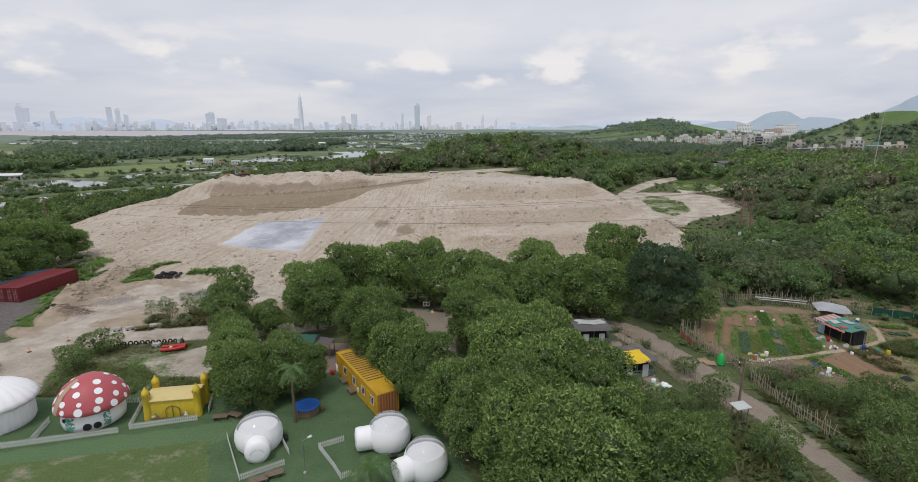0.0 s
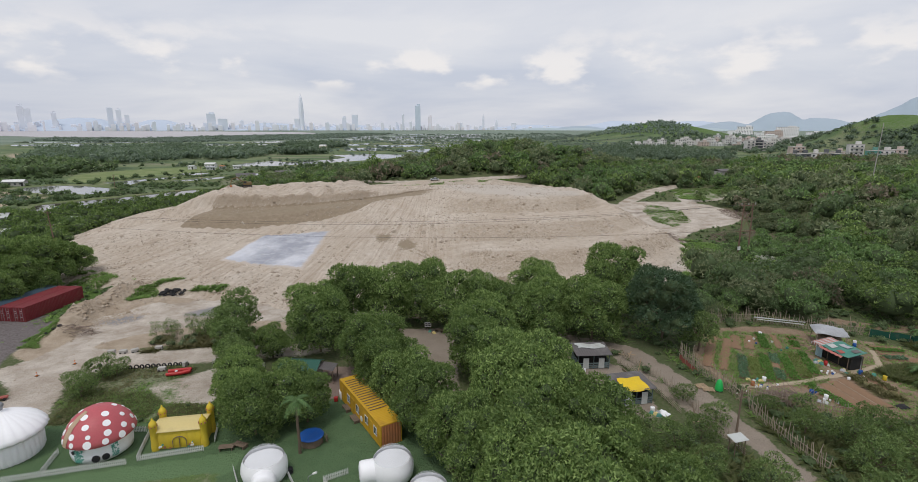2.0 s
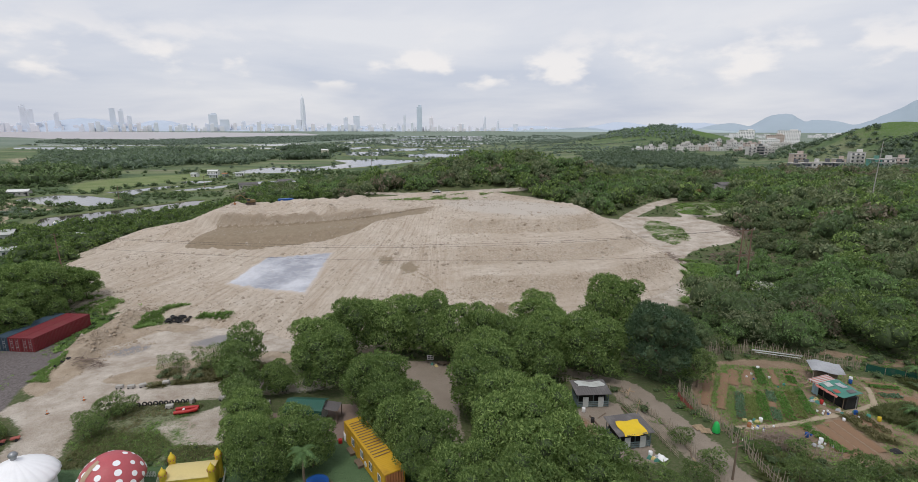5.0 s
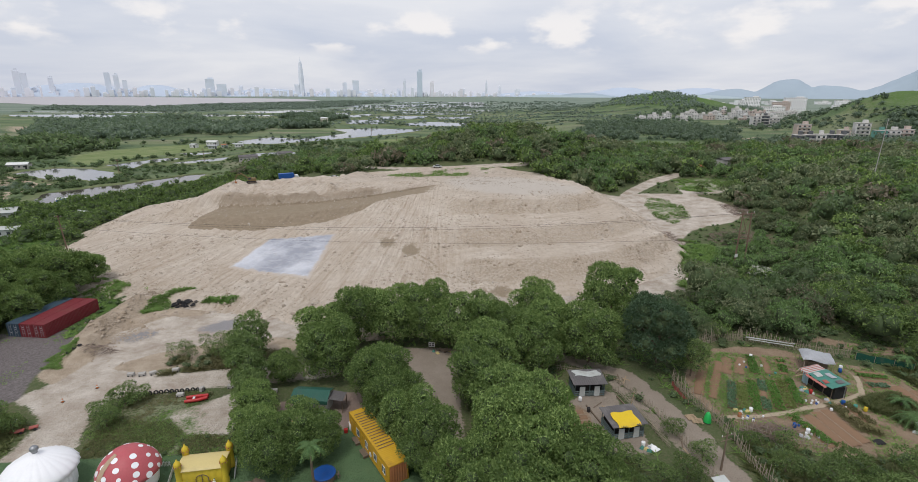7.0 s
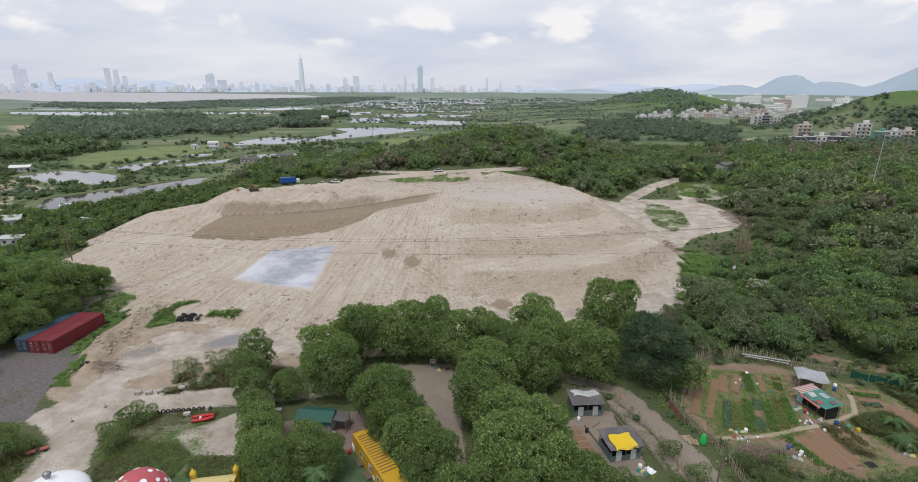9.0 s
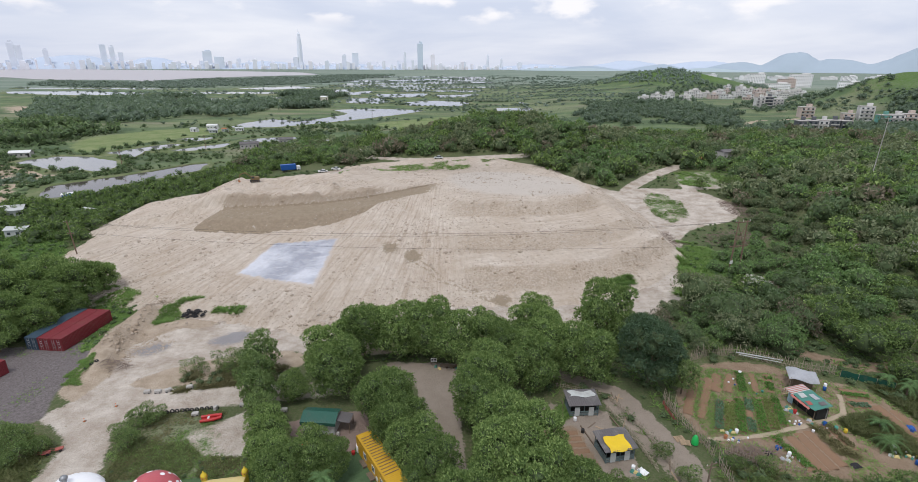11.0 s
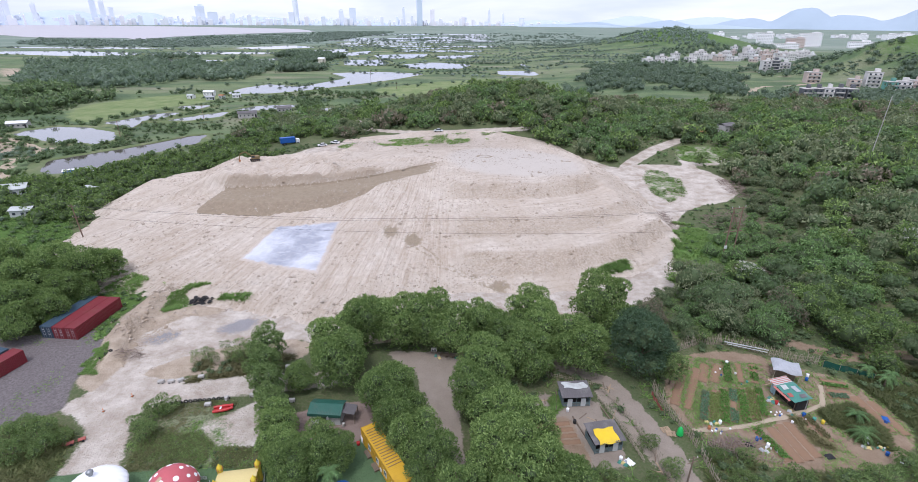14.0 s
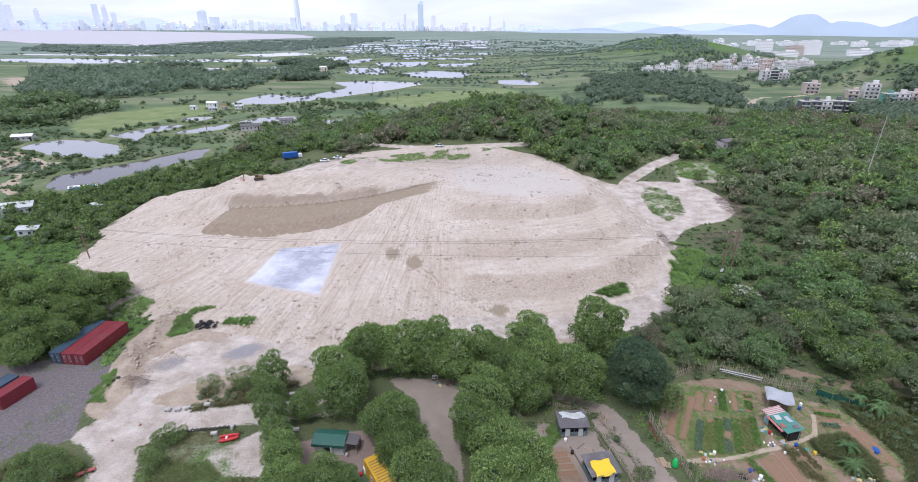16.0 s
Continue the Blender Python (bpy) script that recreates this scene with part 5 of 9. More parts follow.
wood("undergrowth", scatter(36, [(-112, 60), (-86, 84), (-80, 106), (-92, 116), (-118, 150), (-160, 150), (-170, 100)], 3.0, (0.6, 1.7), open_ground, (0.5, 0.9)), T_LOW, M_LEAF_BRIGHT, "bright low bushes behind the containers", "undergrowth")
wood("undergrowth", scatter(37, [(-122, 150), (-150, 165), (-190, 190), (-190, 240), (-240, 230), (-300, 240), (-340, 180), (-200, 120)], 5.0, (0.8, 2.4), lambda x, y: fbm(x, y, 0.04, 3, 43) > 0.45, (0.6, 1.0)), T_FAR, M_LEAF_FAR_HAZY, "scrub between the sheds and ponds", "undergrowth")


LOWLAND = [(-280, 190), (-120, 140), (-104, 200), (-96, 262), (-60, 300), (-50, 430), (-200, 430), (-320, 380), (-300, 280)]
wood("undergrowth", scatter(38, LOWLAND, 4.0, (0.7, 2.4), lambda x, y: dry_land(x, y) & clear(x, y) & (fbm(x, y, 0.045, 3, 61) > 0.5), (0.5, 1.0)), T_FAR, M_LEAF_SCRUB, "scrub and reeds between the ponds", "undergrowth")
wood("undergrowth", scatter(39, LOWLAND, 5.0, (0.6, 1.8), lambda x, y: dry_land(x, y) & clear(x, y) & (fbm(x, y, 0.05, 3, 63) > 0.54), (0.5, 0.8)), T_FAR, M_LEAF_OLIVE, "olive reeds between the ponds", "undergrowth")
HOLLOW = [(-104, 258), (-70, 262), (-56, 244), (-46, 252), (-54, 264), (-64, 292), (-60, 336), (-112, 312), (-122, 262)]
mixed(scatter(40, HOLLOW, 4.2, (2.2, 4.8), lambda x, y: dry_land(x, y) & clear(x, y)), T_MID, "trees between the heap and the ponds", 8)
TRACKSIDE = [(54, 104), (57, 118), (62, 136), (70, 150), (64, 204), (58, 214), (72, 246), (122, 240), (122, 150), (90, 118)]


def off_track(x, y):
    bare = np.maximum.reduce([inside(x, y, rounded(APRON, 1), 1.0), along_line(x, y, [(62, 196), (70, 208), (86, 226), (104, 244)], 6.5), along_line(x, y, [(88, 172), (90, 195), (97, 222)], 6.0),
                              inside(x, y, rounded([(90, 204), (92, 222), (100, 233), (112, 230), (114, 214), (106, 200)]), 2)])
    return (bare < 0.3) & (tip(x, y) < land(x, y) + 0.3)


wood("undergrowth", scatter(41, TRACKSIDE, 2.7, (0.35, 1.2), off_track, (0.5, 0.9)), T_LOW, M_LEAF_BRIGHT, "bright weeds and low bushes beside the tracks", "undergrowth")
wood("undergrowth", scatter(42, [(-60, 238), (-98, 238), (-66, 215), (-50, 238), (-46, 252), (-24, 258), (20, 252), (34, 243), (30, 249), (-10, 262), (-44, 270)], 2.6, (0.4, 1.5), clear, (0.5, 0.9)), T_LOW, M_LEAF_SCRUB, "scrub along the track behind the heap", "undergrowth")

# ---- paints and stuffs for things ----
M_WHITE_PVC = plain("white coated fabric", (0.86, 0.86, 0.87), 0.45, grain=0.8, amount=0.06, dirt=(0.55, 0.53, 0.50), dirty=0.28)
M_RED_PVC = plain("red coated fabric", (0.48, 0.105, 0.12), 0.5, grain=0.8, amount=0.25, dirt=(0.40, 0.14, 0.12), dirty=0.5)
M_YELLOW_PVC = plain("yellow coated fabric", (0.66, 0.49, 0.045), 0.5, grain=0.8, amount=0.2, dirt=(0.45, 0.33, 0.08), dirty=0.4)
M_CREAM_PVC = plain("cream coated fabric", (0.60, 0.49, 0.21), 0.5, grain=0.8, amount=0.15)
M_PALE_BAND = plain("faded tan strip", (0.45, 0.33, 0.22), 0.6)
M_GREEN_PAINT = plain("teal green paint", (0.10, 0.33, 0.26), 0.6)
M_BLACK = plain("black rubber", (0.025, 0.025, 0.027), 0.75)
M_WHITE_PAINT = plain("white paint", (0.72, 0.72, 0.70), 0.5, grain=4, dirty=0.3)
M_YELLOW_STEEL = plain("yellow painted steel", (0.56, 0.33, 0.025), 0.5, grain=1.2, amount=0.25, dirt=(0.20, 0.09, 0.03), dirty=0.5)
M_RUST = plain("rusty ribbed steel", (0.42, 0.17, 0.07), 0.7, grain=2, amount=0.4)
M_RED_STEEL = plain("red container paint", (0.175, 0.024, 0.030), 0.6, grain=1.2, amount=0.3, dirt=(0.15, 0.07, 0.05), dirty=0.5)
M_BLUE_STEEL = plain("blue-grey container paint", (0.040, 0.070, 0.10), 0.6, grain=1.2, amount=0.3)
M_GREEN_ROOF = plain("green ribbed sheet roof", (0.025, 0.10, 0.072), 0.5, grain=1.2, amount=0.3, dirt=(0.10, 0.08, 0.06), dirty=0.5)
M_SHEET = plain("grey-white corrugated sheet", (0.50, 0.52, 0.50), 0.5, grain=1.5, amount=0.25, dirty=0.45)
M_GREY_ROOF = plain("dark felt roof", (0.13, 0.12, 0.12), 0.85, grain=1.5, amount=0.4, dirt=(0.30, 0.29, 0.27), dirty=0.4)
M_BOARD = plain("weathered blue-green boards", (0.15, 0.20, 0.20), 0.8, grain=2, amount=0.5)
M_TARP_YELLOW = plain("yellow tarpaulin", (0.72, 0.50, 0.02), 0.5, grain=1, amount=0.15, dirty=0.2)
M_TARP_GREY = plain("grey tarpaulin", (0.40, 0.41, 0.43), 0.6, grain=0.9, amount=0.45, dirt=(0.20, 0.20, 0.20), dirty=0.7)
M_TARP_GREEN = plain("green tarpaulin", (0.07, 0.23, 0.18), 0.6, grain=1, amount=0.4, dirt=(0.22, 0.21, 0.19), dirty=0.7)
M_STRIPE = plain("faded red awning cloth", (0.46, 0.17, 0.14), 0.7)
M_BAMBOO = plain("dry bamboo", (0.40, 0.335, 0.26), 0.7, grain=3, amount=0.5, dirty=0.5)
M_TIMBER = plain("weathered timber", (0.20, 0.15, 0.11), 0.85, grain=2, amount=0.5)
M_PALLET = plain("pale timber", (0.42, 0.31, 0.20), 0.8, grain=2, amount=0.4)
M_BLUE = plain("bright blue plastic", (0.02, 0.10, 0.36), 0.4)
M_GREENBIN = plain("bright green plastic", (0.03, 0.45, 0.10), 0.4)
M_RED = plain("red plastic", (0.45, 0.03, 0.03), 0.4)
M_NET_RED = plain("faded red netting", (0.36, 0.11, 0.09), 0.9)
M_NET_GREEN = plain("green shade netting", (0.012, 0.075, 0.05), 0.9)
M_ORANGE = plain("orange plastic", (0.55, 0.16, 0.03), 0.5)
M_CONCRETE = plain("pale concrete", (0.46, 0.44, 0.41), 0.9, grain=2, amount=0.35, dirty=0.4)
# Near-black fill: shade inside openings put into the colour; also dark panels.
M_DARK = plain("opening shade and dark panels", (0.02, 0.02, 0.022), 0.6)
M_GALV = plain("galvanised steel", (0.32, 0.33, 0.34), 0.45, 0.7)
M_DIGGER = plain("yellow digger paint", (0.20, 0.14, 0.06), 0.7, dirty=0.8)
def sheet_material():
    """Stand-in for a pale blurred rectangle: cloudy grey, soil colour softening its edges."""
    k = Nodes("pale blurred rectangle", 0.75, spec=0.3)
    cloud, fold, mottle = k.noise(0.11, 5, 0.6), k.noise(0.3, 6, 0.65, None, (0.5, 1.6, 1), 0.5), k.noise(1.1, 7, 0.7)
    c = k.mix(k.remap(cloud, 0.38, 0.62), (0.30, 0.31, 0.35), (0.53, 0.54, 0.58))
    c = k.mix(k.remap(fold, 0.5, 0.7, 0, 0.7), c, (0.60, 0.605, 0.63))
    c = k.mix(k.remap(mottle, 0.5, 0.75, 0, 0.4), c, (0.38, 0.35, 0.32))
    edge = k.math("ADD", k.attr("m_edge"), k.math("MULTIPLY", k.math("SUBTRACT", mottle, 0.5), 1.3))
    c = k.mix(k.remap(edge, 0.25, 0.85, 0, 0.92), c, (0.46, 0.39, 0.32))
    k.color(c)
    k.bump(fold, 0.6, 0.3)
    return k.mat


M_PALE_PATCH = sheet_material()
M_STONE = plain("broken stone", (0.46, 0.385, 0.305), 0.95, grain=2, amount=0.5)


def glass_material(name, rgb, alpha):
    k = Nodes(name, 0.08, spec=0.5)
    k.color(rgb)
    tr = k.n.new("ShaderNodeBsdfTransparent")
    m = k.n.new("ShaderNodeMixShader")
    m.inputs[0].default_value = alpha
    k.l.new(tr.outputs[0], m.inputs[1])
    k.l.new(k.bsdf.outputs[0], m.inputs[2])
    k.l.new(m.outputs[0], k.n["Material Output"].inputs[0])
    return k.mat


M_CLEAR = glass_material("clear plastic film", (0.66, 0.68, 0.70), 0.30)
M_PANE = plain("dark window glass", (0.05, 0.06, 0.07), 0.1, bump=0.0, dirty=0.0, amount=0.0)


def mushroom_tent(x, y):
    t = thing("mushroom_tent", pose(x, y, gz(x, y), 0, 0, 8), "inflatable mushroom tent with red white-spotted cap and white body", "inflatable tent")
    body = Shape().lathe([(2.30, 0.0), (2.72, 0.3), (2.80, 0.9), (2.72, 1.6), (2.62, 2.3), (2.5, 2.6)], 40, wobble=0.02)
    stem = part("body", body, M_WHITE_PVC, t, "white body with painted leaves", True)
    part("cap", Shape().lathe([(2.5, 2.05), (3.05, 2.0), (3.27, 2.18), (3.18, 2.6), (2.9, 3.2), (2.4, 3.9), (1.7, 4.5), (0.9, 4.9), (0.02, 5.05)], 40), M_RED_PVC, t, "red domed cap", True)
    prof = [(3.27, 2.18), (3.18, 2.6), (2.9, 3.2), (2.4, 3.9), (1.7, 4.5), (0.9, 4.9)]
    spots = random.Random(3)
    for row, (k, n) in enumerate(((0.8, 13), (2.0, 11), (3.1, 8), (4.2, 5))):
        i = int(k)
        f = k - i
        r, z = (prof[i][a] * (1 - f) + prof[i + 1][a] * f for a in (0, 1))
        dr, dz = prof[i + 1][0] - prof[i][0], prof[i + 1][1] - prof[i][1]
        up = Vector((dr, 0, dz)).normalized()
        for s in range(n):
            a = 2 * math.pi * (s + 0.5 * (row % 2)) / n
            rad = spots.uniform(0.22, 0.38)
            c, side = Vector((r * 1.012, 0, z + 0.02)), Vector((0, 1, 0))
            ring = [c + (up * math.sin(b) + side * math.cos(b)) * rad - Vector((0.10 * (math.cos(b) * rad) ** 2 * 1.6, 0, 0)) for b in np.linspace(0, 2 * math.pi, 16, endpoint=False)]
            out = up.cross(side).normalized() * 0.012
            out = out if out.x > 0 else -out
            laid = []
            for p in ring:
                rr2, az = float(np.interp(p.z, [q[1] for q in prof], [q[0] for q in prof])), math.atan2(p.y, p.x)
                laid.append(Vector(((rr2 + 0.02) * math.cos(az), (rr2 + 0.02) * math.sin(az), p.z + 0.015)))
            ring = laid
            rot = Matrix.Rotation(a, 4, "Z")
            sh = Shape().add([rot @ (p + out) for p in ring] + [rot @ (p - out) for p in ring], [tuple(range(16))] + [(q, (q + 1) % 16, 16 + (q + 1) % 16, 16 + q) for q in range(16)])
            part("spot", sh, M_WHITE_PVC, t)
    band_s = Shape().sheet(lambda u, v: tuple(Matrix.Rotation(radians(-128 + (u - 0.5) * 11 / (0.4 + 0.6 * (1 - v))), 3, "Z") @ Vector((np.interp(v * 5, range(6), [p[0] for p in prof]) + 0.035, 0, np.interp(v * 5, range(6), [p[1] for p in prof]) + 0.03))), 2, 10, None, 0.03)
    part("strip", band_s, M_PALE_BAND, t, "faded tan strip over the cap")
    for a, s in ((-75, 0.36), (-58, 0.33)):
        ca, sa = math.cos(radians(a)), math.sin(radians(a))
        hole = Shape().rod((2.6 * ca, 2.6 * sa, 0.75), (2.9 * ca, 2.9 * sa, 0.72), s, s, 18)
        part("fan_duct", hole, M_BLACK, stem, "round black blower duct")
    for a in (-112, -104, -40):
        ca, sa = math.cos(radians(a)), math.sin(radians(a))
        vine = Shape()
        vr = random.Random(a)
        for i in range(34):
            z, b = vr.uniform(0.3, 1.8), radians(a + vr.uniform(-6, 6))
            vine.box((0, 0, 0), (0.04, 0.16, 0.12), Matrix.Translation((2.80 * math.cos(b), 2.80 * math.sin(b), z)) @ Matrix.Rotation(b, 4, "Z") @ Matrix.Rotation(vr.uniform(0, 3), 4, "X"))
        part("painted_vine", vine, M_GREEN_PAINT, stem, "teal painted vine leaves")
    eye = Shape().rod((2.7 * math.cos(radians(-122)), 2.7 * math.sin(radians(-122)), 1.35), (2.84 * math.cos(radians(-122)), 2.84 * math.sin(radians(-122)), 1.33), 0.2, 0.2, 14)
    part("window", eye, M_BLACK, stem, "small round black window")
    return t


mushroom_tent(-37.5, 47.2)


def white_tent(x, y):
    t = thing("mushroom_tent", pose(x, y, gz(x, y)), "white inflatable mushroom tent with pleated cap and grey finial", "inflatable tent")
    part("body", Shape().lathe([(2.9, 0.0), (3.05, 0.4), (3.05, 1.6), (2.9, 2.5)], 216, wobble=0.035, lobes=36), M_WHITE_PVC, t, "pleated white wall", True)
    part("cap", Shape().lathe([(2.7, 2.4), (3.4, 2.35), (3.6, 2.6), (3.45, 2.95), (3.0, 3.5), (2.1, 4.1), (1.1, 4.6), (0.35, 4.85), (0.25, 5.0)], 144, wobble=0.03, lobes=24), M_WHITE_PVC, t, "pleated domed cap", True)
    part("finial", Shape().lathe([(0.25, 4.9), (0.28, 5.15), (0.42, 5.4), (0.42, 5.6), (0.25, 5.8), (0.02, 5.86)], 16), M_GALV, t, "grey round knob", True)
    return t


white_tent(-46.9, 46.5)


def castle(x, y, turn):
    t = thing("inflatable_castle", pose(x, y, gz(x, y), 0, 0, turn) @ Matrix.Scale(0.9, 4), "yellow inflatable castle with four domed corner towers", "inflatable tent")
    w, d = 5.4, 2.9
    walls = Shape()
    walls.sheet(lambda u, v: ((u - 0.5) * w, 0.16 * math.sin(u * 40) * 0.2 - 0.25 * math.sin(v * math.pi) * 0.5, 2.35 * v), 30, 8)
    walls.sheet(lambda u, v: ((0.5 - u) * w, d + 0.12 * math.sin(v * math.pi), 2.35 * v), 12, 8)
    for sx in (-1, 1):
        walls.sheet(lambda u, v: (sx * (w / 2 + 0.1 * math.sin(v * math.pi)), u * d * sx if sx > 0 else d - u * d, 2.35 * v), 8, 8)
    part("wall", walls, M_YELLOW_PVC, t, "padded yellow walls", True)
    part("roof", Shape().sheet(lambda u, v: ((u - 0.5) * (w + 0.3), -0.25 + v * (d + 0.4), 2.3 + 0.5 * math.sin(v * math.pi) ** 0.7), 12, 12, None, 0.05), M_CREAM_PVC, t, "cream bulging roof", True)
    for sx in (-1, 1):
        for yy in (0.0, d):
            tower = Shape().lathe([(0.42, 0), (0.45, 0.3), (0.40, 1.2), (0.40, 2.9), (0.48, 3.0), (0.48, 3.15)], 18)
            tw = part("tower", Shape().add(tower.v, tower.f, Matrix.Translation((sx * w / 2, yy, 0))), M_YELLOW_PVC, t, "", True)
            dome = Shape().lathe([(0.40, 3.1), (0.43, 3.28), (0.36, 3.5), (0.18, 3.72), (0.1, 3.85), (0.08, 4.0), (0.01, 4.05)], 16)
            part("dome", Shape().add(dome.v, dome.f, Matrix.Translation((sx * w / 2, yy, 0))), M_YELLOW_PVC, tw, "gold domed top with a ring of studs", True)
            for i in range(8):
                a = i * math.pi / 4
                part("stud", Shape().rod((sx * w / 2 + 0.47 * math.cos(a), yy + 0.47 * math.sin(a), 3.02), (sx * w / 2 + 0.47 * math.cos(a), yy + 0.47 * math.sin(a), 3.16), 0.07, 0.05, 6), M_STRIPE, tw)
    door = Shape()
    for i in range(13):
        a0, a1 = math.pi * i / 13, math.pi * (i + 1) / 13
        door.rod((0.75 * math.cos(a0), -0.2, 0.9 + 0.65 * math.sin(a0)), (0.75 * math.cos(a1), -0.2, 0.9 + 0.65 * math.sin(a1)), 0.045, None, 6)
    for xx in (-0.75, 0.0, 0.75):
        door.rod((xx, -0.2, 0.05), (xx, -0.2, 0.95 if xx else 1.55), 0.045, None, 6)
    part("painted_gate", door, M_TIMBER, t, "painted arched double gate")
    fl = random.Random(6)
    for i in range(26):
        xx, zz, r = fl.uniform(-2.3, 2.3), fl.uniform(0.15, 0.75), fl.uniform(0.06, 0.14)
        if abs(xx) > 0.9:
            part("painted_flower", Shape().rod((xx, -0.13, zz), (xx, -0.22, zz), r, r, 7), (M_WHITE_PVC, M_STRIPE, M_GREEN_PAINT)[i % 3], t)
    return t


castle(-29.6, 47.6, 10)


def bubble_tent(x, y, r, turn, reach, label):
    t = thing("bubble_tent", pose(x, y, gz(x, y), 0, 0, turn), label, "inflatable tent", "bubble tents")
    prof = [(r * 0.80, 0.0), (r * 0.95, 0.45), (r, 1.1), (r * 0.97, 1.7), (r * 0.86, 2.25)]
    part("shell", Shape().lathe(prof, 40, wobble=0.012, lobes=20), M_WHITE_PVC, t, "white inflated shell", True)
    part("clear_top", Shape().lathe([(r * 0.86, 2.24), (r * 0.68, 2.75), (r * 0.4, 3.1), (r * 0.12, 3.25), (0.01, 3.26)], 40), M_CLEAR, t, "see-through domed top", True)
    inner = Shape().lathe([(r * 0.84, 1.9), (r * 0.5, 2.0), (0.01, 2.02)], 28, wobble=0.05)
    part("inner_canopy", inner, M_WHITE_PVC, t, "", True)
    tube = Shape()
    k = Matrix.Translation((r * 0.7, 0, 1.06)) @ Matrix.Rotation(radians(90), 4, "Y")
    tube.lathe([(1.02, 0), (1.1, 0.3), (1.1, reach - 0.3), (1.02, reach - 0.05), (0.6, reach + 0.05), (0.01, reach + 0.07)], 28, k)
    part("entrance_tunnel", tube, M_WHITE_PVC, t, "short round entrance tunnel", True)
    zip_s = Shape()
    for i in range(11):
        a0, a1 = radians(20 + 14 * i), radians(34 + 14 * i)
        zip_s.rod((r * 0.7 + reach + 0.06, 0.62 * math.cos(a0), 0.85 + 0.62 * math.sin(a0)), (r * 0.7 + reach + 0.06, 0.62 * math.cos(a1), 0.85 + 0.62 * math.sin(a1)), 0.018, None, 5)
    part("door_seam", zip_s, M_TARP_GREY, t, "grey arched door seam")
    blower = part("blower", Shape().rod((-0.3, r + 0.15, 0.25), (0.3, r + 0.15, 0.25), 0.24, 0.24, 14), M_BLACK, t, "black blower at the foot")
    part("hose", Shape().rod((0, r - 0.2, 0.3), (0, r + 0.05, 0.28), 0.13, None, 10), M_TARP_GREY, blower)
    return t


bubble_tent(-18.9, 42.9, 2.15, -72, 1.5, "white bubble tent with a clear top and entrance tunnel")
bubble_tent(-6.6, 43.0, 2.05, 196, 1.7, "white bubble tent with a clear top beside the palm")
bubble_tent(-2.9, 39.0, 1.95, 214, 1.5, "white bubble tent with a clear top under the trees")

PICKET = Shape().add([(-0.04, -0.012, 0), (0.04, -0.012, 0), (0.04, -0.012, 0.62), (0, -0.012, 0.72), (-0.04, -0.012, 0.62), (-0.04, 0.012, 0), (0.04, 0.012, 0), (0.04, 0.012, 0.62), (0, 0.012, 0.72), (-0.04, 0.012, 0.62)],
                     [(0, 1, 2, 3, 4), (9, 8, 7, 6, 5), (0, 5, 6, 1), (1, 6, 7, 2), (2, 7, 8, 3), (3, 8, 9, 4), (4, 9, 5, 0)]).mesh("picket", M_WHITE_PAINT)


def picket_fence(a, b, step=0.17):
    ax, ay = a
    length = math.hypot(b[0] - ax, b[1] - ay)
    t = thing("picket_fence", pose(ax, ay, gz(ax, ay), 0, 0, math.degrees(math.atan2(b[1] - ay, b[0] - ax))), "low white picket fence on green turf", "fence", "picket fences")
    for z in (0.2, 0.48):
        part("rail", Shape().box((length / 2, 0.03, z), (length, 0.03, 0.06), None, 0.005), M_WHITE_PAINT, t)
    for i in range(int(length / step) + 1):
        p = part("picket", PICKET, None, t)
        p.location = (i * step, 0, 0.02)


for a, b in (((-50, 40.3), (-43.0, 42.2)), ((-43.0, 42.2), (-33.5, 44.8)), ((-40.8, 43.2), (-41.7, 46.6)), ((-32.8, 45.3), (-26.9, 47.0)), ((-32.8, 45.3), (-34.2, 49.8)), ((-37.0, 50.3), (-34.9, 50.4)), ((-27.3, 51.2), (-26.4, 48.4)),
             ((-22.4, 43.8), (-18.7, 37.8)), ((-18.7, 37.8), (-15.5, 39.9)), ((-17.6, 44.3), (-15.6, 41.3)), ((-13.1, 42.2), (-11.0, 43.4)), ((-13.1, 42.2), (-11.1, 39.5)), ((-11.1, 39.5), (-10.1, 38.0)), ((-10.1, 38.0), (-8.8, 38.6))):
    picket_fence(a, b)


def trampoline(x, y):
    t = thing("trampoline", pose(x, y, gz(x, y)), "round trampoline with bright blue mat and wooden frame", "trampoline")
    part("mat", Shape().lathe([(0.01, 0.92), (1.1, 0.94), (1.32, 1.0), (1.34, 0.92), (1.1, 0.86), (0.01, 0.85)], 28), M_BLUE, t, "bright blue cover", True)
    for i in range(6):
        a = i * math.pi / 3
        part("leg", Shape().rod((1.2 * math.cos(a), 1.2 * math.sin(a), 0), (1.2 * math.cos(a), 1.2 * math.sin(a), 0.9), 0.05), M_TIMBER, t)
    part("skirt", Shape().lathe([(1.18, 0.05), (1.2, 0.85)], 12), M_TIMBER, t, "brown plank skirt")
    for i in range(3):
        part("step", Shape().box((1.55, 0.3, 0.2 + 0.25 * i), (0.12, 0.5, 0.05)), M_TIMBER, t)
    for yy in (0.07, 0.53):
        part("ladder_rail", Shape().rod((1.75, yy, 0), (1.35, yy, 0.9), 0.03), M_TIMBER, t)


trampoline(-16.0, 48.4)


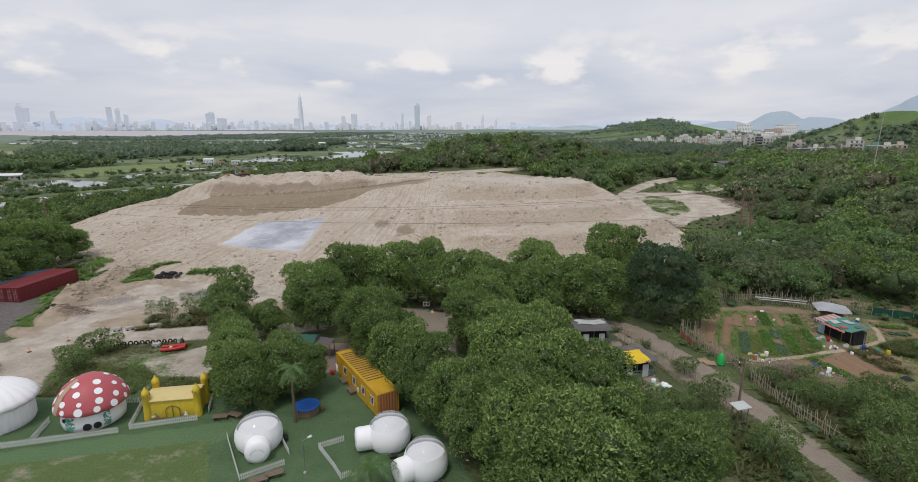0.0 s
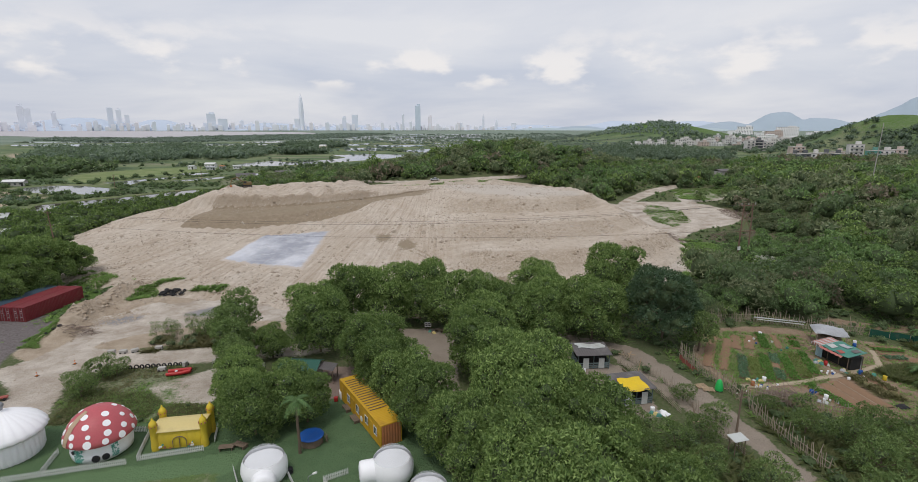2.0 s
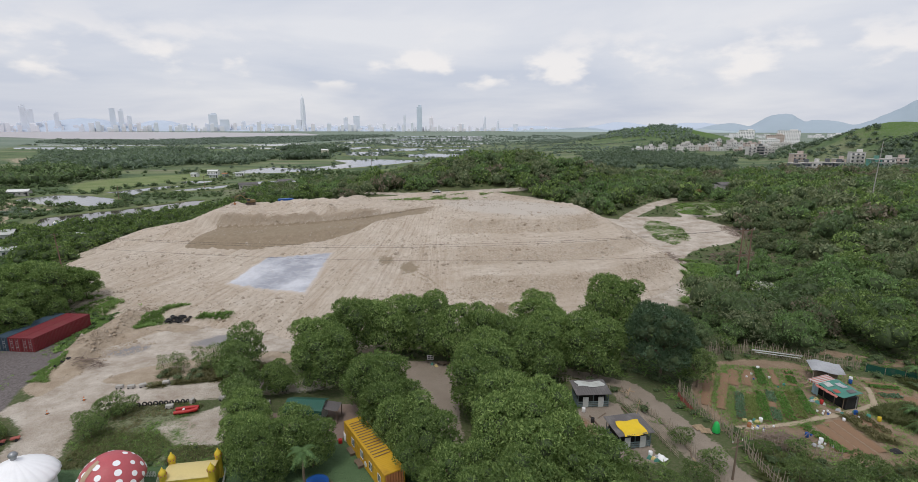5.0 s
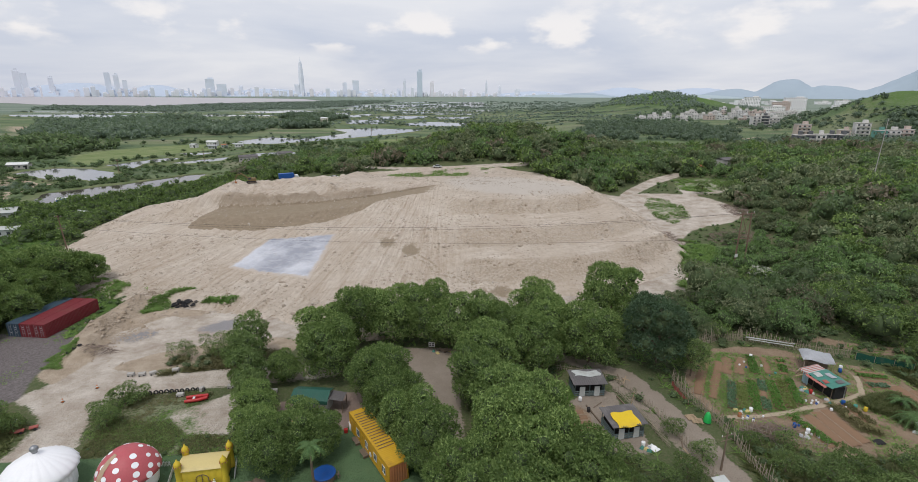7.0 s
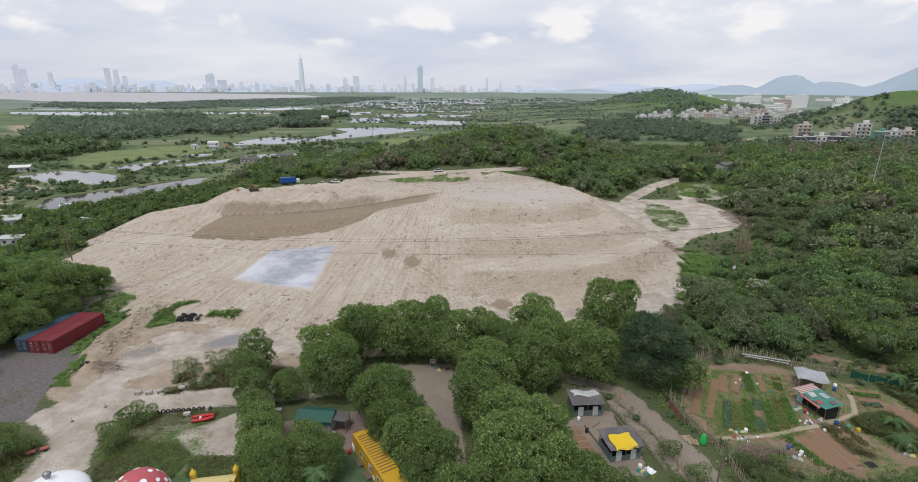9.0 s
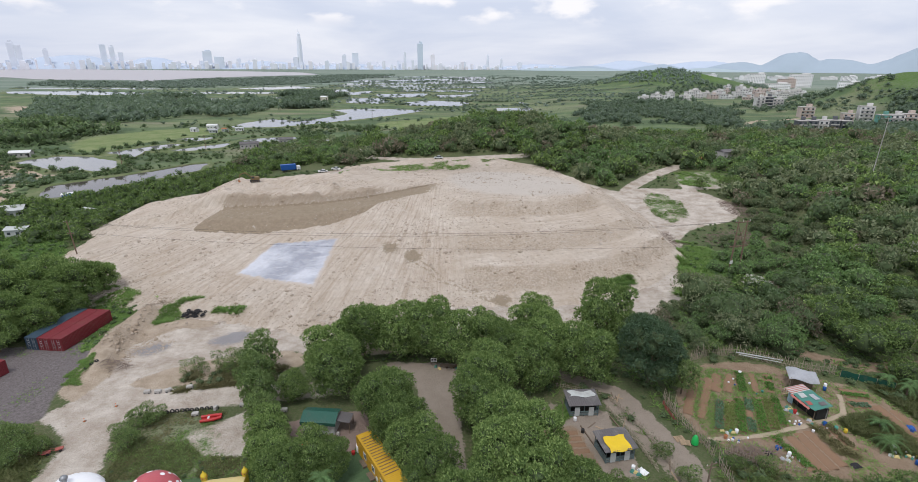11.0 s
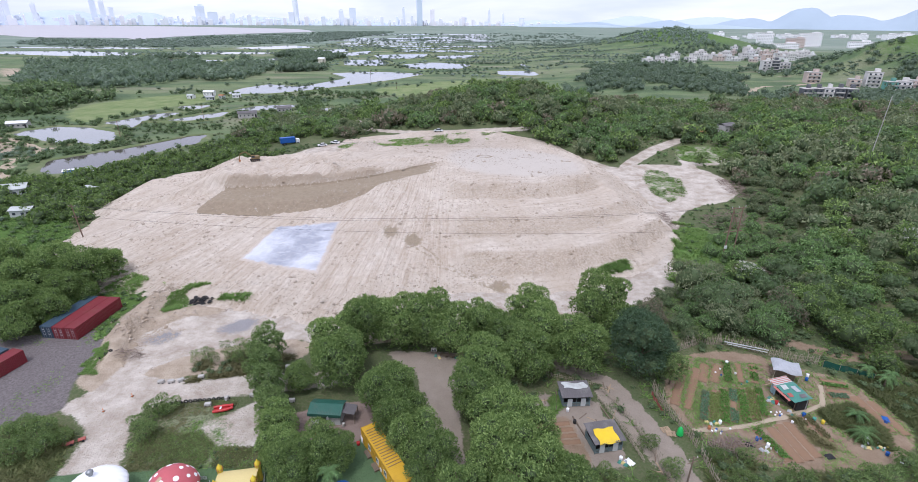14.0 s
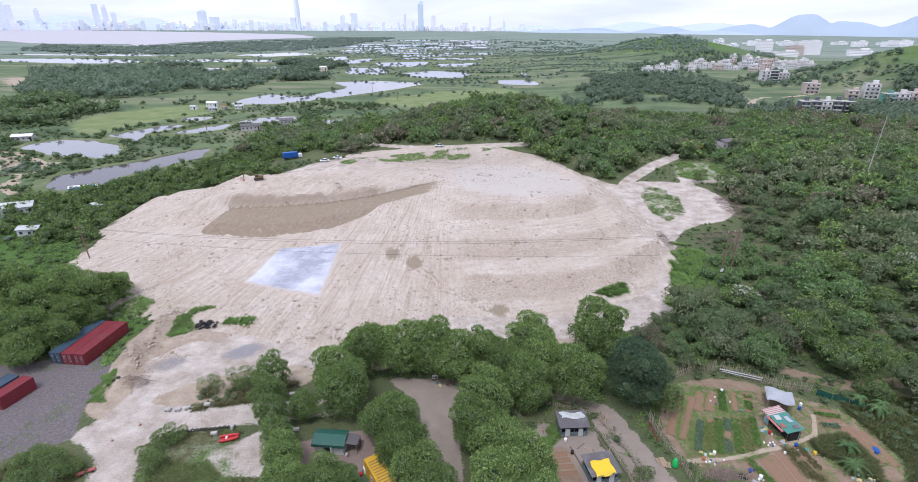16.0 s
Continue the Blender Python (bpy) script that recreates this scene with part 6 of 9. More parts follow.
def palm(x, y, h, reach, fronds, label):
    rng = np.random.default_rng(int(h * 100))
    t = thing("palm", pose(x, y, gz(x, y)), label, "palm tree")
    tr = Shape()
    for i in range(8):
        tr.rod((0.03 * math.sin(i), 0, h * i / 8 - 0.1), (0.03 * math.sin(i + 1), 0, h * (i + 1) / 8), 0.17 - 0.006 * i, 0.15 - 0.006 * i, 10)
    part("trunk", tr, M_BARK, t)
    for k in range(fronds):
        a, lift = 2.4 * k, rng.uniform(0.2, 1.1)
        pts = []
        for i in range(11):
            s = i / 10
            pts.append(Vector((math.cos(a) * reach * s, math.sin(a) * reach * s, h + reach * (lift * s - 1.1 * s * s))))
        fr = Shape()
        for p, q in zip(pts, pts[1:]):
            fr.rod(p, q, 0.025, 0.02, 4)
            side = (q - p).cross(Vector((0, 0, 1))).normalized()
            for sg in (-1, 1):
                for m in (0, 0.5):
                    root = p.lerp(q, m)
                    tip_p = root + side * sg * 0.55 * (1.1 - root.xy.length / reach * 0.6) + (q - p).normalized() * 0.25 - Vector((0, 0, 0.18))
                    w = (q - p).normalized() * 0.05
                    fr.add([root - w, root + w, tip_p], [(0, 1, 2)])
        part("frond", fr, M_LEAF_PALM, t)


palm(-7.3, 36.6, 2.2, 2.4, 15, "bushy palm with arching feathered fronds")
palm(-16.7, 46.6, 6.0, 1.6, 11, "slim palm with a tall bare trunk")
palm(60.6, 59.2, 1.2, 2.6, 13, "low feathery palm in the vegetable garden")
palm(62.6, 63.4, 1.0, 1.9, 12, "low feathery palm in the vegetable garden")
for x, y in ((71.6, 73.9), (72.9, 71.2), (74.5, 72.4)):
    palm(x, y, 2.0, 1.6, 9, "young banana-like palm at the garden edge")


def corrugated(sh, a, b, z0, z1, pitch=0.28, deep=0.04):
    """A ribbed sheet between two plan points, facing its right side."""
    a, b = Vector((*a, 0)), Vector((*b, 0))
    length = (b - a).length
    u, n = (b - a) / length, None
    n = Vector((u.y, -u.x, 0))
    k = max(2, int(length / pitch))
    prof = []
    for i in range(k):
        for f, o in ((0, 0), (0.3, 0), (0.5, 1), (0.8, 1)):
            prof.append(a + u * length * (i + f) / k + n * o * deep)
    prof.append(b)
    verts = [(p.x, p.y, z0) for p in prof] + [(p.x, p.y, z1) for p in prof]
    m = len(prof)
    sh.add(verts, [(i, i + 1, m + i + 1, m + i) for i in range(m - 1)])
    return sh


def container(x, y, turn, paint, label, length=12.19, doors=True, name="shipping_container", group="shipping containers"):
    """A steel box container: its near left corner at x, y, running along its own y axis."""
    t = thing(name, pose(x, y, gz(x, y), 0, 0, turn), label, "shipping container", group)
    w, h = 2.44, 2.59
    for p, q in (((0, 0.1), (0, length - 0.1)), ((w, length - 0.1), (w, 0.1)), ((0.1, length), (w - 0.1, length))):
        part("side_panel", corrugated(Shape(), q, p, 0.15, h - 0.1), paint, t)
    roof = Shape()
    roof.sheet(lambda u, v: (0.05 + (w - 0.1) * u, 0.05 + (length - 0.1) * v, h - 0.03 + (0.02 if int(v * 80) % 2 else 0)), 2, 80, None, 0.06)
    part("roof", roof, paint, t)
    fr = Shape()
    for xx in (0.06, w - 0.06):
        for yy in (0.06, length - 0.06):
            fr.box((xx, yy, h / 2), (0.16, 0.16, h))
        for zz in (0.09, h - 0.06):
            fr.box((xx, length / 2, zz), (0.12, length, 0.16))
    for yy in (0.06, length - 0.06):
        for zz in (0.09, h - 0.06):
            fr.box((w / 2, yy, zz), (w, 0.12, 0.16))
    part("frame", fr, paint, t)
    part("floor", Shape().box((w / 2, length / 2, 0.2), (w - 0.2, length - 0.2, 0.08)), M_TIMBER, t)
    if doors:
        for k in (0, 1):
            dr = part("door", Shape().box((0.14 + 0.54 + 1.08 * k, 0.02, 1.3), (1.04, 0.06, 2.25)), paint, t)
            for xx in (0.3, 0.78):
                part("lock_bar", Shape().rod((0.14 + xx + 1.08 * k, -0.04, 0.2), (0.14 + xx + 1.08 * k, -0.04, 2.4), 0.03, None, 6), M_GALV, dr, "pale steel lock bar")
                part("handle", Shape().box((0.24 + xx + 1.08 * k, -0.05, 1.1), (0.28, 0.03, 0.05)), M_GALV, dr)
            for zz in (0.6, 1.3, 1.7):
                part("marking", Shape().box((0.14 + 0.54 + 1.08 * k, -0.015, zz + 0.2), (0.34, 0.01, 0.07), None, 0.001), M_WHITE_PAINT, dr, "illegible white marking")
    return t


container(-77.6, 83.0, -6, M_RED_STEEL, "red forty-foot shipping container on a gravel yard")
container(-80.1, 83.2, -6, M_RED_STEEL, "faded red shipping container beside its red twin")
container(-82.7, 83.5, -6, M_BLUE_STEEL, "dark blue-grey shipping container under the trees")
container(-83.6, 70.6, -14, M_RED_STEEL, "short red shipping container by the yard edge", 6.06)
container(-86.6, 71.0, -14, M_BLUE_STEEL, "dark blue short shipping container by the yard edge", 6.06)


def office_container():
    """The long yellow cabin with doors and windows along the turf."""
    t = container(-8.4, 47.4, math.degrees(math.atan2(6.6, 10.2)), M_YELLOW_STEEL, "long yellow container cabin with windows and ribbed rusty end", doors=False, name="container_cabin", group="cabins")
    part("end_panel", corrugated(Shape(), (0.1, -0.01), (2.34, -0.01), 0.15, 2.5, 0.3, 0.05), M_RUST, t, "rusty ribbed orange end wall")
    for k, yy in enumerate((1.2, 3.6, 6.2, 9.0)):
        wd = part("window", Shape().box((-0.06, yy, 1.5), (0.06, 0.75, 0.9)), M_PANE, t, "dark window")
        fr = Shape()
        for dy, dz, sy, sz in ((0, 0.47, 0.85, 0.06), (0, -0.47, 0.85, 0.06), (0.4, 0, 0.06, 1.0), (-0.4, 0, 0.06, 1.0), (0, 0, 0.05, 0.9)):
            fr.box((-0.09, yy + dy, 1.5 + dz), (0.05, sy, sz))
        part("window_frame", fr, M_WHITE_PAINT, wd, "white frame")
    for yy in (2.4, 7.6, 10.9):
        dr = part("door", Shape().box((-0.05, yy, 1.1), (0.06, 0.85, 1.95)), M_YELLOW_STEEL, t)
        part("door_handle", Shape().rod((-0.1, yy + 0.3, 1.05), (-0.1, yy + 0.42, 1.05), 0.02), M_GALV, dr)
    for i in range(15):
        part("roof_batten", Shape().box((1.3, 3.4 + 0.55 * i, 2.63), (2.0, 0.09, 0.07)), M_TIMBER, t, "dark batten on the roof")
    part("wheel_cover", Shape().rod((-0.1, 5.0, 0.95), (-0.16, 5.0, 0.95), 0.33, None, 18), M_WHITE_PAINT, t, "round white sign")
    return t


office_container()


def bench(x, y, turn, label="low dark timber bench on the turf"):
    t = thing("bench", pose(x, y, gz(x, y), 0, 0, turn), label, "bench", "benches")
    for i in range(4):
        part("slat", Shape().box((0, -0.3 + 0.2 * i, 0.4), (1.5, 0.17, 0.04)), M_TIMBER, t)
    for sx in (-0.6, 0.6):
        part("leg", Shape().box((sx, 0, 0.19), (0.08, 0.7, 0.38)), M_TIMBER, t)


bench(-13.6, 54.9, -57, "low pale bench beside the cabin")
bench(-12.2, 52.6, -57, "low pale bench beside the cabin")
bench(-15.9, 38.4, 25)
bench(-17.0, 37.6, 25)
bench(-24.6, 47.2, 10)
bench(-23.3, 47.6, -20, "low weathered bench beneath the tree")


def barrel(x, y, paint, label, r=0.28, h=0.85, name="barrel", group="barrels"):
    t = thing(name, pose(x, y, gz(x, y)), label, name, group)
    part("drum", Shape().lathe([(0.01, 0), (r, 0.02), (r * 1.04, h * 0.33), (r, h * 0.5), (r * 1.04, h * 0.68), (r, h), (r * 0.9, h), (r * 0.88, h - 0.08), (0.01, h - 0.09)], 16), paint, t, "", True)
    part("rim", Shape().lathe([(r * 0.92, h), (r * 1.06, h), (r * 1.06, h + 0.03), (r * 0.92, h + 0.03)], 16), paint, t)
    return t


barrel(-14.6, 57.6, M_WHITE_PVC, "white barrel beside the cabin steps", 0.5, 1.1)
barrel(-15.4, 56.9, M_RED, "red bucket beside the cabin steps", 0.25, 0.5, "bucket", "buckets")


def green_shed():
    t = thing("shed", pose(-23.6, 61.2, gz(-23, 62), 0, 0, -4), "white corrugated shed with a green ribbed roof", "shed")
    w, d, h = 4.7, 2.7, 2.2
    for a, b in (((0, 0), (1.5, 0)), ((2.5, 0), (w, 0)), ((w, 0), (w, d)), ((w, d), (0, d)), ((0, d), (0, 0))):
        part("wall", corrugated(Shape(), a, b, 0, h, 0.2, 0.03), M_SHEET, t)
    part("roof", Shape().sheet(lambda u, v: (-0.3 + (w + 0.6) * u, -0.4 + (d + 0.8) * v, h - 0.05 + 0.75 * (1 - abs(2 * v - 1)) ** 0.8 + 0.02 * (int(u * 44) % 2)), 44, 10, None, 0.04), M_GREEN_ROOF, t, "green ribbed gable roof")
    part("fascia", Shape().box((w / 2, -0.42, h - 0.2), (w + 0.6, 0.04, 0.55)), M_GREEN_ROOF, t, "deep green edge board")
    dr = part("door", Shape().box((2.9, -0.35, 1.0), (0.06, 0.9, 2.0), Matrix.Rotation(0, 4, "Z")), M_WHITE_PAINT, t, "open white door")
    part("door_handle", Shape().rod((2.94, -0.7, 1.0), (2.99, -0.7, 1.0), 0.03), M_GALV, dr)
    # solid near-black box stands for the shaded room behind the doorway
    part("shade_box", Shape().box((2.0, 1.2, 1.0), (0.98, 2.0, 1.96)), M_DARK, t, "near-black box for the shade behind the doorway")
    lean = Shape().sheet(lambda u, v: (w + 0.2 + 2.0 * u, 0.3 + 2.2 * v, 2.2 - 0.25 * u + 0.03 * (int(v * 26) % 2)), 6, 26, None, 0.03)
    part("lean_to_roof", lean, M_GREY_ROOF, t, "rusted grey lean-to roof")
    for yy in (0.4, 2.4):
        part("post", Shape().rod((w + 2.1, yy, 0), (w + 2.1, yy, 1.95), 0.06), M_TIMBER, t)
    barrel(-18.4, 60.6, M_CONCRETE, "pale pot by the shed wall", 0.22, 0.6, "pot", "pots")
    return t


green_shed()


def toy(x, y, paint, label):
    t = thing("toy_car", pose(x, y, gz(x, y), 0, 0, 40), label, "toy")
    part("body", Shape().box((0, 0, 0.35), (1.2, 0.6, 0.35), None, 0.12), paint, t)
    part("seat", Shape().box((-0.2, 0, 0.6), (0.4, 0.45, 0.3), None, 0.08), paint, t)
    for sx in (-0.4, 0.4):
        for sy in (-0.3, 0.3):
            part("wheel", Shape().rod((sx, sy - 0.05, 0.18), (sx, sy + 0.05, 0.18), 0.18, None, 12), M_BLACK, t)


toy(-22.4, 58.6, M_ORANGE, "small orange ride-on toy before the shed")
toy(-23.6, 58.2, M_STRIPE, "small red ride-on toy before the shed")


def dinghy(x, y):
    t = thing("inflatable_boat", pose(x, y, gz(x, y) + 0.05, 0, 0, 15), "red inflatable boat lying on rough grass", "boat")
    for k in range(2):
        sgn = 1 if k else -1
        part("tube", Shape().sheet(lambda u, v: (-1.5 + 3.0 * u + 0.18 * math.cos(6.283 * v) * 0, sgn * (0.52 - 0.3 * max(0, u - 0.6) ** 1 * 2) + 0.24 * math.cos(6.283 * v), 0.28 + 0.24 * math.sin(6.283 * v) + 0.25 * max(0, u - 0.6)), 16, 12), M_RED, t, "", True)
    part("floor", Shape().box((-0.1, 0, 0.1), (2.6, 0.9, 0.08)), M_RED, t)
    part("seat", Shape().box((-0.4, 0, 0.36), (0.3, 1.0, 0.1)), M_WHITE_PAINT, t, "white thwart")


dinghy(-38.5, 63.9)
TYRE = Shape().lathe([(0.2, -0.09), (0.3, -0.11), (0.34, -0.05), (0.34, 0.05), (0.3, 0.11), (0.2, 0.09), (0.18, 0), (0.2, -0.09)], 18).mesh("tyre", M_BLACK, True)


def tyre(x, y, z, tilt, turn, label, group):
    ob = new("tyre", TYRE)
    ob.matrix_world = pose(x, y, z, tilt, 0, turn)
    return tagged(ob, label, "tyre", group)


rq = random.Random(8)
for i in range(46):
    a, r = rq.uniform(0, 6.28), rq.uniform(0, 1) ** 0.6
    x, y = -57.9 + 2.6 * r * math.cos(a), 97.2 + 1.4 * r * math.sin(a)
    tyre(x, y, gz(x, y) + 0.12 + 0.75 * (1 - r) * rq.random(), rq.uniform(-35, 35), rq.uniform(0, 180), "old black tyre dumped in a weedy heap", "dumped tyres")
for i in range(13):
    x, y = -47.5 + 0.72 * i, 65.0 + 0.12 * i + rq.uniform(-0.1, 0.1)
    tyre(x, y, gz(x, y) + 0.22, 82, rq.uniform(-15, 15), "black tyre half sunk along the plot edge", "tyre edging")
for x, y in ((-65.6, 76.8), (-66.3, 76.2), (-64.9, 77.2)):
    tyre(x, y, gz(x, y) + 0.12, 0, 0, "black tyre lying beside the track", "tyres by the track")


def block(x, y, turn, s=(1.3, 0.7, 0.75), label="white-painted concrete block beside the track"):
    t = thing("concrete_block", pose(x, y, gz(x, y), 0, 0, turn), label, "block", "concrete blocks")
    part("body", Shape().box((0, 0, s[2] / 2), s, None, 0.05), M_CONCRETE, t)
    for sx in (-0.3, 0.3):
        # near-black patch drawn for the shade in the slot
        part("lifting_slot", Shape().box((sx, -s[1] / 2 - 0.002, 0.12), (0.22, 0.02, 0.2)), M_DARK, t)


for x, y, a in ((-52.1, 70.3, 10), (-50.4, 70.4, 15), (-45.8, 71.7, 12), (-41.4, 64.8, 10), (-38.9, 66.2, 80), (-35.0, 67.2, 10), (-31.5, 74.9, 12), (-28.1, 66.0, 5), (-26.8, 69.8, 10), (-48.9, 70.8, 40)):
    block(x, y, a, (1.0, 0.6, 0.55) if a < 60 else (0.7, 0.5, 0.7))


def cone(x, y):
    t = thing("traffic_cone", pose(x, y, gz(x, y)), "small orange and white traffic cone on the track", "traffic cone", "cones")
    part("body", Shape().lathe([(0.16, 0.03), (0.04, 0.6), (0.01, 0.6)], 12), M_ORANGE, t, "", True)
    part("base", Shape().box((0, 0, 0.02), (0.4, 0.4, 0.04)), M_BLACK, t)
    part("band", Shape().lathe([(0.125, 0.25), (0.09, 0.4)], 12), M_WHITE_PAINT, t, "white band", True)


for x, y in ((-57.5, 63.2), (-60.3, 58.6), (-55.0, 66.8)):
    cone(x, y)


def handcart(x, y):
    t = thing("handcart", pose(x, y, gz(x, y), 0, 0, 30) @ Matrix.Diagonal((0.75, 0.75, 0.75, 1)), "small dull red metal handcart beside the bush", "cart")
    part("tray", Shape().box((0, 0, 0.5), (1.3, 0.8, 0.3), None, 0.05), M_NET_RED, t)
    for sy in (-0.45, 0.45):
        part("wheel", Shape().rod((0.2, sy - 0.04, 0.25), (0.2, sy + 0.04, 0.25), 0.25, None, 14), M_BLACK, t)
    for sy in (-0.3, 0.3):
        part("handle", Shape().rod((-0.6, sy, 0.5), (-1.3, sy, 0.8), 0.03), M_NET_RED, t)


handcart(-56.6, 57.0)
handcart(-57.8, 56.2)


def sign_board(x, y, turn, label="white notice board with dark panels under the trees"):
    t = thing("notice_board", pose(x, y, gz(x, y), 0, 0, turn), label, "sign")
    part("board", Shape().box((0, 0, 1.0), (1.1, 0.06, 0.8)), M_WHITE_PAINT, t)
    for sx in (-0.45, 0.45):
        part("post", Shape().box((sx, 0.05, 0.6), (0.07, 0.07, 1.2)), M_TIMBER, t)
    for sx in (-0.25, 0.25):
        for zz in (0.85, 1.15):
            part("panel", Shape().box((sx, -0.035, zz), (0.36, 0.01, 0.2), None, 0.001), M_DARK, t, "illegible dark panel")


sign_board(-5.4, 79.4, 0)
for i in range(5):
    bench(-3.5 + 1.1 * i, 78.6 + 0.2 * rq.random(), rq.uniform(-40, 40), "old timber seat among clutter under the trees")


# ---- huts and the vegetable garden ----
def hut(x, y, turn, w, d, h, label, roof, cover=None, cover_label=""):
    t = thing("hut", pose(x, y, gz(x, y), 0, 0, turn), label, "hut", "huts")
    for xx in (0, w / 2, w):
        for yy in (0, d):
            part("post", Shape().box((xx, yy, h / 2), (0.1, 0.1, h)), M_BOARD, t)
    for z in (0.25, 0.55, 0.85, 1.15):
        for a, b in (((0, 0), (w, 0)), ((0, 0), (0, d)), ((w, 0), (w, d)), ((0, d), (w, d))):
            if z > 0.9 and a == (0, 0) and b == (w, 0):
                continue
            c = ((a[0] + b[0]) / 2, (a[1] + b[1]) / 2, z)
            part("board", Shape().box(c, (max(abs(b[0] - a[0]), 0.04) + 0.05, max(abs(b[1] - a[1]), 0.04) + 0.05, 0.17)), M_BOARD, t)
    # near-black box where the hut's inside is only in shade
    part("room_shade", Shape().box((w / 2, d * 0.6, h * 0.45), (w - 0.3, d * 0.7, h * 0.85)), M_DARK, t, "near-black box for the shade inside the hut")
    for xx in (w * 0.25, w * 0.75):
        part("door", Shape().box((xx, -0.06, h * 0.42), (0.8, 0.05, h * 0.75)), M_SHEET, t, "pale sheet door")
    part("roof", Shape().sheet(lambda u, v: (-0.35 + (w + 0.7) * u, -0.4 + (d + 0.8) * v, h + 0.1 + 0.3 * v + 0.03 * (int(u * 30) % 2)), 30, 10, None, 0.05), roof, t)
    if cover:
        part("cover", Shape().sheet(lambda u, v: (w * (0.1 + 0.74 * u) + 0.1 * math.sin(v * 7), -0.5 + (d * 0.8) * v + 0.1 * math.sin(u * 9), h + 0.2 + 0.3 * v + 0.06 * math.sin(u * 12) * math.sin(v * 9) - 0.5 * max(0, 0.16 - v) * 4 * 0.4), 18, 14, None, 0.02), cover, t, cover_label, True)
    return t


hut(16.4, 65.4, 4, 4.4, 3.0, 2.1, "blue-green board hut with a patched felt roof", M_GREY_ROOF)
hut(19.3, 55.6, 12, 4.2, 3.3, 2.1, "open board hut covered by a yellow tarpaulin", M_GREY_ROOF, M_TARP_YELLOW, "bright yellow tarpaulin")
patch = Shape().sheet(lambda u, v: (16.6 + 3.9 * u + 0.25 * math.sin(v * 5), 67.1 + 1.3 * v + 0.2 * math.sin(u * 8), gz(17, 66) + 2.46 + 0.1 * v), 12, 5, None, 0.02)
whole("roof_sheet", patch, M_SHEET, "loose pale sheet laid over the hut roof", "roof sheet")


def garden_shed():
    t = thing("garden_shed", pose(52.5, 69.6, gz(54, 66), 0, 0, -80) @ Matrix.Diagonal((0.86, 0.8, 0.95, 1)), "garden shed of patched sheets with a green tarpaulin roof", "shed")
    w, d, h = 5.8, 3.0, 2.1
    for xx in (0, 2.1, 4.2, w):
        for yy in (0, d):
            part("post", Shape().rod((xx, yy, 0), (xx, yy, h), 0.06), M_TIMBER, t)
    part("back_wall", corrugated(Shape(), (w, d), (0, d), 0, h, 0.2, 0.03), M_SHEET, t)
    # shaded inside of the shed painted as one near-black box
    part("shade_box", Shape().box((w / 2, d * 0.6, 1.0), (w - 0.3, d * 0.7, 1.9)), M_DARK, t, "near-black box for the shade inside the shed")
    part("roof", Shape().sheet(lambda u, v: (1.1 + (w - 0.8) * u, -0.5 + (d + 0.9) * v, h + 0.15 + 0.5 * v + 0.05 * math.sin(u * 14)), 18, 10, None, 0.03), M_TARP_GREEN, t, "green tarpaulin roof", True)
    part("side_roof", Shape().sheet(lambda u, v: (-0.9 + 2.2 * u, -0.4 + (d + 0.9) * v, h + 0.05 + 0.45 * v), 8, 8, None, 0.03), M_SHEET, t, "pale red-edged roof sheet")
    for i in range(5):
        part("roof_stripe", Shape().sheet(lambda u, v: (-0.8 + 0.44 * i + 0.2 * u, -0.42 + (d + 0.9) * v, h + 0.075 + 0.45 * v), 2, 8, None, 0.02), M_STRIPE, t, "faded red roof stripe")
    for i in range(9):
        part("stripe", Shape().box((-0.8 + 0.26 * i, -0.46, h - 0.1), (0.13, 0.02, 0.32)), M_STRIPE if i % 2 else M_WHITE_PAINT, t)
    part("awning", Shape().sheet(lambda u, v: (1.0 + 4.2 * u, -0.55 - 0.35 * v, h + 0.08 - 0.2 * v + 0.04 * math.sin(u * 30)), 20, 4, None, 0.02), M_STRIPE, t, "orange-red awning", True)
    for x0, y0, w0, d0, mat in ((1.4, 0.2, 1.2, 1.1, M_SHEET), (2.2, 1.9, 1.7, 0.9, M_TARP_GREY), (3.6, -0.2, 1.0, 0.8, M_NET_RED), (4.5, 1.7, 0.9, 1.2, M_GREY_ROOF)):
        part("patch", Shape().sheet(lambda u, v: (x0 + w0 * u + 0.12 * v, y0 + d0 * v - 0.1 * u, h + 0.24 + 0.5 * (y0 + d0 * v + 0.5) / (d + 0.9) + 0.05 * math.sin((x0 + w0 * u - 1.1) / (w - 0.8) * 14)), 8, 5, None, 0.02), mat, t, "patch laid over the roof", True)
    part("curtain", Shape().sheet(lambda u, v: (0.1 + 1.3 * u, -0.35 + 0.1 * math.sin(u * 12), 0.3 + 1.8 * v), 10, 4), plain("pale blue sheet", (0.30, 0.42, 0.46), 0.6), t, "pale blue hanging sheet", True)


garden_shed()


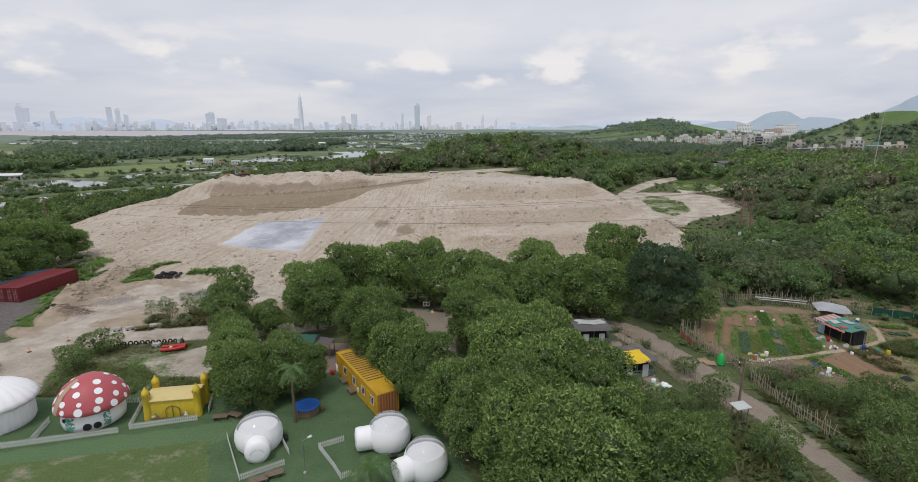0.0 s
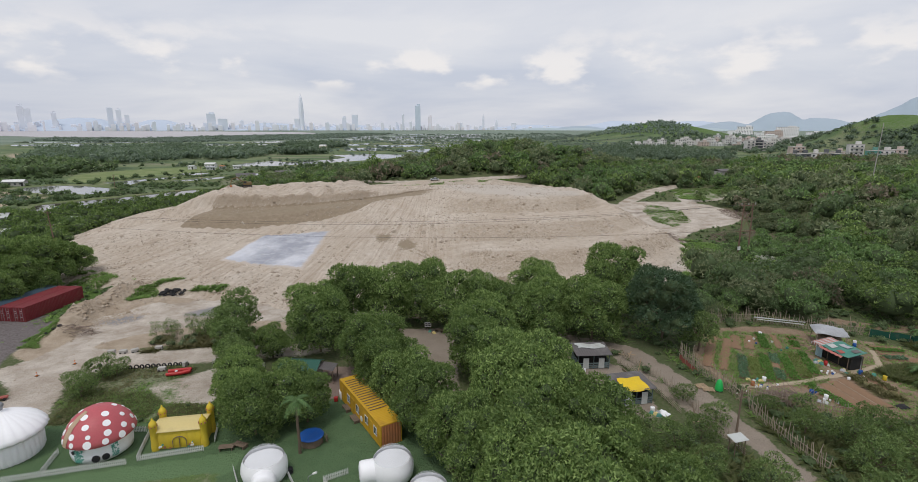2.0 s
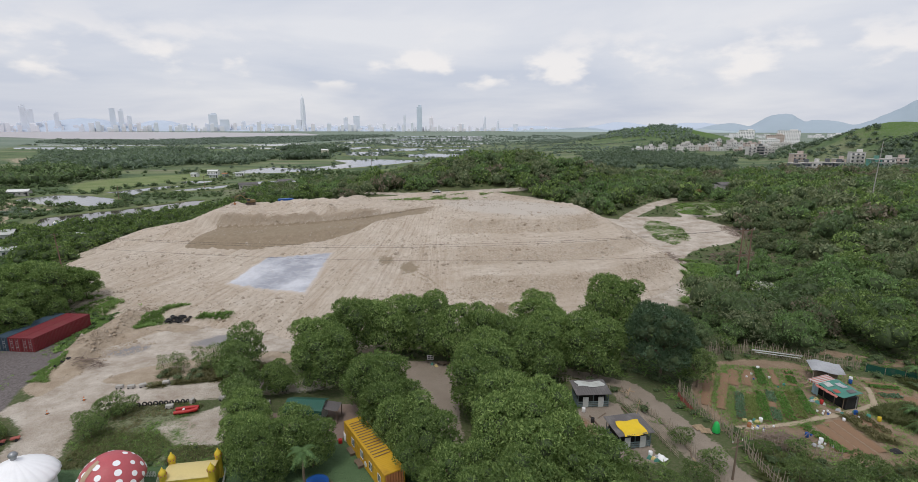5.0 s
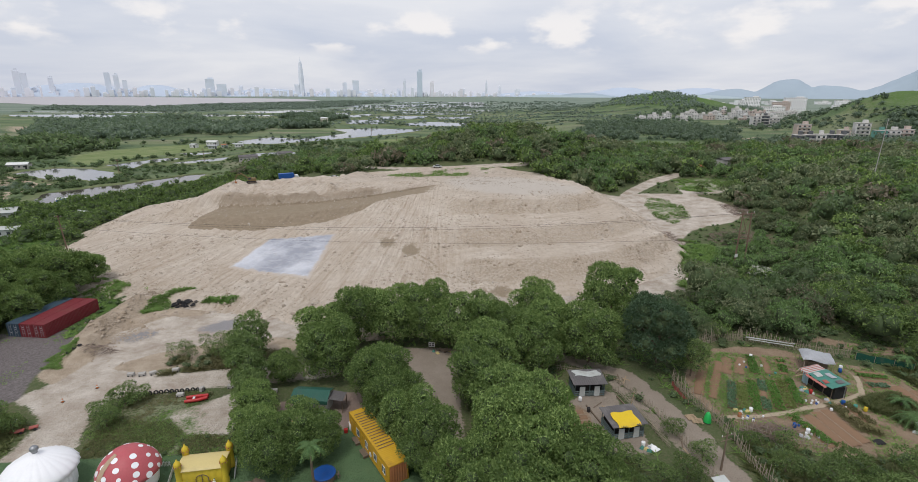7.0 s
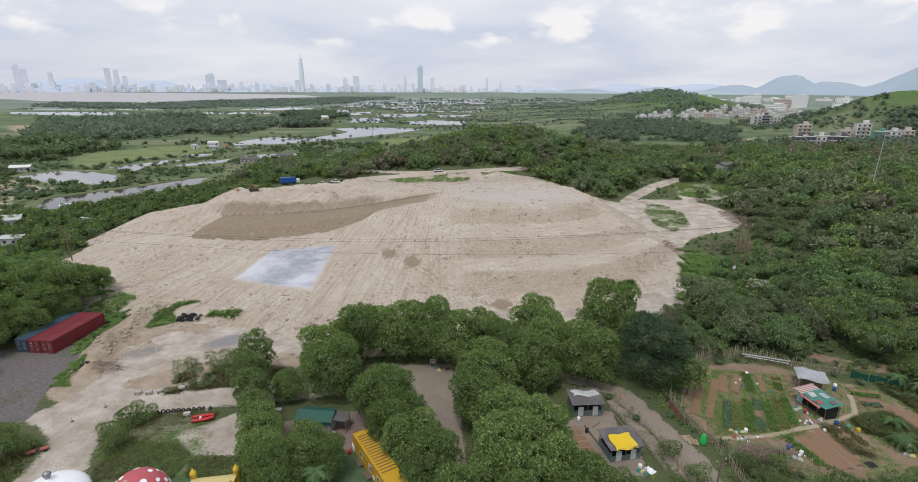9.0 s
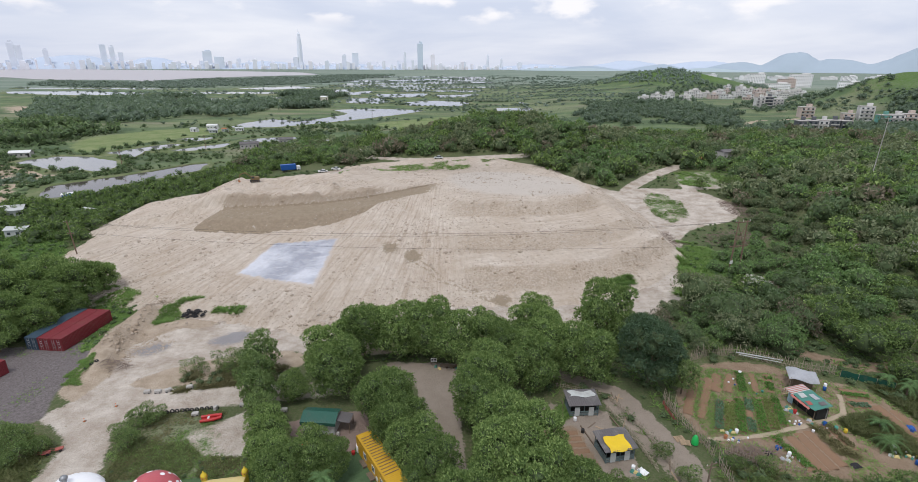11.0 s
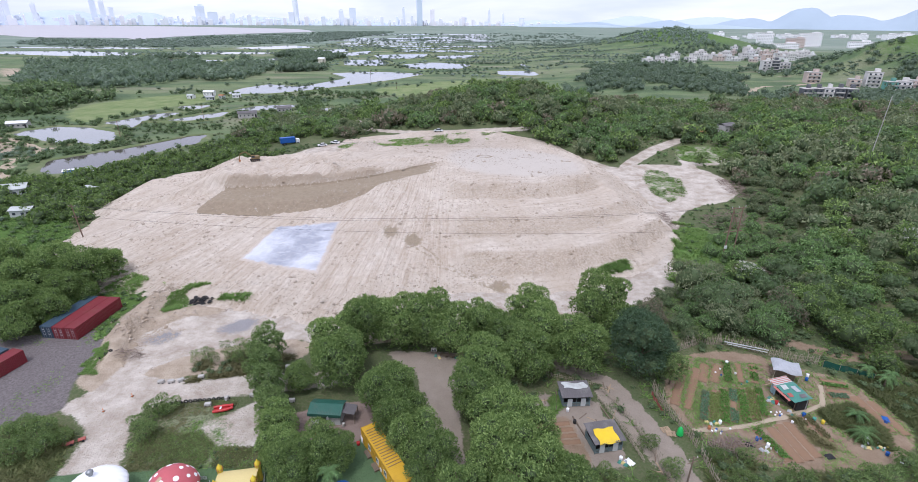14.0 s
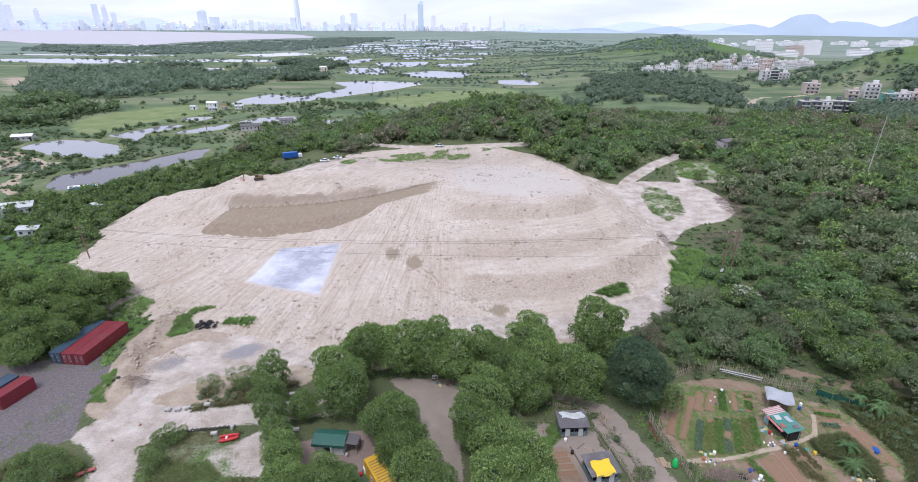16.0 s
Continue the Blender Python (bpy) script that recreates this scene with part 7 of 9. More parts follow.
def canopy():
    t = thing("tarpaulin_canopy", pose(56.8, 73.4, gz(56, 73), 0, 0, -22), "grey tarpaulin canopy on crooked poles", "canopy")
    part("sheet", Shape().sheet(lambda u, v: ((u - 0.5) * 4.4, (v - 0.5) * 3.8 + 0.3 * math.sin(u * 7), 2.3 + 0.75 * (math.sin(u * 3.1) * math.sin(v * 3.1)) ** 0.6 + 0.05 * math.sin(u * 17) * math.sin(v * 13)), 22, 18, None, 0.02), M_TARP_GREY, t, "weathered grey tarpaulin", True)
    for sx in (-1.9, 0, 1.9):
        for sy in (-1.6, 1.6):
            part("pole", Shape().rod((sx, sy, 0), (sx + 0.05, sy, 2.45), 0.05), M_BAMBOO, t)
    part("store", Shape().box((0.2, 0.4, 0.8), (2.8, 2.0, 1.5), None, 0.1), M_TIMBER, t, "dark stored timber beneath")


canopy()
STICKS = [Shape().rod((0, 0, -0.2), (0.06 * math.sin(k * 2.1), 0.06 * math.cos(k), h), 0.045, 0.028, 5).mesh("stick", M_BAMBOO) for k, h in enumerate((1.3, 1.55, 1.8, 1.45, 2.1))]


def stick_fence(line, label, step=0.3, tall=1.0, group="stick fences", rails=(0.5, 1.1)):
    rs = random.Random(int(line[0][0] * 10))
    x0, y0 = line[0]
    t = thing("stick_fence", pose(x0, y0, gz(x0, y0)), label, "fence", group)
    for (ax, ay), (bx, by) in zip(line, line[1:]):
        length = math.hypot(bx - ax, by - ay)
        for i in range(int(length / step)):
            f = i * step / length
            x, y = ax + (bx - ax) * f, ay + (by - ay) * f
            p = part("stick", rs.choice(STICKS), None, t)
            p.location = (x - x0 + rs.uniform(-0.06, 0.06), y - y0 + rs.uniform(-0.06, 0.06), gz(x, y) - gz(x0, y0))
            p.rotation_euler = (rs.uniform(-0.14, 0.14), rs.uniform(-0.14, 0.14), rs.uniform(0, 6))
            p.scale = (1.1, 1.1, tall * rs.uniform(0.8, 1.2))
        for z in rails:
            part("rail", Shape().rod((ax - x0, ay - y0, gz(ax, ay) - gz(x0, y0) + z * tall), (bx - x0, by - y0, gz(bx, by) - gz(x0, y0) + z * tall), 0.03, 0.025, 5), M_BAMBOO, t)


FENCE = "fence of upright dry bamboo sticks"
stick_fence([(41.5, 81.2), (46, 83.4), (51.3, 83.4), (56.4, 80.4), (61, 78.2), (65.5, 77.2)], FENCE + " behind the vegetable beds", 0.2, 1.2)
stick_fence([(32.4, 69.8), (32.8, 66.5), (33.0, 63.8), (34.2, 60.4), (34.6, 56.6)], FENCE + " beside the lane", 0.22, 1.15)
stick_fence([(34.8, 56.0), (34.6, 52.0), (35.0, 48.0), (36.0, 43.0)], FENCE + " further along the lane", 0.26, 1.1)
stick_fence([(36.8, 58.0), (41.0, 55.2), (46.0, 54.0)], FENCE + " along the garden's near side", 0.3, 0.8)
stick_fence([(23.8, 69.3), (25.4, 66.0), (26.8, 61.5), (27.8, 57.0), (28.6, 51.0), (29.2, 46.0)], "low lattice fence of bamboo rails beside the lane", 0.45, 0.75, rails=(0.3, 0.6, 0.9, 1.2))
stick_fence([(22.6, 67.5), (24.0, 63.0), (25.2, 58.0), (26.0, 54.0)], "second low lattice fence of bamboo rails", 0.8, 0.7, rails=(0.3, 0.6, 0.9, 1.2))
stick_fence([(8.5, 75.6), (14, 73.6), (20.5, 71.6), (23.5, 70.5)], "low stick fence under the trees", 0.35, 0.6)
for k in range(7):
    line = [(24.4 + 0.28 * k * 0.9, 62.5 - 0.1 * k), (25.6 + 0.28 * k * 0.9, 57.0 - 0.1 * k)]
    s = Shape().rod((*line[0], gz(*line[0]) + 0.5 + 0.02 * k), (*line[1], gz(*line[1]) + 0.5 + 0.02 * k), 0.035, 0.03, 6)
    whole("bamboo_pole", s, M_BAMBOO, "long bamboo pole laid along the rack", "pole", "bamboo poles")


whole("pipe", Shape().rod((50.8, 83.0, gz(50.8, 83) + 1.0), (57.6, 79.9, gz(57.6, 79.9) + 1.1), 0.11, 0.11, 8).rod((51.2, 82.6, gz(51, 83) + 0.75), (57.2, 79.6, gz(57, 80) + 0.85), 0.08, 0.08, 8), M_SHEET, "pale pipes laid along the stick fence", "pipe")


def netting(a, b, h, material, label):
    t = thing("netting", pose(a[0], a[1], gz(*a)), label, "netting")
    dx, dy = b[0] - a[0], b[1] - a[1]
    part("net", Shape().sheet(lambda u, v: (dx * u + 0.08 * math.sin(u * 21), dy * u, h * v + 0.06 * math.sin(u * 17)), 24, 4), material, t)
    for i in range(4):
        part("stake", Shape().rod((dx * i / 3, dy * i / 3, -0.1), (dx * i / 3, dy * i / 3, h + 0.15), 0.03), M_BAMBOO, t)


netting((31.9, 68.6), (32.2, 63.4), 0.8, M_NET_RED, "faded red netting along the stick fence")
netting((65.8, 76.6), (72.5, 73.0), 1.3, M_NET_GREEN, "green shade netting on stakes at the garden end")


def pallet(x, y, turn, label="pale timber pallet leaning by the lane"):
    t = thing("pallet", pose(x, y, gz(x, y), 0, 0, turn), label, "pallet", "pallets")
    for i in range(6):
        part("slat", Shape().box((0, -0.5 + 0.2 * i, 0.18), (1.4, 0.13, 0.03)), M_PALLET, t)
    for sx in (-0.6, 0, 0.6):
        part("bearer", Shape().box((sx, 0, 0.08), (0.1, 1.1, 0.15)), M_PALLET, t)


pallet(31.4, 60.5, 10)
pallet(31.9, 59.7, -10)


def bin_cover(x, y):
    t = thing("covered_bin", pose(x, y, gz(x, y)), "tall bin wrapped in bright green plastic by the lane", "bin")
    part("cover", Shape().lathe([(0.5, 0), (0.52, 0.4), (0.42, 0.9), (0.28, 1.35), (0.1, 1.55), (0.01, 1.57)], 14, wobble=0.12), M_GREENBIN, t, "", True)
    part("base", Shape().rod((0, 0, -0.02), (0, 0, 0.1), 0.54, None, 14), M_BLACK, t)


bin_cover(33.2, 59.6)


def bed(x0, y0, x1, y1, plant, name_label, rows=1, width=1.0, size=0.3, gap=0.38, seed=0):
    """A raised strip of earth with plants along it."""
    t = thing("vegetable_bed", pose(x0, y0, gz(x0, y0)), name_label, "garden bed", "vegetable beds")
    length = math.hypot(x1 - x0, y1 - y0)
    ux, uy = (x1 - x0) / length, (y1 - y0) / length
    rs = np.random.default_rng(seed + 100)
    part("soil", Shape().sheet(lambda u, v: (ux * length * u - uy * width * (v - 0.5), uy * length * u + ux * width * (v - 0.5), gz(x0 + ux * length * u, y0 + uy * length * u) - gz(x0, y0) + 0.16 * math.sin(math.pi * v) ** 0.6 + 0.03 * math.sin(u * 40 + v * 9) - 0.02), max(6, int(length * 2)), 6, None, 0.05), M_BEDSOIL, t, "", True)
    if plant is None:
        return
    n = int(length / gap)
    cs, ns = [], []
    for i in range(n):
        for r in range(rows):
            s = (i + rs.uniform(0.1, 0.9)) * gap
            o = width * ((r + 0.5) / rows - 0.5) * 0.8 + rs.normal(0, 0.05)
            big = size * rs.uniform(0.6, 1.35)
            if rs.random() < 0.08 or noise.noise(Vector((x0 + s * 0.5, seed * 3.1, 7))) < -0.36:
                continue
            for _ in range(16):
                d = rs.normal(0, 1, 3)
                d /= np.linalg.norm(d)
                d[2] = abs(d[2])
                cs.append((ux * s - uy * o + d[0] * big * 0.6, uy * s + ux * o + d[1] * big * 0.6, 0.18 + d[2] * big * 0.8))
                ns.append(d)
    v, f = leaves(rs, np.array(cs), np.array(ns), size * 0.8, 0.6)
    tagged(part("foliage", fast_mesh("foliage", v, f, plant), None, t), kind="stuff")


M_BEDSOIL = plain("turned garden soil", (0.25, 0.155, 0.095), 0.95, grain=2, amount=0.45)
M_CROP = leafy("crop leaves", (0.09, 0.22, 0.05), (0.22, 0.38, 0.10), (0.17, 0.30, 0.07), 0.45)
M_CROP_BLUE = leafy("blue-green crop leaves", (0.10, 0.19, 0.11), (0.22, 0.32, 0.22), (0.15, 0.26, 0.13), 0.45)
M_CROP_PALE = leafy("pale crop leaves", (0.20, 0.28, 0.08), (0.36, 0.40, 0.16), (0.26, 0.30, 0.10), 0.45)
GREENS, CABBAGE, YELLOWISH, TURNED = "bed of leafy green vegetables", "bed of blue-green cabbages", "bed of pale yellow-green greens", "bare bed of turned brown soil"
for k, (x0, y0, x1, y1, crop, lab, wide) in enumerate((
        (34.9, 66.2, 40.9, 77.0, None, TURNED, 1.7), (36.6, 65.2, 42.6, 75.8, None, TURNED, 1.5),
        (38.1, 62.6, 41.5, 69.6, M_CROP_BLUE, CABBAGE, 1.4), (39.7, 62.4, 43.2, 69.8, M_CROP_PALE, YELLOWISH, 1.5), (41.3, 62.0, 44.8, 70.2, M_CROP, GREENS, 1.5), (42.9, 62.2, 46.3, 70.2, M_CROP_BLUE, CABBAGE, 1.3),
        (44.8, 62.3, 47.8, 70.4, M_CROP, GREENS, 1.6), (46.6, 62.8, 49.4, 70.4, M_CROP_PALE, YELLOWISH, 1.5), (48.3, 63.6, 50.8, 70.4, M_CROP, GREENS, 1.3),
        (41.9, 72.0, 44.6, 77.0, None, TURNED, 1.9), (43.9, 71.9, 46.7, 76.8, None, TURNED, 1.8), (46.5, 71.9, 48.7, 77.8, M_CROP, GREENS, 1.6), (48.7, 71.9, 50.7, 77.2, None, TURNED, 1.3), (51.0, 71.7, 53.2, 76.9, M_CROP, GREENS, 1.5),
        (45.4, 60.9, 47.0, 54.6, M_CROP, GREENS, 1.5), (47.9, 61.2, 48.5, 54.4, None, TURNED, 1.6), (49.5, 61.9, 50.1, 54.8, None, TURNED, 1.6), (51.1, 62.4, 51.8, 55.4, None, TURNED, 1.5),
        (53.4, 63.3, 53.9, 57.6, M_REED, "bed of dry upright stalks", 1.3), (54.9, 63.7, 55.5, 58.4, M_REED, "bed of dry upright stalks", 1.3),
        (63.0, 72.9, 66.9, 71.9, None, TURNED, 0.9), (62.6, 71.6, 66.7, 70.7, M_CROP, GREENS, 0.9), (62.4, 70.2, 66.0, 69.6, None, TURNED, 0.9), (61.6, 68.7, 65.0, 68.4, M_CROP_BLUE, CABBAGE, 1.4),
        (66.0, 68.6, 66.4, 60.6, None, TURNED, 1.8), (67.9, 67.4, 68.2, 60.0, None, TURNED, 1.6))):
    bed(x0, y0, x1, y1, crop, lab, 4 if crop else 1, wide, 0.3, 0.30, k)


def trodden(line, wide, material, label, name="path"):
    """A worn strip of bare earth that follows the ground."""
    p = [Vector(q) for q in rounded_line(line)]
    sh = Shape()
    n = len(p) - 1

    def at(u, v):
        k = min(int(u * n), n - 1)
        c, d = p[k].lerp(p[k + 1], u * n - k), (p[min(k + 1, n)] - p[max(k - 1, 0)]).normalized()
        o = wide * (v - 0.5) * (1 + 0.5 * noise.noise(Vector((c.x * 0.4, c.y * 0.4, v * 2))))
        x, y = c.x - d.y * o, c.y + d.x * o
        return x, y, gz(x, y) + 0.03 + 0.06 * math.sin(math.pi * v) ** 0.5

    whole(name, sh.sheet(at, n * 4, 6), material, label, "path", kind="structure", smooth=True)


def rounded_line(line):
    q = np.array(line, float)
    for _ in range(2):
        a, b = q[:-1], q[1:]
        q = np.concatenate([q[:1], np.stack([0.75 * a + 0.25 * b, 0.25 * a + 0.75 * b], 1).reshape(-1, 2), q[-1:]])
    return q


M_TROD = plain("trodden pale earth", (0.40, 0.325, 0.235), 0.95, grain=1.5, amount=0.35, dirt=(0.25, 0.20, 0.13), dirty=0.5)
trodden([(35.5, 60.6), (41.6, 60.9), (48.1, 62.6), (52.7, 64.0), (58.5, 65.9), (60.2, 67.5), (62.0, 71.4)], 0.8, M_TROD, "narrow trodden footpath between the vegetable beds")
trodden([(59.2, 66.4), (60.6, 64.4), (63.0, 63.2), (65.0, 60.0)], 0.6, M_TROD, "narrow trodden footpath between the vegetable beds")
trodden([(-246, 264), (-216, 248), (-199, 235), (-192, 225), (-196, 218), (-192, 204), (-184, 194), (-170, 186), (-152, 183)], 3.4, M_TROD, "pale dirt track winding round the ponds", "dirt_track")
trodden([(-260, 231), (-240, 222), (-214, 216), (-196, 218)], 3.0, M_TROD, "pale dirt track winding round the ponds", "dirt_track")
trodden([(244, 372), (281, 391), (310, 425), (332, 440), (372, 433), (420, 440)], 5.0, M_CONCRETE, "pale concrete village road", "village_road")
trodden([(228, 404), (240, 440), (262, 470), (300, 478), (332, 500)], 5.0, M_TROD, "pale dirt road across the valley clearing", "dirt_track")
for k in range(4):
    bed(11.6, 61.2 - 1.25 * k, 16.8 + 0.3 * k, 61.8 - 1.25 * k, None, "bare raised bed beside the hut yard", width=1.0, seed=60 + k)
for x0, y0, x1, y1 in ((17.6, 63.2, 19.2, 57.0), (16.0, 69.0, 15.2, 64.6), (22.6, 65.5, 24.0, 60.5)):
    sh = Shape()
    a = math.atan2(y1 - y0, x1 - x0)
    sh.box((0, 0, 0.1), (math.hypot(x1 - x0, y1 - y0), 0.16, 0.24))
    whole("timber_edge", sh, M_TIMBER, "weathered timber edging of the plot", "edging", "timber edging", m=pose((x0 + x1) / 2, (y0 + y1) / 2, gz(x0, y0), 0, 0, math.degrees(a)))

rb = random.Random(12)
for x, y, mat, nm in ((51.8, 66.6, M_RED, "red"), (38.2, 60.8, M_RUST, "rusty brown"), (17.6, 61.8, M_BLACK, "black"), (66.8, 62.6, M_BLUE, "blue"), (60.4, 72.6, M_BLUE, "blue"), (61.2, 73.6, M_WHITE_PVC, "white"), (62.0, 56.0, M_BLUE, "blue"), (44.4, 58.6, M_BLUE, "blue"),
                      (48.6, 77.2, M_WHITE_PVC, "white"), (40.4, 62.0, M_WHITE_PVC, "white"), (45.4, 57.4, M_WHITE_PVC, "white"), (54.6, 63.8, M_BLUE, "blue"), (55.6, 62.8, M_GREEN_PAINT, "green"), (56.6, 62.2, M_YELLOW_PVC, "yellow"), (22.8, 54.6, M_WHITE_PVC, "white"), (17.0, 64.4, M_WHITE_PVC, "white")):
    barrel(x, y, mat, nm + " plastic drum standing in the garden", 0.24, 0.6)
for i in range(40):
    k = i % 6
    cx, cy, sx, sy = ((47.5, 74.0, 3.0, 4.0), (51.0, 64.2, 1.0, 1.6), (40.0, 60.6, 1.6, 1.2), (62.0, 57.5, 2.4, 1.2), (45.4, 57.6, 1.4, 1.0), (53.8, 63.0, 1.8, 0.7))[k]
    x, y, r = cx + rb.gauss(0, 0.5) * sx, cy + rb.gauss(0, 0.5) * sy, rb.uniform(0.09, 0.19)
    mat, nm = ((M_WHITE_PVC, "white"), (M_YELLOW_PVC, "yellow"), (M_WHITE_PAINT, "white"), (M_GREEN_PAINT, "green"), (M_BLUE, "blue"))[rb.choice((0, 0, 0, 1, 2, 2, 3, 4))]
    barrel(x, y, mat, nm + " plastic pot on the garden soil", r, r * 1.7, "bucket", "buckets")
for x, y, mat, nm in ((42.8, 57.6, M_BLACK, "black"), (53.4, 55.6, M_BLACK, "black"), (67.4, 63.4, M_BLUE, "blue"), (63.6, 55.0, M_WHITE_PVC, "white"), (61.4, 59.2, M_WHITE_PVC, "white"), (24.0, 54.2, M_WHITE_PVC, "white")):
    z = gz(x, y)
    s = Shape().sheet(lambda u, v: ((u - 0.5) * 1.3, (v - 0.5) * 1.0, 0.06 + 0.35 * math.sin(math.pi * u) * math.sin(math.pi * v) + 0.05 * math.sin(u * 14 + v * 9)), 10, 8, None, 0.05)
    whole("plastic_sheet", s, mat, nm + " plastic sheet heaped on the garden soil", "plastic sheet", "plastic sheets", smooth=True, m=pose(x, y, z, 0, 0, rb.uniform(0, 180)))


def sack(x, y, mat, label):
    """A slumped bag on the ground."""
    sh = Shape().sheet(lambda u, v: ((u - 0.5) * 0.7, (v - 0.5) * 0.5, 0.34 * (math.sin(math.pi * u) * math.sin(math.pi * v)) ** 0.45 + 0.03 * math.sin(u * 15 + v * 8)), 8, 6, None, 0.04)
    whole("sack", sh, mat, label, "sack", "sacks", smooth=True, m=pose(x, y, gz(x, y), 0, 0, rb.uniform(0, 180)))


def plank(x, y, length, label):
    whole("plank", Shape().box((0, 0, 0.06), (length, 0.18, 0.05), None, 0.01), M_PALLET if rb.random() < 0.5 else M_TIMBER, label, "plank", "loose planks", m=pose(x, y, gz(x, y), 0, rb.uniform(-3, 3), rb.uniform(0, 180)))


for cx, cy, sx, sy, n in ((51.6, 66.8, 0.7, 1.8, 8), (54.0, 64.6, 1.3, 0.5, 4), (39.6, 61.6, 1.2, 1.0, 4), (23.2, 54.0, 0.9, 0.5, 4), (60.0, 57.6, 1.6, 0.8, 4), (45.0, 56.6, 1.2, 0.8, 3), (-3.0, 78.8, 2.4, 0.5, 4)):
    for _ in range(n):
        mat, nm = rb.choice(((M_SHEET, "pale grey"), (M_TARP_GREY, "grey"), (M_CREAM_PVC, "yellowish"), (M_TARP_GREEN, "green")))
        sack(cx + rb.gauss(0, 0.6) * sx, cy + rb.gauss(0, 0.6) * sy, mat, nm + " plastic sack lying on the bare soil")
for cx, cy, sx, sy, n in ((53.4, 72.6, 1.6, 1.6, 8), (61.0, 60.4, 2.0, 1.2, 6), (24.4, 70.2, 1.2, 1.2, 5), (14.0, 67.6, 1.6, 1.0, 4), (20.0, 62.6, 1.4, 1.6, 4), (36.2, 60.2, 1.4, 1.0, 5), (27.6, 53.4, 0.9, 2.0, 5)):
    for _ in range(n):
        plank(cx + rb.gauss(0, 0.6) * sx, cy + rb.gauss(0, 0.6) * sy, rb.uniform(0.9, 2.6), "loose weathered plank lying in the garden")


def pole_shrine(x, y):
    t = thing("pole_box", pose(x, y, gz(x, y), 0, 0, 20), "brown pole with a small pale sheet roof beside the lane", "pole")
    part("pole", Shape().rod((0, 0, -0.2), (0.05, 0, 5.2), 0.13, 0.09, 9), M_TIMBER, t)
    for z in (4.2, 4.8):
        part("crossarm", Shape().box((0.05, 0, z), (1.7, 0.1, 0.1)), M_TIMBER, t)
    for sx in (-0.7, 0, 0.7):
        part("insulator", Shape().rod((sx, 0, 4.85), (sx, 0, 5.05), 0.04), M_WHITE_PAINT, t)


pole_shrine(30.6, 50.4)


def little_roof(x, y):
    t = thing("shelter", pose(x, y, gz(x, y), 0, 0, 15), "small shelter with a pale flat sheet roof", "shelter")
    for sx in (-0.6, 0.6):
        for sy in (-0.4, 0.4):
            part("post", Shape().rod((sx, sy, 0), (sx, sy, 2.0), 0.05), M_TIMBER, t)
    part("roof", Shape().sheet(lambda u, v: ((u - 0.5) * 1.7, (v - 0.5) * 1.2, 2.0 + 0.15 * v), 8, 4, None, 0.04), M_SHEET, t, "pale sheet roof")


little_roof(28.4, 46.4)


def prop_tree(x, y):
    t = thing("stake", pose(x, y, gz(x, y)), "leaning pale poles tied as a plant support", "stake")
    part("pole", Shape().rod((0, 0, 0), (0.8, 0.6, 4.2), 0.05, 0.04), M_PALLET, t)
    part("pole", Shape().rod((-0.2, -0.6, 0), (0.5, 0.4, 3.0), 0.04, 0.03), M_PALLET, t)


prop_tree(22.3, 59.6)


def lamp(x, y):
    t = thing("garden_lamp", pose(x, y, gz(x, y)), "slim grey lamp post with a curved arm on the turf", "lamp")
    part("post", Shape().rod((0, 0, 0), (0, 0, 3.2), 0.045, 0.035, 8), M_GALV, t)
    part("arm", Shape().rod((0, 0, 3.2), (0.5, 0.1, 3.5), 0.03, 0.03, 7), M_GALV, t)
    part("shade", Shape().rod((0.4, 0.08, 3.44), (0.75, 0.15, 3.56), 0.09, 0.12, 10), M_WHITE_PAINT, t, "white lamp head")
    part("base", Shape().box((0, 0, 0.1), (0.25, 0.25, 0.2)), M_CONCRETE, t)


lamp(-13.4, 38.8)

# ---- on and around the tip ----
# Pale rectangle added on the slope in place of a blurred area.
SLAB = [(-50.9, 128.6), (-34.4, 130.6), (-34.8, 107.4), (-54.9, 113.3)]


def pale_patch():
    s = Shape()

    def at(u, v):
        a, b = Vector(SLAB[0]).lerp(Vector(SLAB[1]), u), Vector(SLAB[3]).lerp(Vector(SLAB[2]), u)
        p = a.lerp(b, v)
        wob = 0.35 * (noise.noise(Vector((p.x * 0.4, p.y * 0.4, 3))))
        return p.x + wob, p.y + wob, 0

    n = 64
    u, v = np.meshgrid(np.linspace(-0.04, 1.04, n + 1), np.linspace(-0.04, 1.04, n + 1), indexing="ij")
    pts = np.array([at(a, b) for a, b in zip(u.ravel(), v.ravel())])
    border = np.minimum.reduce([u, 1 - u, v, 1 - v]).ravel()
    lift = 0.10 * sstep(-0.04, 0.0, border) + 0.05
    z = surface(pts[:, 0], pts[:, 1]) + lift - 0.12 * (border < -0.03)
    me = fast_mesh("pale_rectangle", np.stack([pts[:, 0], pts[:, 1], z], -1), grid_faces(n + 1, n + 1), M_PALE_PATCH, True)
    give(me, "m_edge", 1 - sstep(-0.03, 0.06, border))
    whole("pale_rectangle", me, M_PALE_PATCH, "large pale grey-white rectangle added for a blurred area on the slope", "ground sheet")


pale_patch()


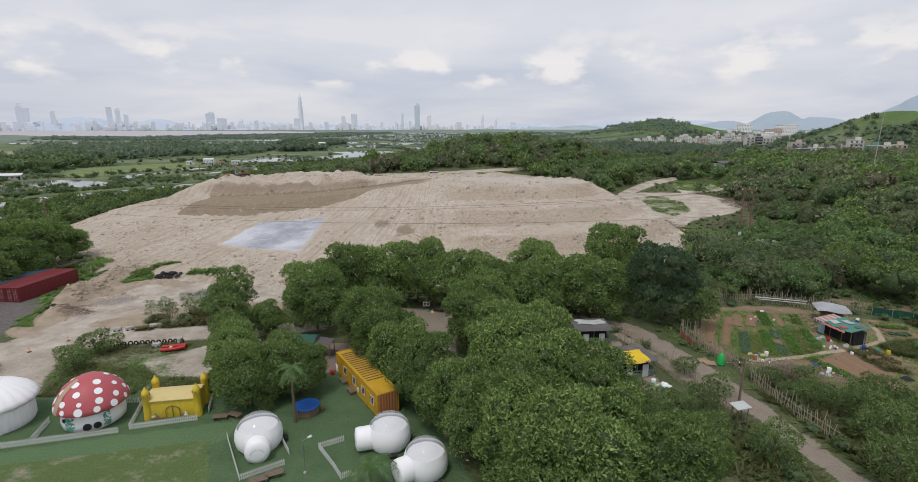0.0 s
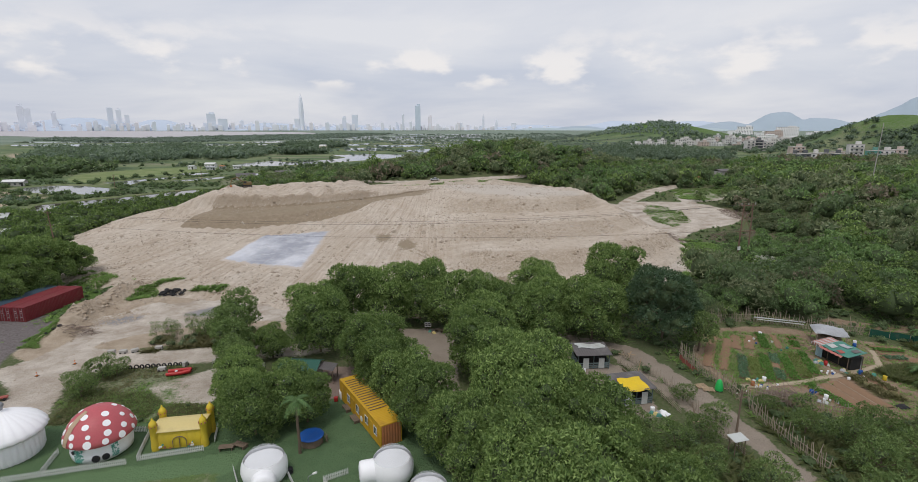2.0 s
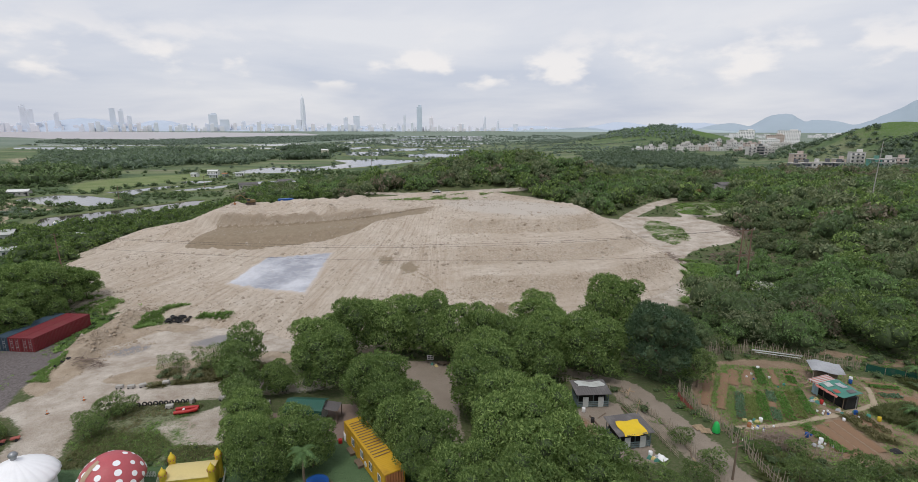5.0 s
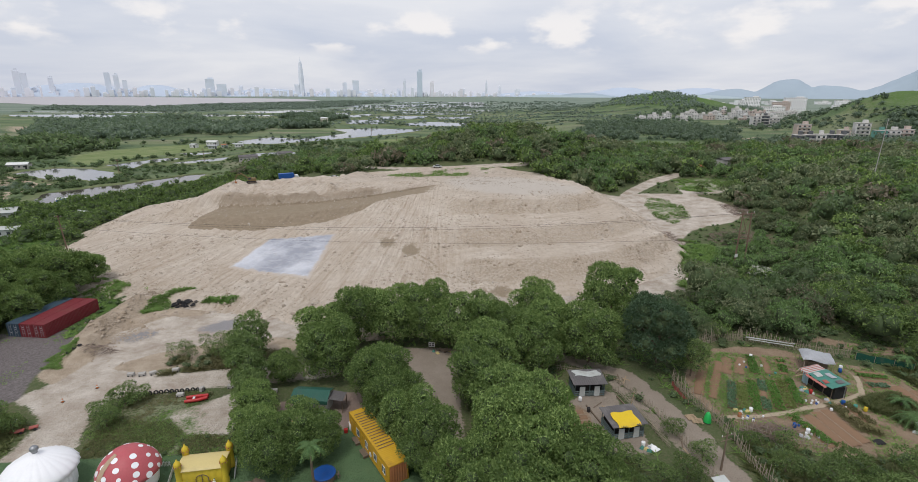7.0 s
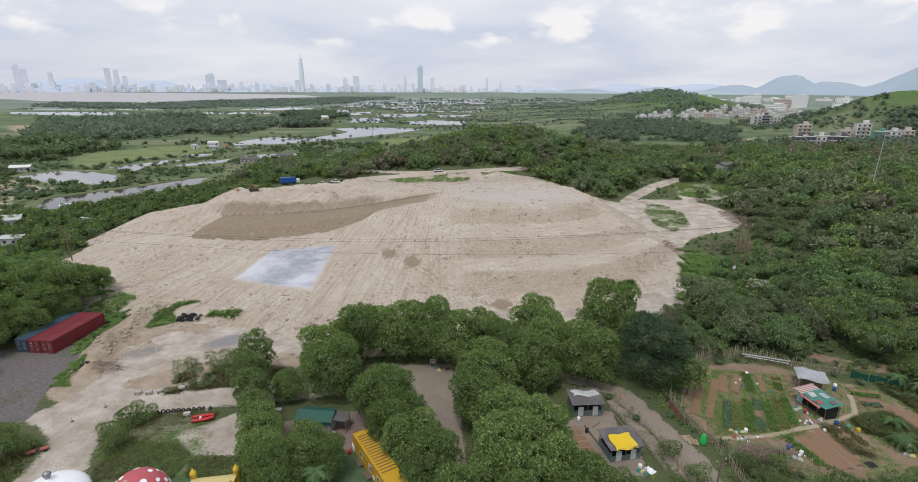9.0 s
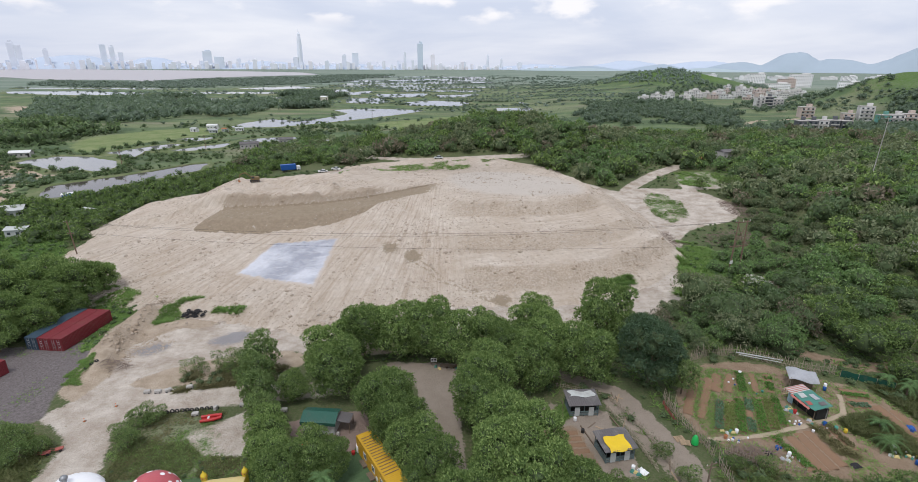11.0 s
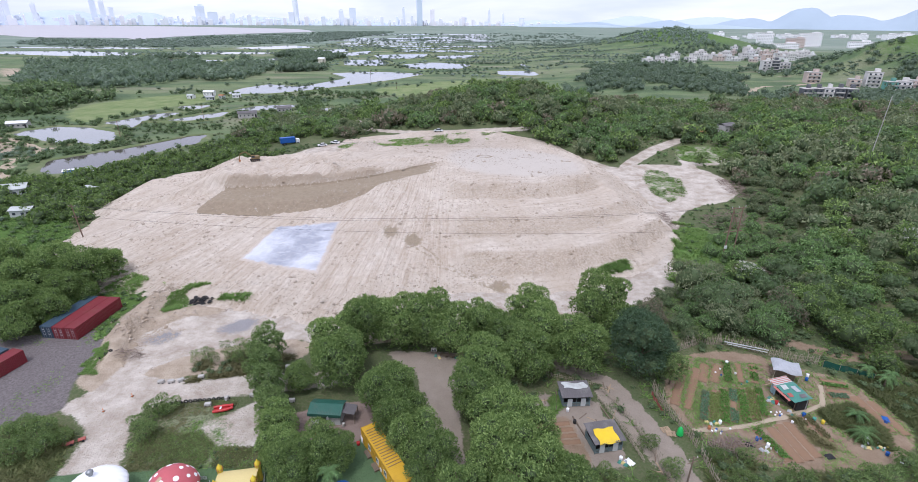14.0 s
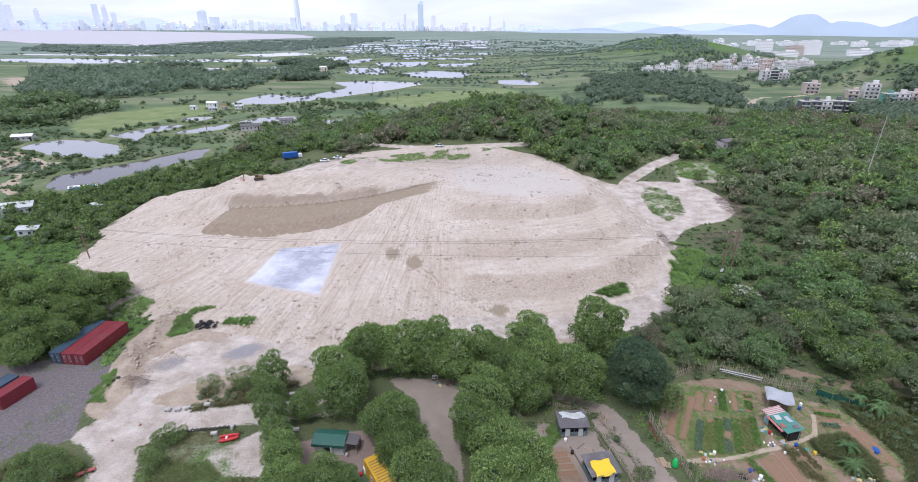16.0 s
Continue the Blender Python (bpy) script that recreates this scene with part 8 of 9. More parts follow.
def digger(x, y, turn):
    t = thing("excavator", pose(x, y, gz(x, y), 0, 0, turn) @ Matrix.Scale(0.8, 4), "dusty yellow excavator working on the earth heap", "excavator")
    for sx in (-1.1, 1.1):
        tr = part("track", Shape().box((sx, 0, 0.45), (0.55, 3.6, 0.85), None, 0.3), M_BLACK, t)
        for k in range(4):
            part("roller", Shape().rod((sx - 0.3, -1.2 + 0.8 * k, 0.4), (sx + 0.3, -1.2 + 0.8 * k, 0.4), 0.28, None, 10), M_TIMBER, tr)
    part("house", Shape().box((0, -0.7, 1.6), (2.5, 2.4, 1.2), None, 0.15), M_DIGGER, t)
    cab = part("cab", Shape().box((-0.75, 0.7, 1.95), (1.0, 1.5, 1.6), None, 0.12), M_DIGGER, t)
    part("window", Shape().box((-0.75, 0.75, 2.15), (1.03, 1.2, 0.85), None, 0.05), M_PANE, cab)
    part("boom", Shape().rod((0.3, 0.6, 1.7), (0.3, 3.4, 4.2), 0.28, 0.22, 6).rod((0.3, 3.4, 4.2), (0.3, 5.4, 3.6), 0.24, 0.18, 6), M_DIGGER, t)
    part("stick", Shape().rod((0.3, 5.4, 3.7), (0.3, 6.2, 1.2), 0.2, 0.14, 6), M_DIGGER, t)
    part("bucket", Shape().box((0.3, 6.0, 0.8), (1.1, 0.8, 0.8), None, 0.2), M_RUST, t)


digger(-70.5, 168.0, 120)


def car(x, y, turn, paint, label, name="car", long=4.3):
    t = thing(name, pose(x, y, gz(x, y), 0, 0, turn), label, "car", "cars")
    part("body", Shape().box((0, 0, 0.6), (1.7, long, 0.6), None, 0.18), paint, t)
    part("cabin", Shape().add([(-0.78, -long * 0.32, 0.88), (0.78, -long * 0.32, 0.88), (0.78, long * 0.28, 0.88), (-0.78, long * 0.28, 0.88), (-0.62, -long * 0.2, 1.42), (0.62, -long * 0.2, 1.42), (0.62, long * 0.1, 1.42), (-0.62, long * 0.1, 1.42)],
                              [(0, 1, 5, 4), (1, 2, 6, 5), (2, 3, 7, 6), (3, 0, 4, 7)]), M_PANE, t, "dark glass")
    part("roof", Shape().box((0, -long * 0.05, 1.44), (1.26, long * 0.31, 0.06)), paint, t)
    for sx in (-0.78, 0.78):
        for sy in (-long * 0.31, long * 0.31):
            part("wheel", Shape().rod((sx - 0.1, sy, 0.31), (sx + 0.1, sy, 0.31), 0.31, None, 14), M_BLACK, t)


M_SILVER = plain("silver car paint", (0.55, 0.57, 0.58), 0.3, 0.3)
car(-12.3, 248.5, 85, M_SILVER, "silver car parked on the track behind the heap")
car(-60, 236, 70, M_WHITE_PAINT, "white car parked among trees")
car(-65, 232, 110, M_WHITE_PAINT, "white car parked in the work yard")
car(135, 262, 60, M_SILVER, "pale car parked by the trees")


def truck(x, y, turn, z=None):
    t = thing("truck", pose(x, y, gz(x, y), 0, 0, turn), "truck with a bright blue covered box", "truck")
    part("box", Shape().box((0, -0.8, 2.2), (2.4, 7.0, 2.6), None, 0.12), M_BLUE, t, "bright blue box")
    part("cab", Shape().box((0, 3.9, 1.5), (2.3, 1.8, 2.0), None, 0.2), M_WHITE_PAINT, t)
    part("chassis", Shape().box((0, 0.3, 0.75), (1.2, 8.6, 0.25)), M_BLACK, t)
    for sx in (-1, 1):
        for sy in (-3.2, -2.0, 3.8):
            part("wheel", Shape().rod((sx - 0.15, sy, 0.5), (sx + 0.15, sy, 0.5), 0.5, None, 14), M_BLACK, t)


truck(-84.5, 245, -62)
truck(-148.5, 190.5, -40)


M_RENDER_PALE = plain("pale yellowish render", (0.62, 0.58, 0.47), 0.8, grain=0.5, dirty=0.4)


def yard_shed(x, y, turn, w, d, h, roof, label, wall=M_SHEET):
    t = thing("shed", pose(x, y, gz(x, y), 0, 0, turn), label, "shed", "yard sheds")
    part("wall", Shape().box((0, 0, h / 2), (w, d, h), None, 0.03), wall, t)
    part("roof", Shape().sheet(lambda u, v: ((u - 0.5) * (w + 0.6), (v - 0.5) * (d + 0.6), h + 0.05 + 0.18 * d * (1 - abs(2 * v - 1)) + 0.03 * (int(u * 24) % 2)), 24, 8, None, 0.06), roof, t)
    for k in range(max(1, int(w / 2.5))):
        part("window", Shape().box((-w / 2 + 1.2 + 2.4 * k, -d / 2 - 0.01, h * 0.55), (0.9, 0.06, 0.8)), M_PANE, t)
    part("door", Shape().box((w / 2 - 0.8, -d / 2 - 0.02, h * 0.4), (0.9, 0.06, h * 0.78)), M_DARK, t)


yard_shed(-88, 272, -15, 8, 4, 2.8, M_GREY_ROOF, "low yard shed behind the truck", M_TIMBER)
yard_shed(-160, 168, 25, 14, 7, 3.0, M_SHEET, "long shed with a pale metal roof")
yard_shed(-151, 192.5, 24, 9.5, 3.0, 2.8, M_WHITE_PAINT, "long blue site cabin with a white roof", plain("blue cabin paint", (0.06, 0.20, 0.46), 0.6))
yard_shed(-139, 150, 10, 6, 4, 2.4, M_SHEET, "small pale shed among trees")
yard_shed(-132, 172, -20, 5, 3, 2.2, M_SHEET, "small pale shed among trees")
yard_shed(-203, 418, 5, 8, 5, 3.4, M_WHITE_PAINT, "white farm house beside the ponds", M_WHITE_PAINT)
yard_shed(-211, 404, -12, 5, 4, 2.4, M_SHEET, "white outbuilding beside the farm house", M_WHITE_PAINT)
yard_shed(-193, 397, 20, 6, 4, 2.2, M_TARP_GREY, "patched grey lean-to beside the farm house", M_SHEET)
yard_shed(-187, 404, -8, 4, 3, 2.4, M_RUST, "rusty tin store beside the farm house", M_SHEET)
yard_shed(-178, 410, 15, 6, 4, 2.4, M_SHEET, "low outbuilding beside the farm house", M_WHITE_PAINT)
yard_shed(-252, 288, 20, 10, 6, 2.6, M_WHITE_PAINT, "white hut by the pond bank", M_CONCRETE)
yard_shed(-136, 324, 25, 11, 6, 3.0, M_GREY_ROOF, "dark-roofed farm shed between ponds", M_CONCRETE)
yard_shed(-120, 346, 25, 9, 6, 3.0, M_GREY_ROOF, "dark-roofed farm shed between ponds", M_CONCRETE)
yard_shed(-196, 742, 0, 9, 8, 6, M_WHITE_PAINT, "small pale house on the plain", M_RENDER_PALE)
yard_shed(126, 246, 25, 8, 5, 4.5, M_GREY_ROOF, "grey cabin among the trees", M_CONCRETE)
yard_shed(113, 247, 10, 5, 4, 3.0, M_RUST, "rusty hut among the trees", M_TIMBER)
for k in range(3):
    yard_shed(25 + 8 * k, 412 - 2 * k, 0, 7, 6, 4, M_SHEET, "pale hut on the wooded rise", M_CONCRETE)


def pole_pair(x, y):
    t = thing("utility_pole", pose(x, y, gz(x, y), 0, 0, 15), "pair of tall wooden poles joined by braces", "utility pole", "utility poles")
    for sx in (-1.3, 1.3):
        part("pole", Shape().rod((sx * 1.2, 0, -0.4), (sx, 0, 15.0), 0.2, 0.13, 9), M_RUSTWOOD, t)
    part("crossarm", Shape().box((0, 0, 14.5), (4.4, 0.18, 0.22)), M_RUSTWOOD, t)
    part("crossarm", Shape().box((0, 0, 8.2), (5.4, 0.16, 0.2)), M_RUSTWOOD, t)
    part("brace", Shape().rod((-1.4, 0, 8.2), (1.2, 0, 13.8), 0.07), M_RUSTWOOD, t)
    part("brace", Shape().rod((1.4, 0, 8.2), (-1.2, 0, 13.8), 0.07), M_RUSTWOOD, t)
    for sx in (-2, 0, 2):
        part("insulator", Shape().rod((sx, 0, 14.6), (sx, 0, 15.1), 0.09), M_CONCRETE, t)
    part("plate", Shape().box((-1.5, -0.22, 4.0), (0.9, 0.05, 0.9)), M_WHITE_PAINT, t, "white number plate left blank")


M_RUSTWOOD = plain("tarred pole wood", (0.20, 0.13, 0.095), 0.85, grain=2, amount=0.4)


def pole(x, y, h, lean_x=0.0, arms=(0.9,), label="single tall wooden utility pole", stuff=M_RUSTWOOD):
    t = thing("utility_pole", pose(x, y, gz(x, y) if x < 100 else float(land(x, y))), label, "utility pole", "utility poles")
    part("pole", Shape().rod((0, 0, -0.5), (lean_x, 0, h), 0.17, 0.1, 9), stuff, t)
    for k in arms:
        part("crossarm", Shape().box((lean_x * k, 0, h * k), (1.8, 0.12, 0.14)), M_RUSTWOOD, t)
        for sx in (-0.8, 0, 0.8):
            part("insulator", Shape().rod((lean_x * k + sx, 0, h * k + 0.05), (lean_x * k + sx, 0, h * k + 0.3), 0.06), M_CONCRETE, t)


pole_pair(69.5, 121.5)
pole(-103.5, 126.5, 9.5, -0.6, (0.62, 0.95), "leaning wooden utility pole at the heap's foot")
pole(147, 182, 25, 0.6, (0.93,), "tall pale pole standing out of the scrub", M_CONCRETE)
for x, y in ((-178, 262), (-160, 316), (-98, 560), (-60, 470)):
    pole(x, y, 9, 0, (0.92,), "far pole beside the ponds")


def cable(a, b, sag, label="thin dark overhead cable"):
    c = bpy.data.curves.new("overhead_cable", "CURVE")
    c.dimensions, c.bevel_depth = "3D", 0.022
    s = c.splines.new("POLY")
    s.points.add(24)
    for i in range(25):
        f = i / 24
        p = Vector(a).lerp(Vector(b), f)
        s.points[i].co = (p.x, p.y, p.z - sag * 4 * f * (1 - f), 1)
    c.materials.append(M_BLACK)
    tagged(new("overhead_cable", c), label, "cable", "overhead cables")


for k, dz in enumerate((0.0, -0.1, -2.2)):
    cable((-104.1 + 0.8 * (k - 1), 126.5, gz(-103.5, 126.5) + (9.2 if k < 2 else 6.2)), (67.5 + 2.0 * k, 121.0 + 0.5 * k, gz(69.5, 121.5) + 14.8 - (6.3 if k == 2 else 0)), 4.0 - 0.6 * k)


def brush_pile(seed, cx, cy, rx, ry, n, label):
    """Dead branches thrown in a heap."""
    rs = random.Random(seed)
    s = Shape()
    for _ in range(n):
        a, r = rs.uniform(0, 6.28), rs.random() ** 0.6
        x, y = cx + rx * r * math.cos(a), cy + ry * r * math.sin(a)
        z = gz(x, y) + rs.uniform(0.1, 1.3) * (1.1 - r)
        b, l, up = rs.uniform(0, 6.28), rs.uniform(0.8, 2.6), rs.uniform(-0.3, 0.9)
        s.rod((x, y, z), (x + l * math.cos(b), y + l * math.sin(b), z + up), 0.06, 0.02, 4)
    whole("brush_pile", s, M_DEADWOOD, label, "brush", kind="stuff")


M_DEADWOOD = plain("dead grey-brown wood", (0.26, 0.20, 0.165), 0.9, grain=2, amount=0.5)
brush_pile(1, 83, 148, 9, 8, 420, "heap of dead grey-brown branches beside the track")
brush_pile(2, 97, 172, 3.5, 14, 380, "long heap of dead branches along the clearing's edge")
brush_pile(3, 64.5, 150, 1.2, 9, 90, "dead branches along the heap's foot")
brush_pile(4, 40, 57.5, 4, 1.5, 120, "dead sticks heaped by the garden fence")
brush_pile(5, -62, 77.5, 2.5, 1.2, 40, "broken sticks beside the spoil")

# ---- village, city and hills ----
M_RENDER = plain("pale house render", (0.70, 0.68, 0.65), 0.8, grain=0.5, dirty=0.3)
M_RENDER_PINK = plain("pinkish house render", (0.60, 0.49, 0.43), 0.8, grain=0.5, dirty=0.4)
M_RENDER_GREY = plain("dark grey house tiles", (0.13, 0.135, 0.145), 0.7, grain=0.5)
M_RENDER_TEAL = plain("teal house tiles", (0.14, 0.34, 0.28), 0.7, grain=0.5)


def house(x, y, turn, w, d, storeys, wall, label, z=None, bay=True):
    """A flat-roofed village house of several storeys with windows and balconies."""
    t = thing("house", pose(x, y, float(land(x, y)) if z is None else z, 0, 0, turn), label, "house", "village houses")
    h = 3.1 * storeys
    part("wall", Shape().box((0, 0, h / 2 - 0.5), (w, d, h + 1.0), None, 0.05), wall, t)
    rf = part("roof", Shape().box((0, 0, h + 0.2), (w + 0.5, d + 0.5, 0.45), None, 0.05), M_CONCRETE, t, "flat pale roof with parapet")
    part("stair_head", Shape().box((w * 0.22, d * 0.18, h + 1.6), (w * 0.34, d * 0.36, 2.6), None, 0.05), wall, rf)
    cols = max(2, int(w / 3.2))
    for s in range(storeys):
        for k in range(cols):
            xx = -w / 2 + w * (k + 0.5) / cols
            part("window", Shape().box((xx, -d / 2 - 0.01, 1.7 + 3.1 * s), (w / cols * 0.42, 0.1, 1.3), None, 0.01), M_PANE, t)
        if bay and s:
            bl = part("balcony", Shape().box((0, -d / 2 - 0.6, 3.1 * s + 0.05), (w * 0.86, 1.2, 0.2), None, 0.02), wall, t)
            part("railing", Shape().box((0, -d / 2 - 1.15, 3.1 * s + 0.6), (w * 0.86, 0.08, 0.9), None, 0.01), M_CONCRETE, bl)
    return t


M_BRIGHT_WALL = plain("bright white wall", (0.88, 0.87, 0.86), 0.7, grain=0.3, amount=0.08, dirty=0.15)
rv = random.Random(21)
PALE, PINK, GREY, TEAL = "pale rendered village house with flat roof", "pinkish rendered village house with flat roof", "dark grey tiled modern house with flat roof", "teal tiled village house with flat roof"
for x, y, turn, w, d, n, wall, lab in ((247, 382, -14, 6.4, 8, 3, M_RENDER_GREY, GREY), (254, 381, -14, 6.4, 8, 3, M_RENDER_GREY, GREY), (261, 380, -14, 6.4, 8, 3, M_RENDER, PALE), (268, 379, -14, 6.6, 8, 3, M_RENDER_GREY, GREY), (276, 378, -14, 7, 8, 3, M_RENDER_GREY, GREY),
                                       (325, 499, -10, 12, 9, 3, M_RENDER_PINK, PINK), (357, 467, -20, 11, 9, 4, M_RENDER, PALE), (344, 470, -20, 9, 8, 2, M_RENDER_PINK, PINK), (341, 426, -15, 8, 8, 3, M_RENDER_TEAL, TEAL), (352, 428, -15, 11, 8, 3, M_RENDER, PALE), (366, 432, -15, 11, 8, 3, M_RENDER_PINK, PINK),
                                       (329, 588, -10, 9, 9, 4, M_RENDER, PALE), (339, 590, -10, 9, 9, 4, M_RENDER_GREY, GREY), (351, 592, -10, 11, 9, 3, M_RENDER, PALE)):
    house(x, y, turn, w, d, n, wall, lab)
spots = scatter(61, [(205, 690), (270, 700), (365, 770), (420, 735), (520, 800), (545, 870), (450, 900), (330, 800), (240, 740)], 17, (1, 1))
for x, y in spots[np.random.default_rng(62).random(len(spots)) < 0.78][:, :2]:
    wall, lab = rv.choice(((M_RENDER, PALE), (M_RENDER, PALE), (M_RENDER_PINK, PINK), (M_WHITE_PAINT, "white rendered village house with flat roof")))
    house(x, y, rv.uniform(-30, 20), rv.uniform(8, 13), rv.uniform(8, 11), rv.choice((1, 2, 2, 3)), wall, lab, bay=False)
for x, y, w, d, n, wall in ((665, 1215, 32, 20, 9, M_BRIGHT_WALL), (712, 1180, 34, 22, 6, M_RENDER_PINK), (768, 1222, 44, 22, 9, M_BRIGHT_WALL), (650, 1110, 50, 18, 3, M_BRIGHT_WALL), (860, 1190, 44, 20, 4, M_BRIGHT_WALL)):
    house(x, y, -25, w, d, n, wall, "large pale institutional block with flat roof", bay=False)
for i in range(26):
    x = 560 + 52 * i
    house(x, 1750 + rv.uniform(-60, 200), rv.uniform(-30, 10), rv.uniform(26, 60), 20, rv.choice((2, 3, 3, 5)), M_BRIGHT_WALL, "far white low building on the plain", bay=False)


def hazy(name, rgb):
    # Aerial haze is put into the wall and hill colours.
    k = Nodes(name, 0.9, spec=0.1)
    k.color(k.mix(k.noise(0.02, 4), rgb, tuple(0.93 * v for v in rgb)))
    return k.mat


M_CITY = [hazy("hazed city wall pale", (0.84, 0.85, 0.89)), hazy("hazed city wall grey", (0.78, 0.815, 0.87)), hazy("hazed city wall rose", (0.84, 0.82, 0.85)), hazy("hazed city glass", (0.74, 0.79, 0.86))]
M_CITY_DARK = hazy("hazed dark glass tower", (0.63, 0.71, 0.79))
M_RIDGE = [hazy("hazed far ridge", (0.50, 0.565, 0.66)), hazy("far hills", (0.37, 0.44, 0.50)), hazy("near far hills", (0.40, 0.475, 0.50))]


def tower(bearing, dist, w, d, h, material, label, crown="flat"):
    """A far tower block; bearing in degrees to the right of straight ahead."""
    x, y = dist * math.sin(radians(bearing)), dist * math.cos(radians(bearing))
    t = thing("tower_block", pose(x, y, 0, 0, 0, -bearing), label, "tower block", "far city")
    body = Shape().box((0, 0, h / 2), (w, d, h), None, 1.0)
    if crown == "taper":
        body = Shape().lathe([(w * 0.55, 0), (w * 0.55, h * 0.5), (w * 0.45, h * 0.75), (w * 0.3, h * 0.93), (w * 0.05, h)], 8)
    part("shaft", body, material, t)
    if crown == "step":
        part("top_floor", Shape().box((w * 0.1, 0, h + h * 0.04), (w * 0.6, d * 0.6, h * 0.08), None, 0.5), material, t)
    if crown == "taper":
        part("spire", Shape().rod((0, 0, h * 0.98), (0, 0, h * 1.06), 3, 1, 6), material, t)


def bearing(px):
    """Bearing of a mark given as a share of the picture's half width."""
    return math.degrees(math.atan(px * math.tan(radians(42.05))))


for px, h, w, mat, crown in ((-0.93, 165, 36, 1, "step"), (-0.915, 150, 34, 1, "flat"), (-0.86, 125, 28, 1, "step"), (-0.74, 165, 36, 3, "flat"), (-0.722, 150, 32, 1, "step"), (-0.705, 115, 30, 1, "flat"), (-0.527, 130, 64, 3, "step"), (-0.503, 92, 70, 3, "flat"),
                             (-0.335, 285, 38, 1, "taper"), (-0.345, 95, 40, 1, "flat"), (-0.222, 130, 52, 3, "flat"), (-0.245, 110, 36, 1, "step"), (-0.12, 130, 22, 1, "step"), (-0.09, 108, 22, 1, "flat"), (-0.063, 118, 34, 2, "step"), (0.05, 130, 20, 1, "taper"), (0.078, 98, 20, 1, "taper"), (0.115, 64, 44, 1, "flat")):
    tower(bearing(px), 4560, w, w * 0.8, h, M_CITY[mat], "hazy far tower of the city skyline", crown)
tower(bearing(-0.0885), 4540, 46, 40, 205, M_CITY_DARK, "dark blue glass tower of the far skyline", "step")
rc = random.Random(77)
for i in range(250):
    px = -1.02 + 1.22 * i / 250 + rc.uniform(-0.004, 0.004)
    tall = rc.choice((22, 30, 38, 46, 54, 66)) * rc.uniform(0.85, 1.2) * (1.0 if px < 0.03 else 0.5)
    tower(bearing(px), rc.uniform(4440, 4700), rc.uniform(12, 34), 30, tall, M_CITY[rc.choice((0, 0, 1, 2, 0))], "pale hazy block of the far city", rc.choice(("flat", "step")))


def ridge(name, dist, peaks, material, label, low=0.0):
    """A far range of hills: a strip whose crest follows rounded peaks of (bearing, height, breadth)."""
    s = Shape()
    n, m = 260, 6
    b0, b1 = min(p[0] - 2.5 * p[2] for p in peaks), max(p[0] + 2.5 * p[2] for p in peaks)

    def at(u, v):
        b = b0 + (b1 - b0) * u
        h = low + max(p[1] * math.exp(-(((b - p[0]) / p[2]) ** 2)) for p in peaks)
        h *= 1 + 0.10 * noise.noise(Vector((b * 0.9, dist * 0.01, 0))) + 0.05 * noise.noise(Vector((b * 3.1, dist * 0.01, 4)))
        r = dist + 260 * v
        return r * math.sin(radians(b)), r * math.cos(radians(b)), -2 + h * math.sin(v * math.pi / 2) ** 0.8

    s.sheet(at, n, m)
    tagged(new(name, s.mesh(name, material, True)), label, "far hills", kind="structure")


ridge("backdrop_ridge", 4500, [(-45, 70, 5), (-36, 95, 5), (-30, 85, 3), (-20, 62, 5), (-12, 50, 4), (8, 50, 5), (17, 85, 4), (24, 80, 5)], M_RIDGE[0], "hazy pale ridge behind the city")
ridge("backdrop_hills", 4250, [(13, 42, 3), (20, 55, 2.6), (27, 72, 3), (31.4, 138, 2.6), (34.6, 96, 3.2), (43.6, 275, 5.4), (50, 330, 6), (56, 420, 6)], M_RIDGE[1], "far mountains tinted blue-grey by painted haze")
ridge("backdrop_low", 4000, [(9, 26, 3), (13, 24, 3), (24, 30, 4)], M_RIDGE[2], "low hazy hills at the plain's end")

# ---- loose small growth and stones ----
M_CLOD = plain("damp clods", (0.40, 0.32, 0.235), 0.95, grain=2, amount=0.5)
M_GRAVEL = plain("dark gravel", (0.24, 0.215, 0.21), 0.95, grain=2, amount=0.5)
M_PALESTONE = plain("pale rock", (0.58, 0.51, 0.43), 0.95, grain=2, amount=0.5)


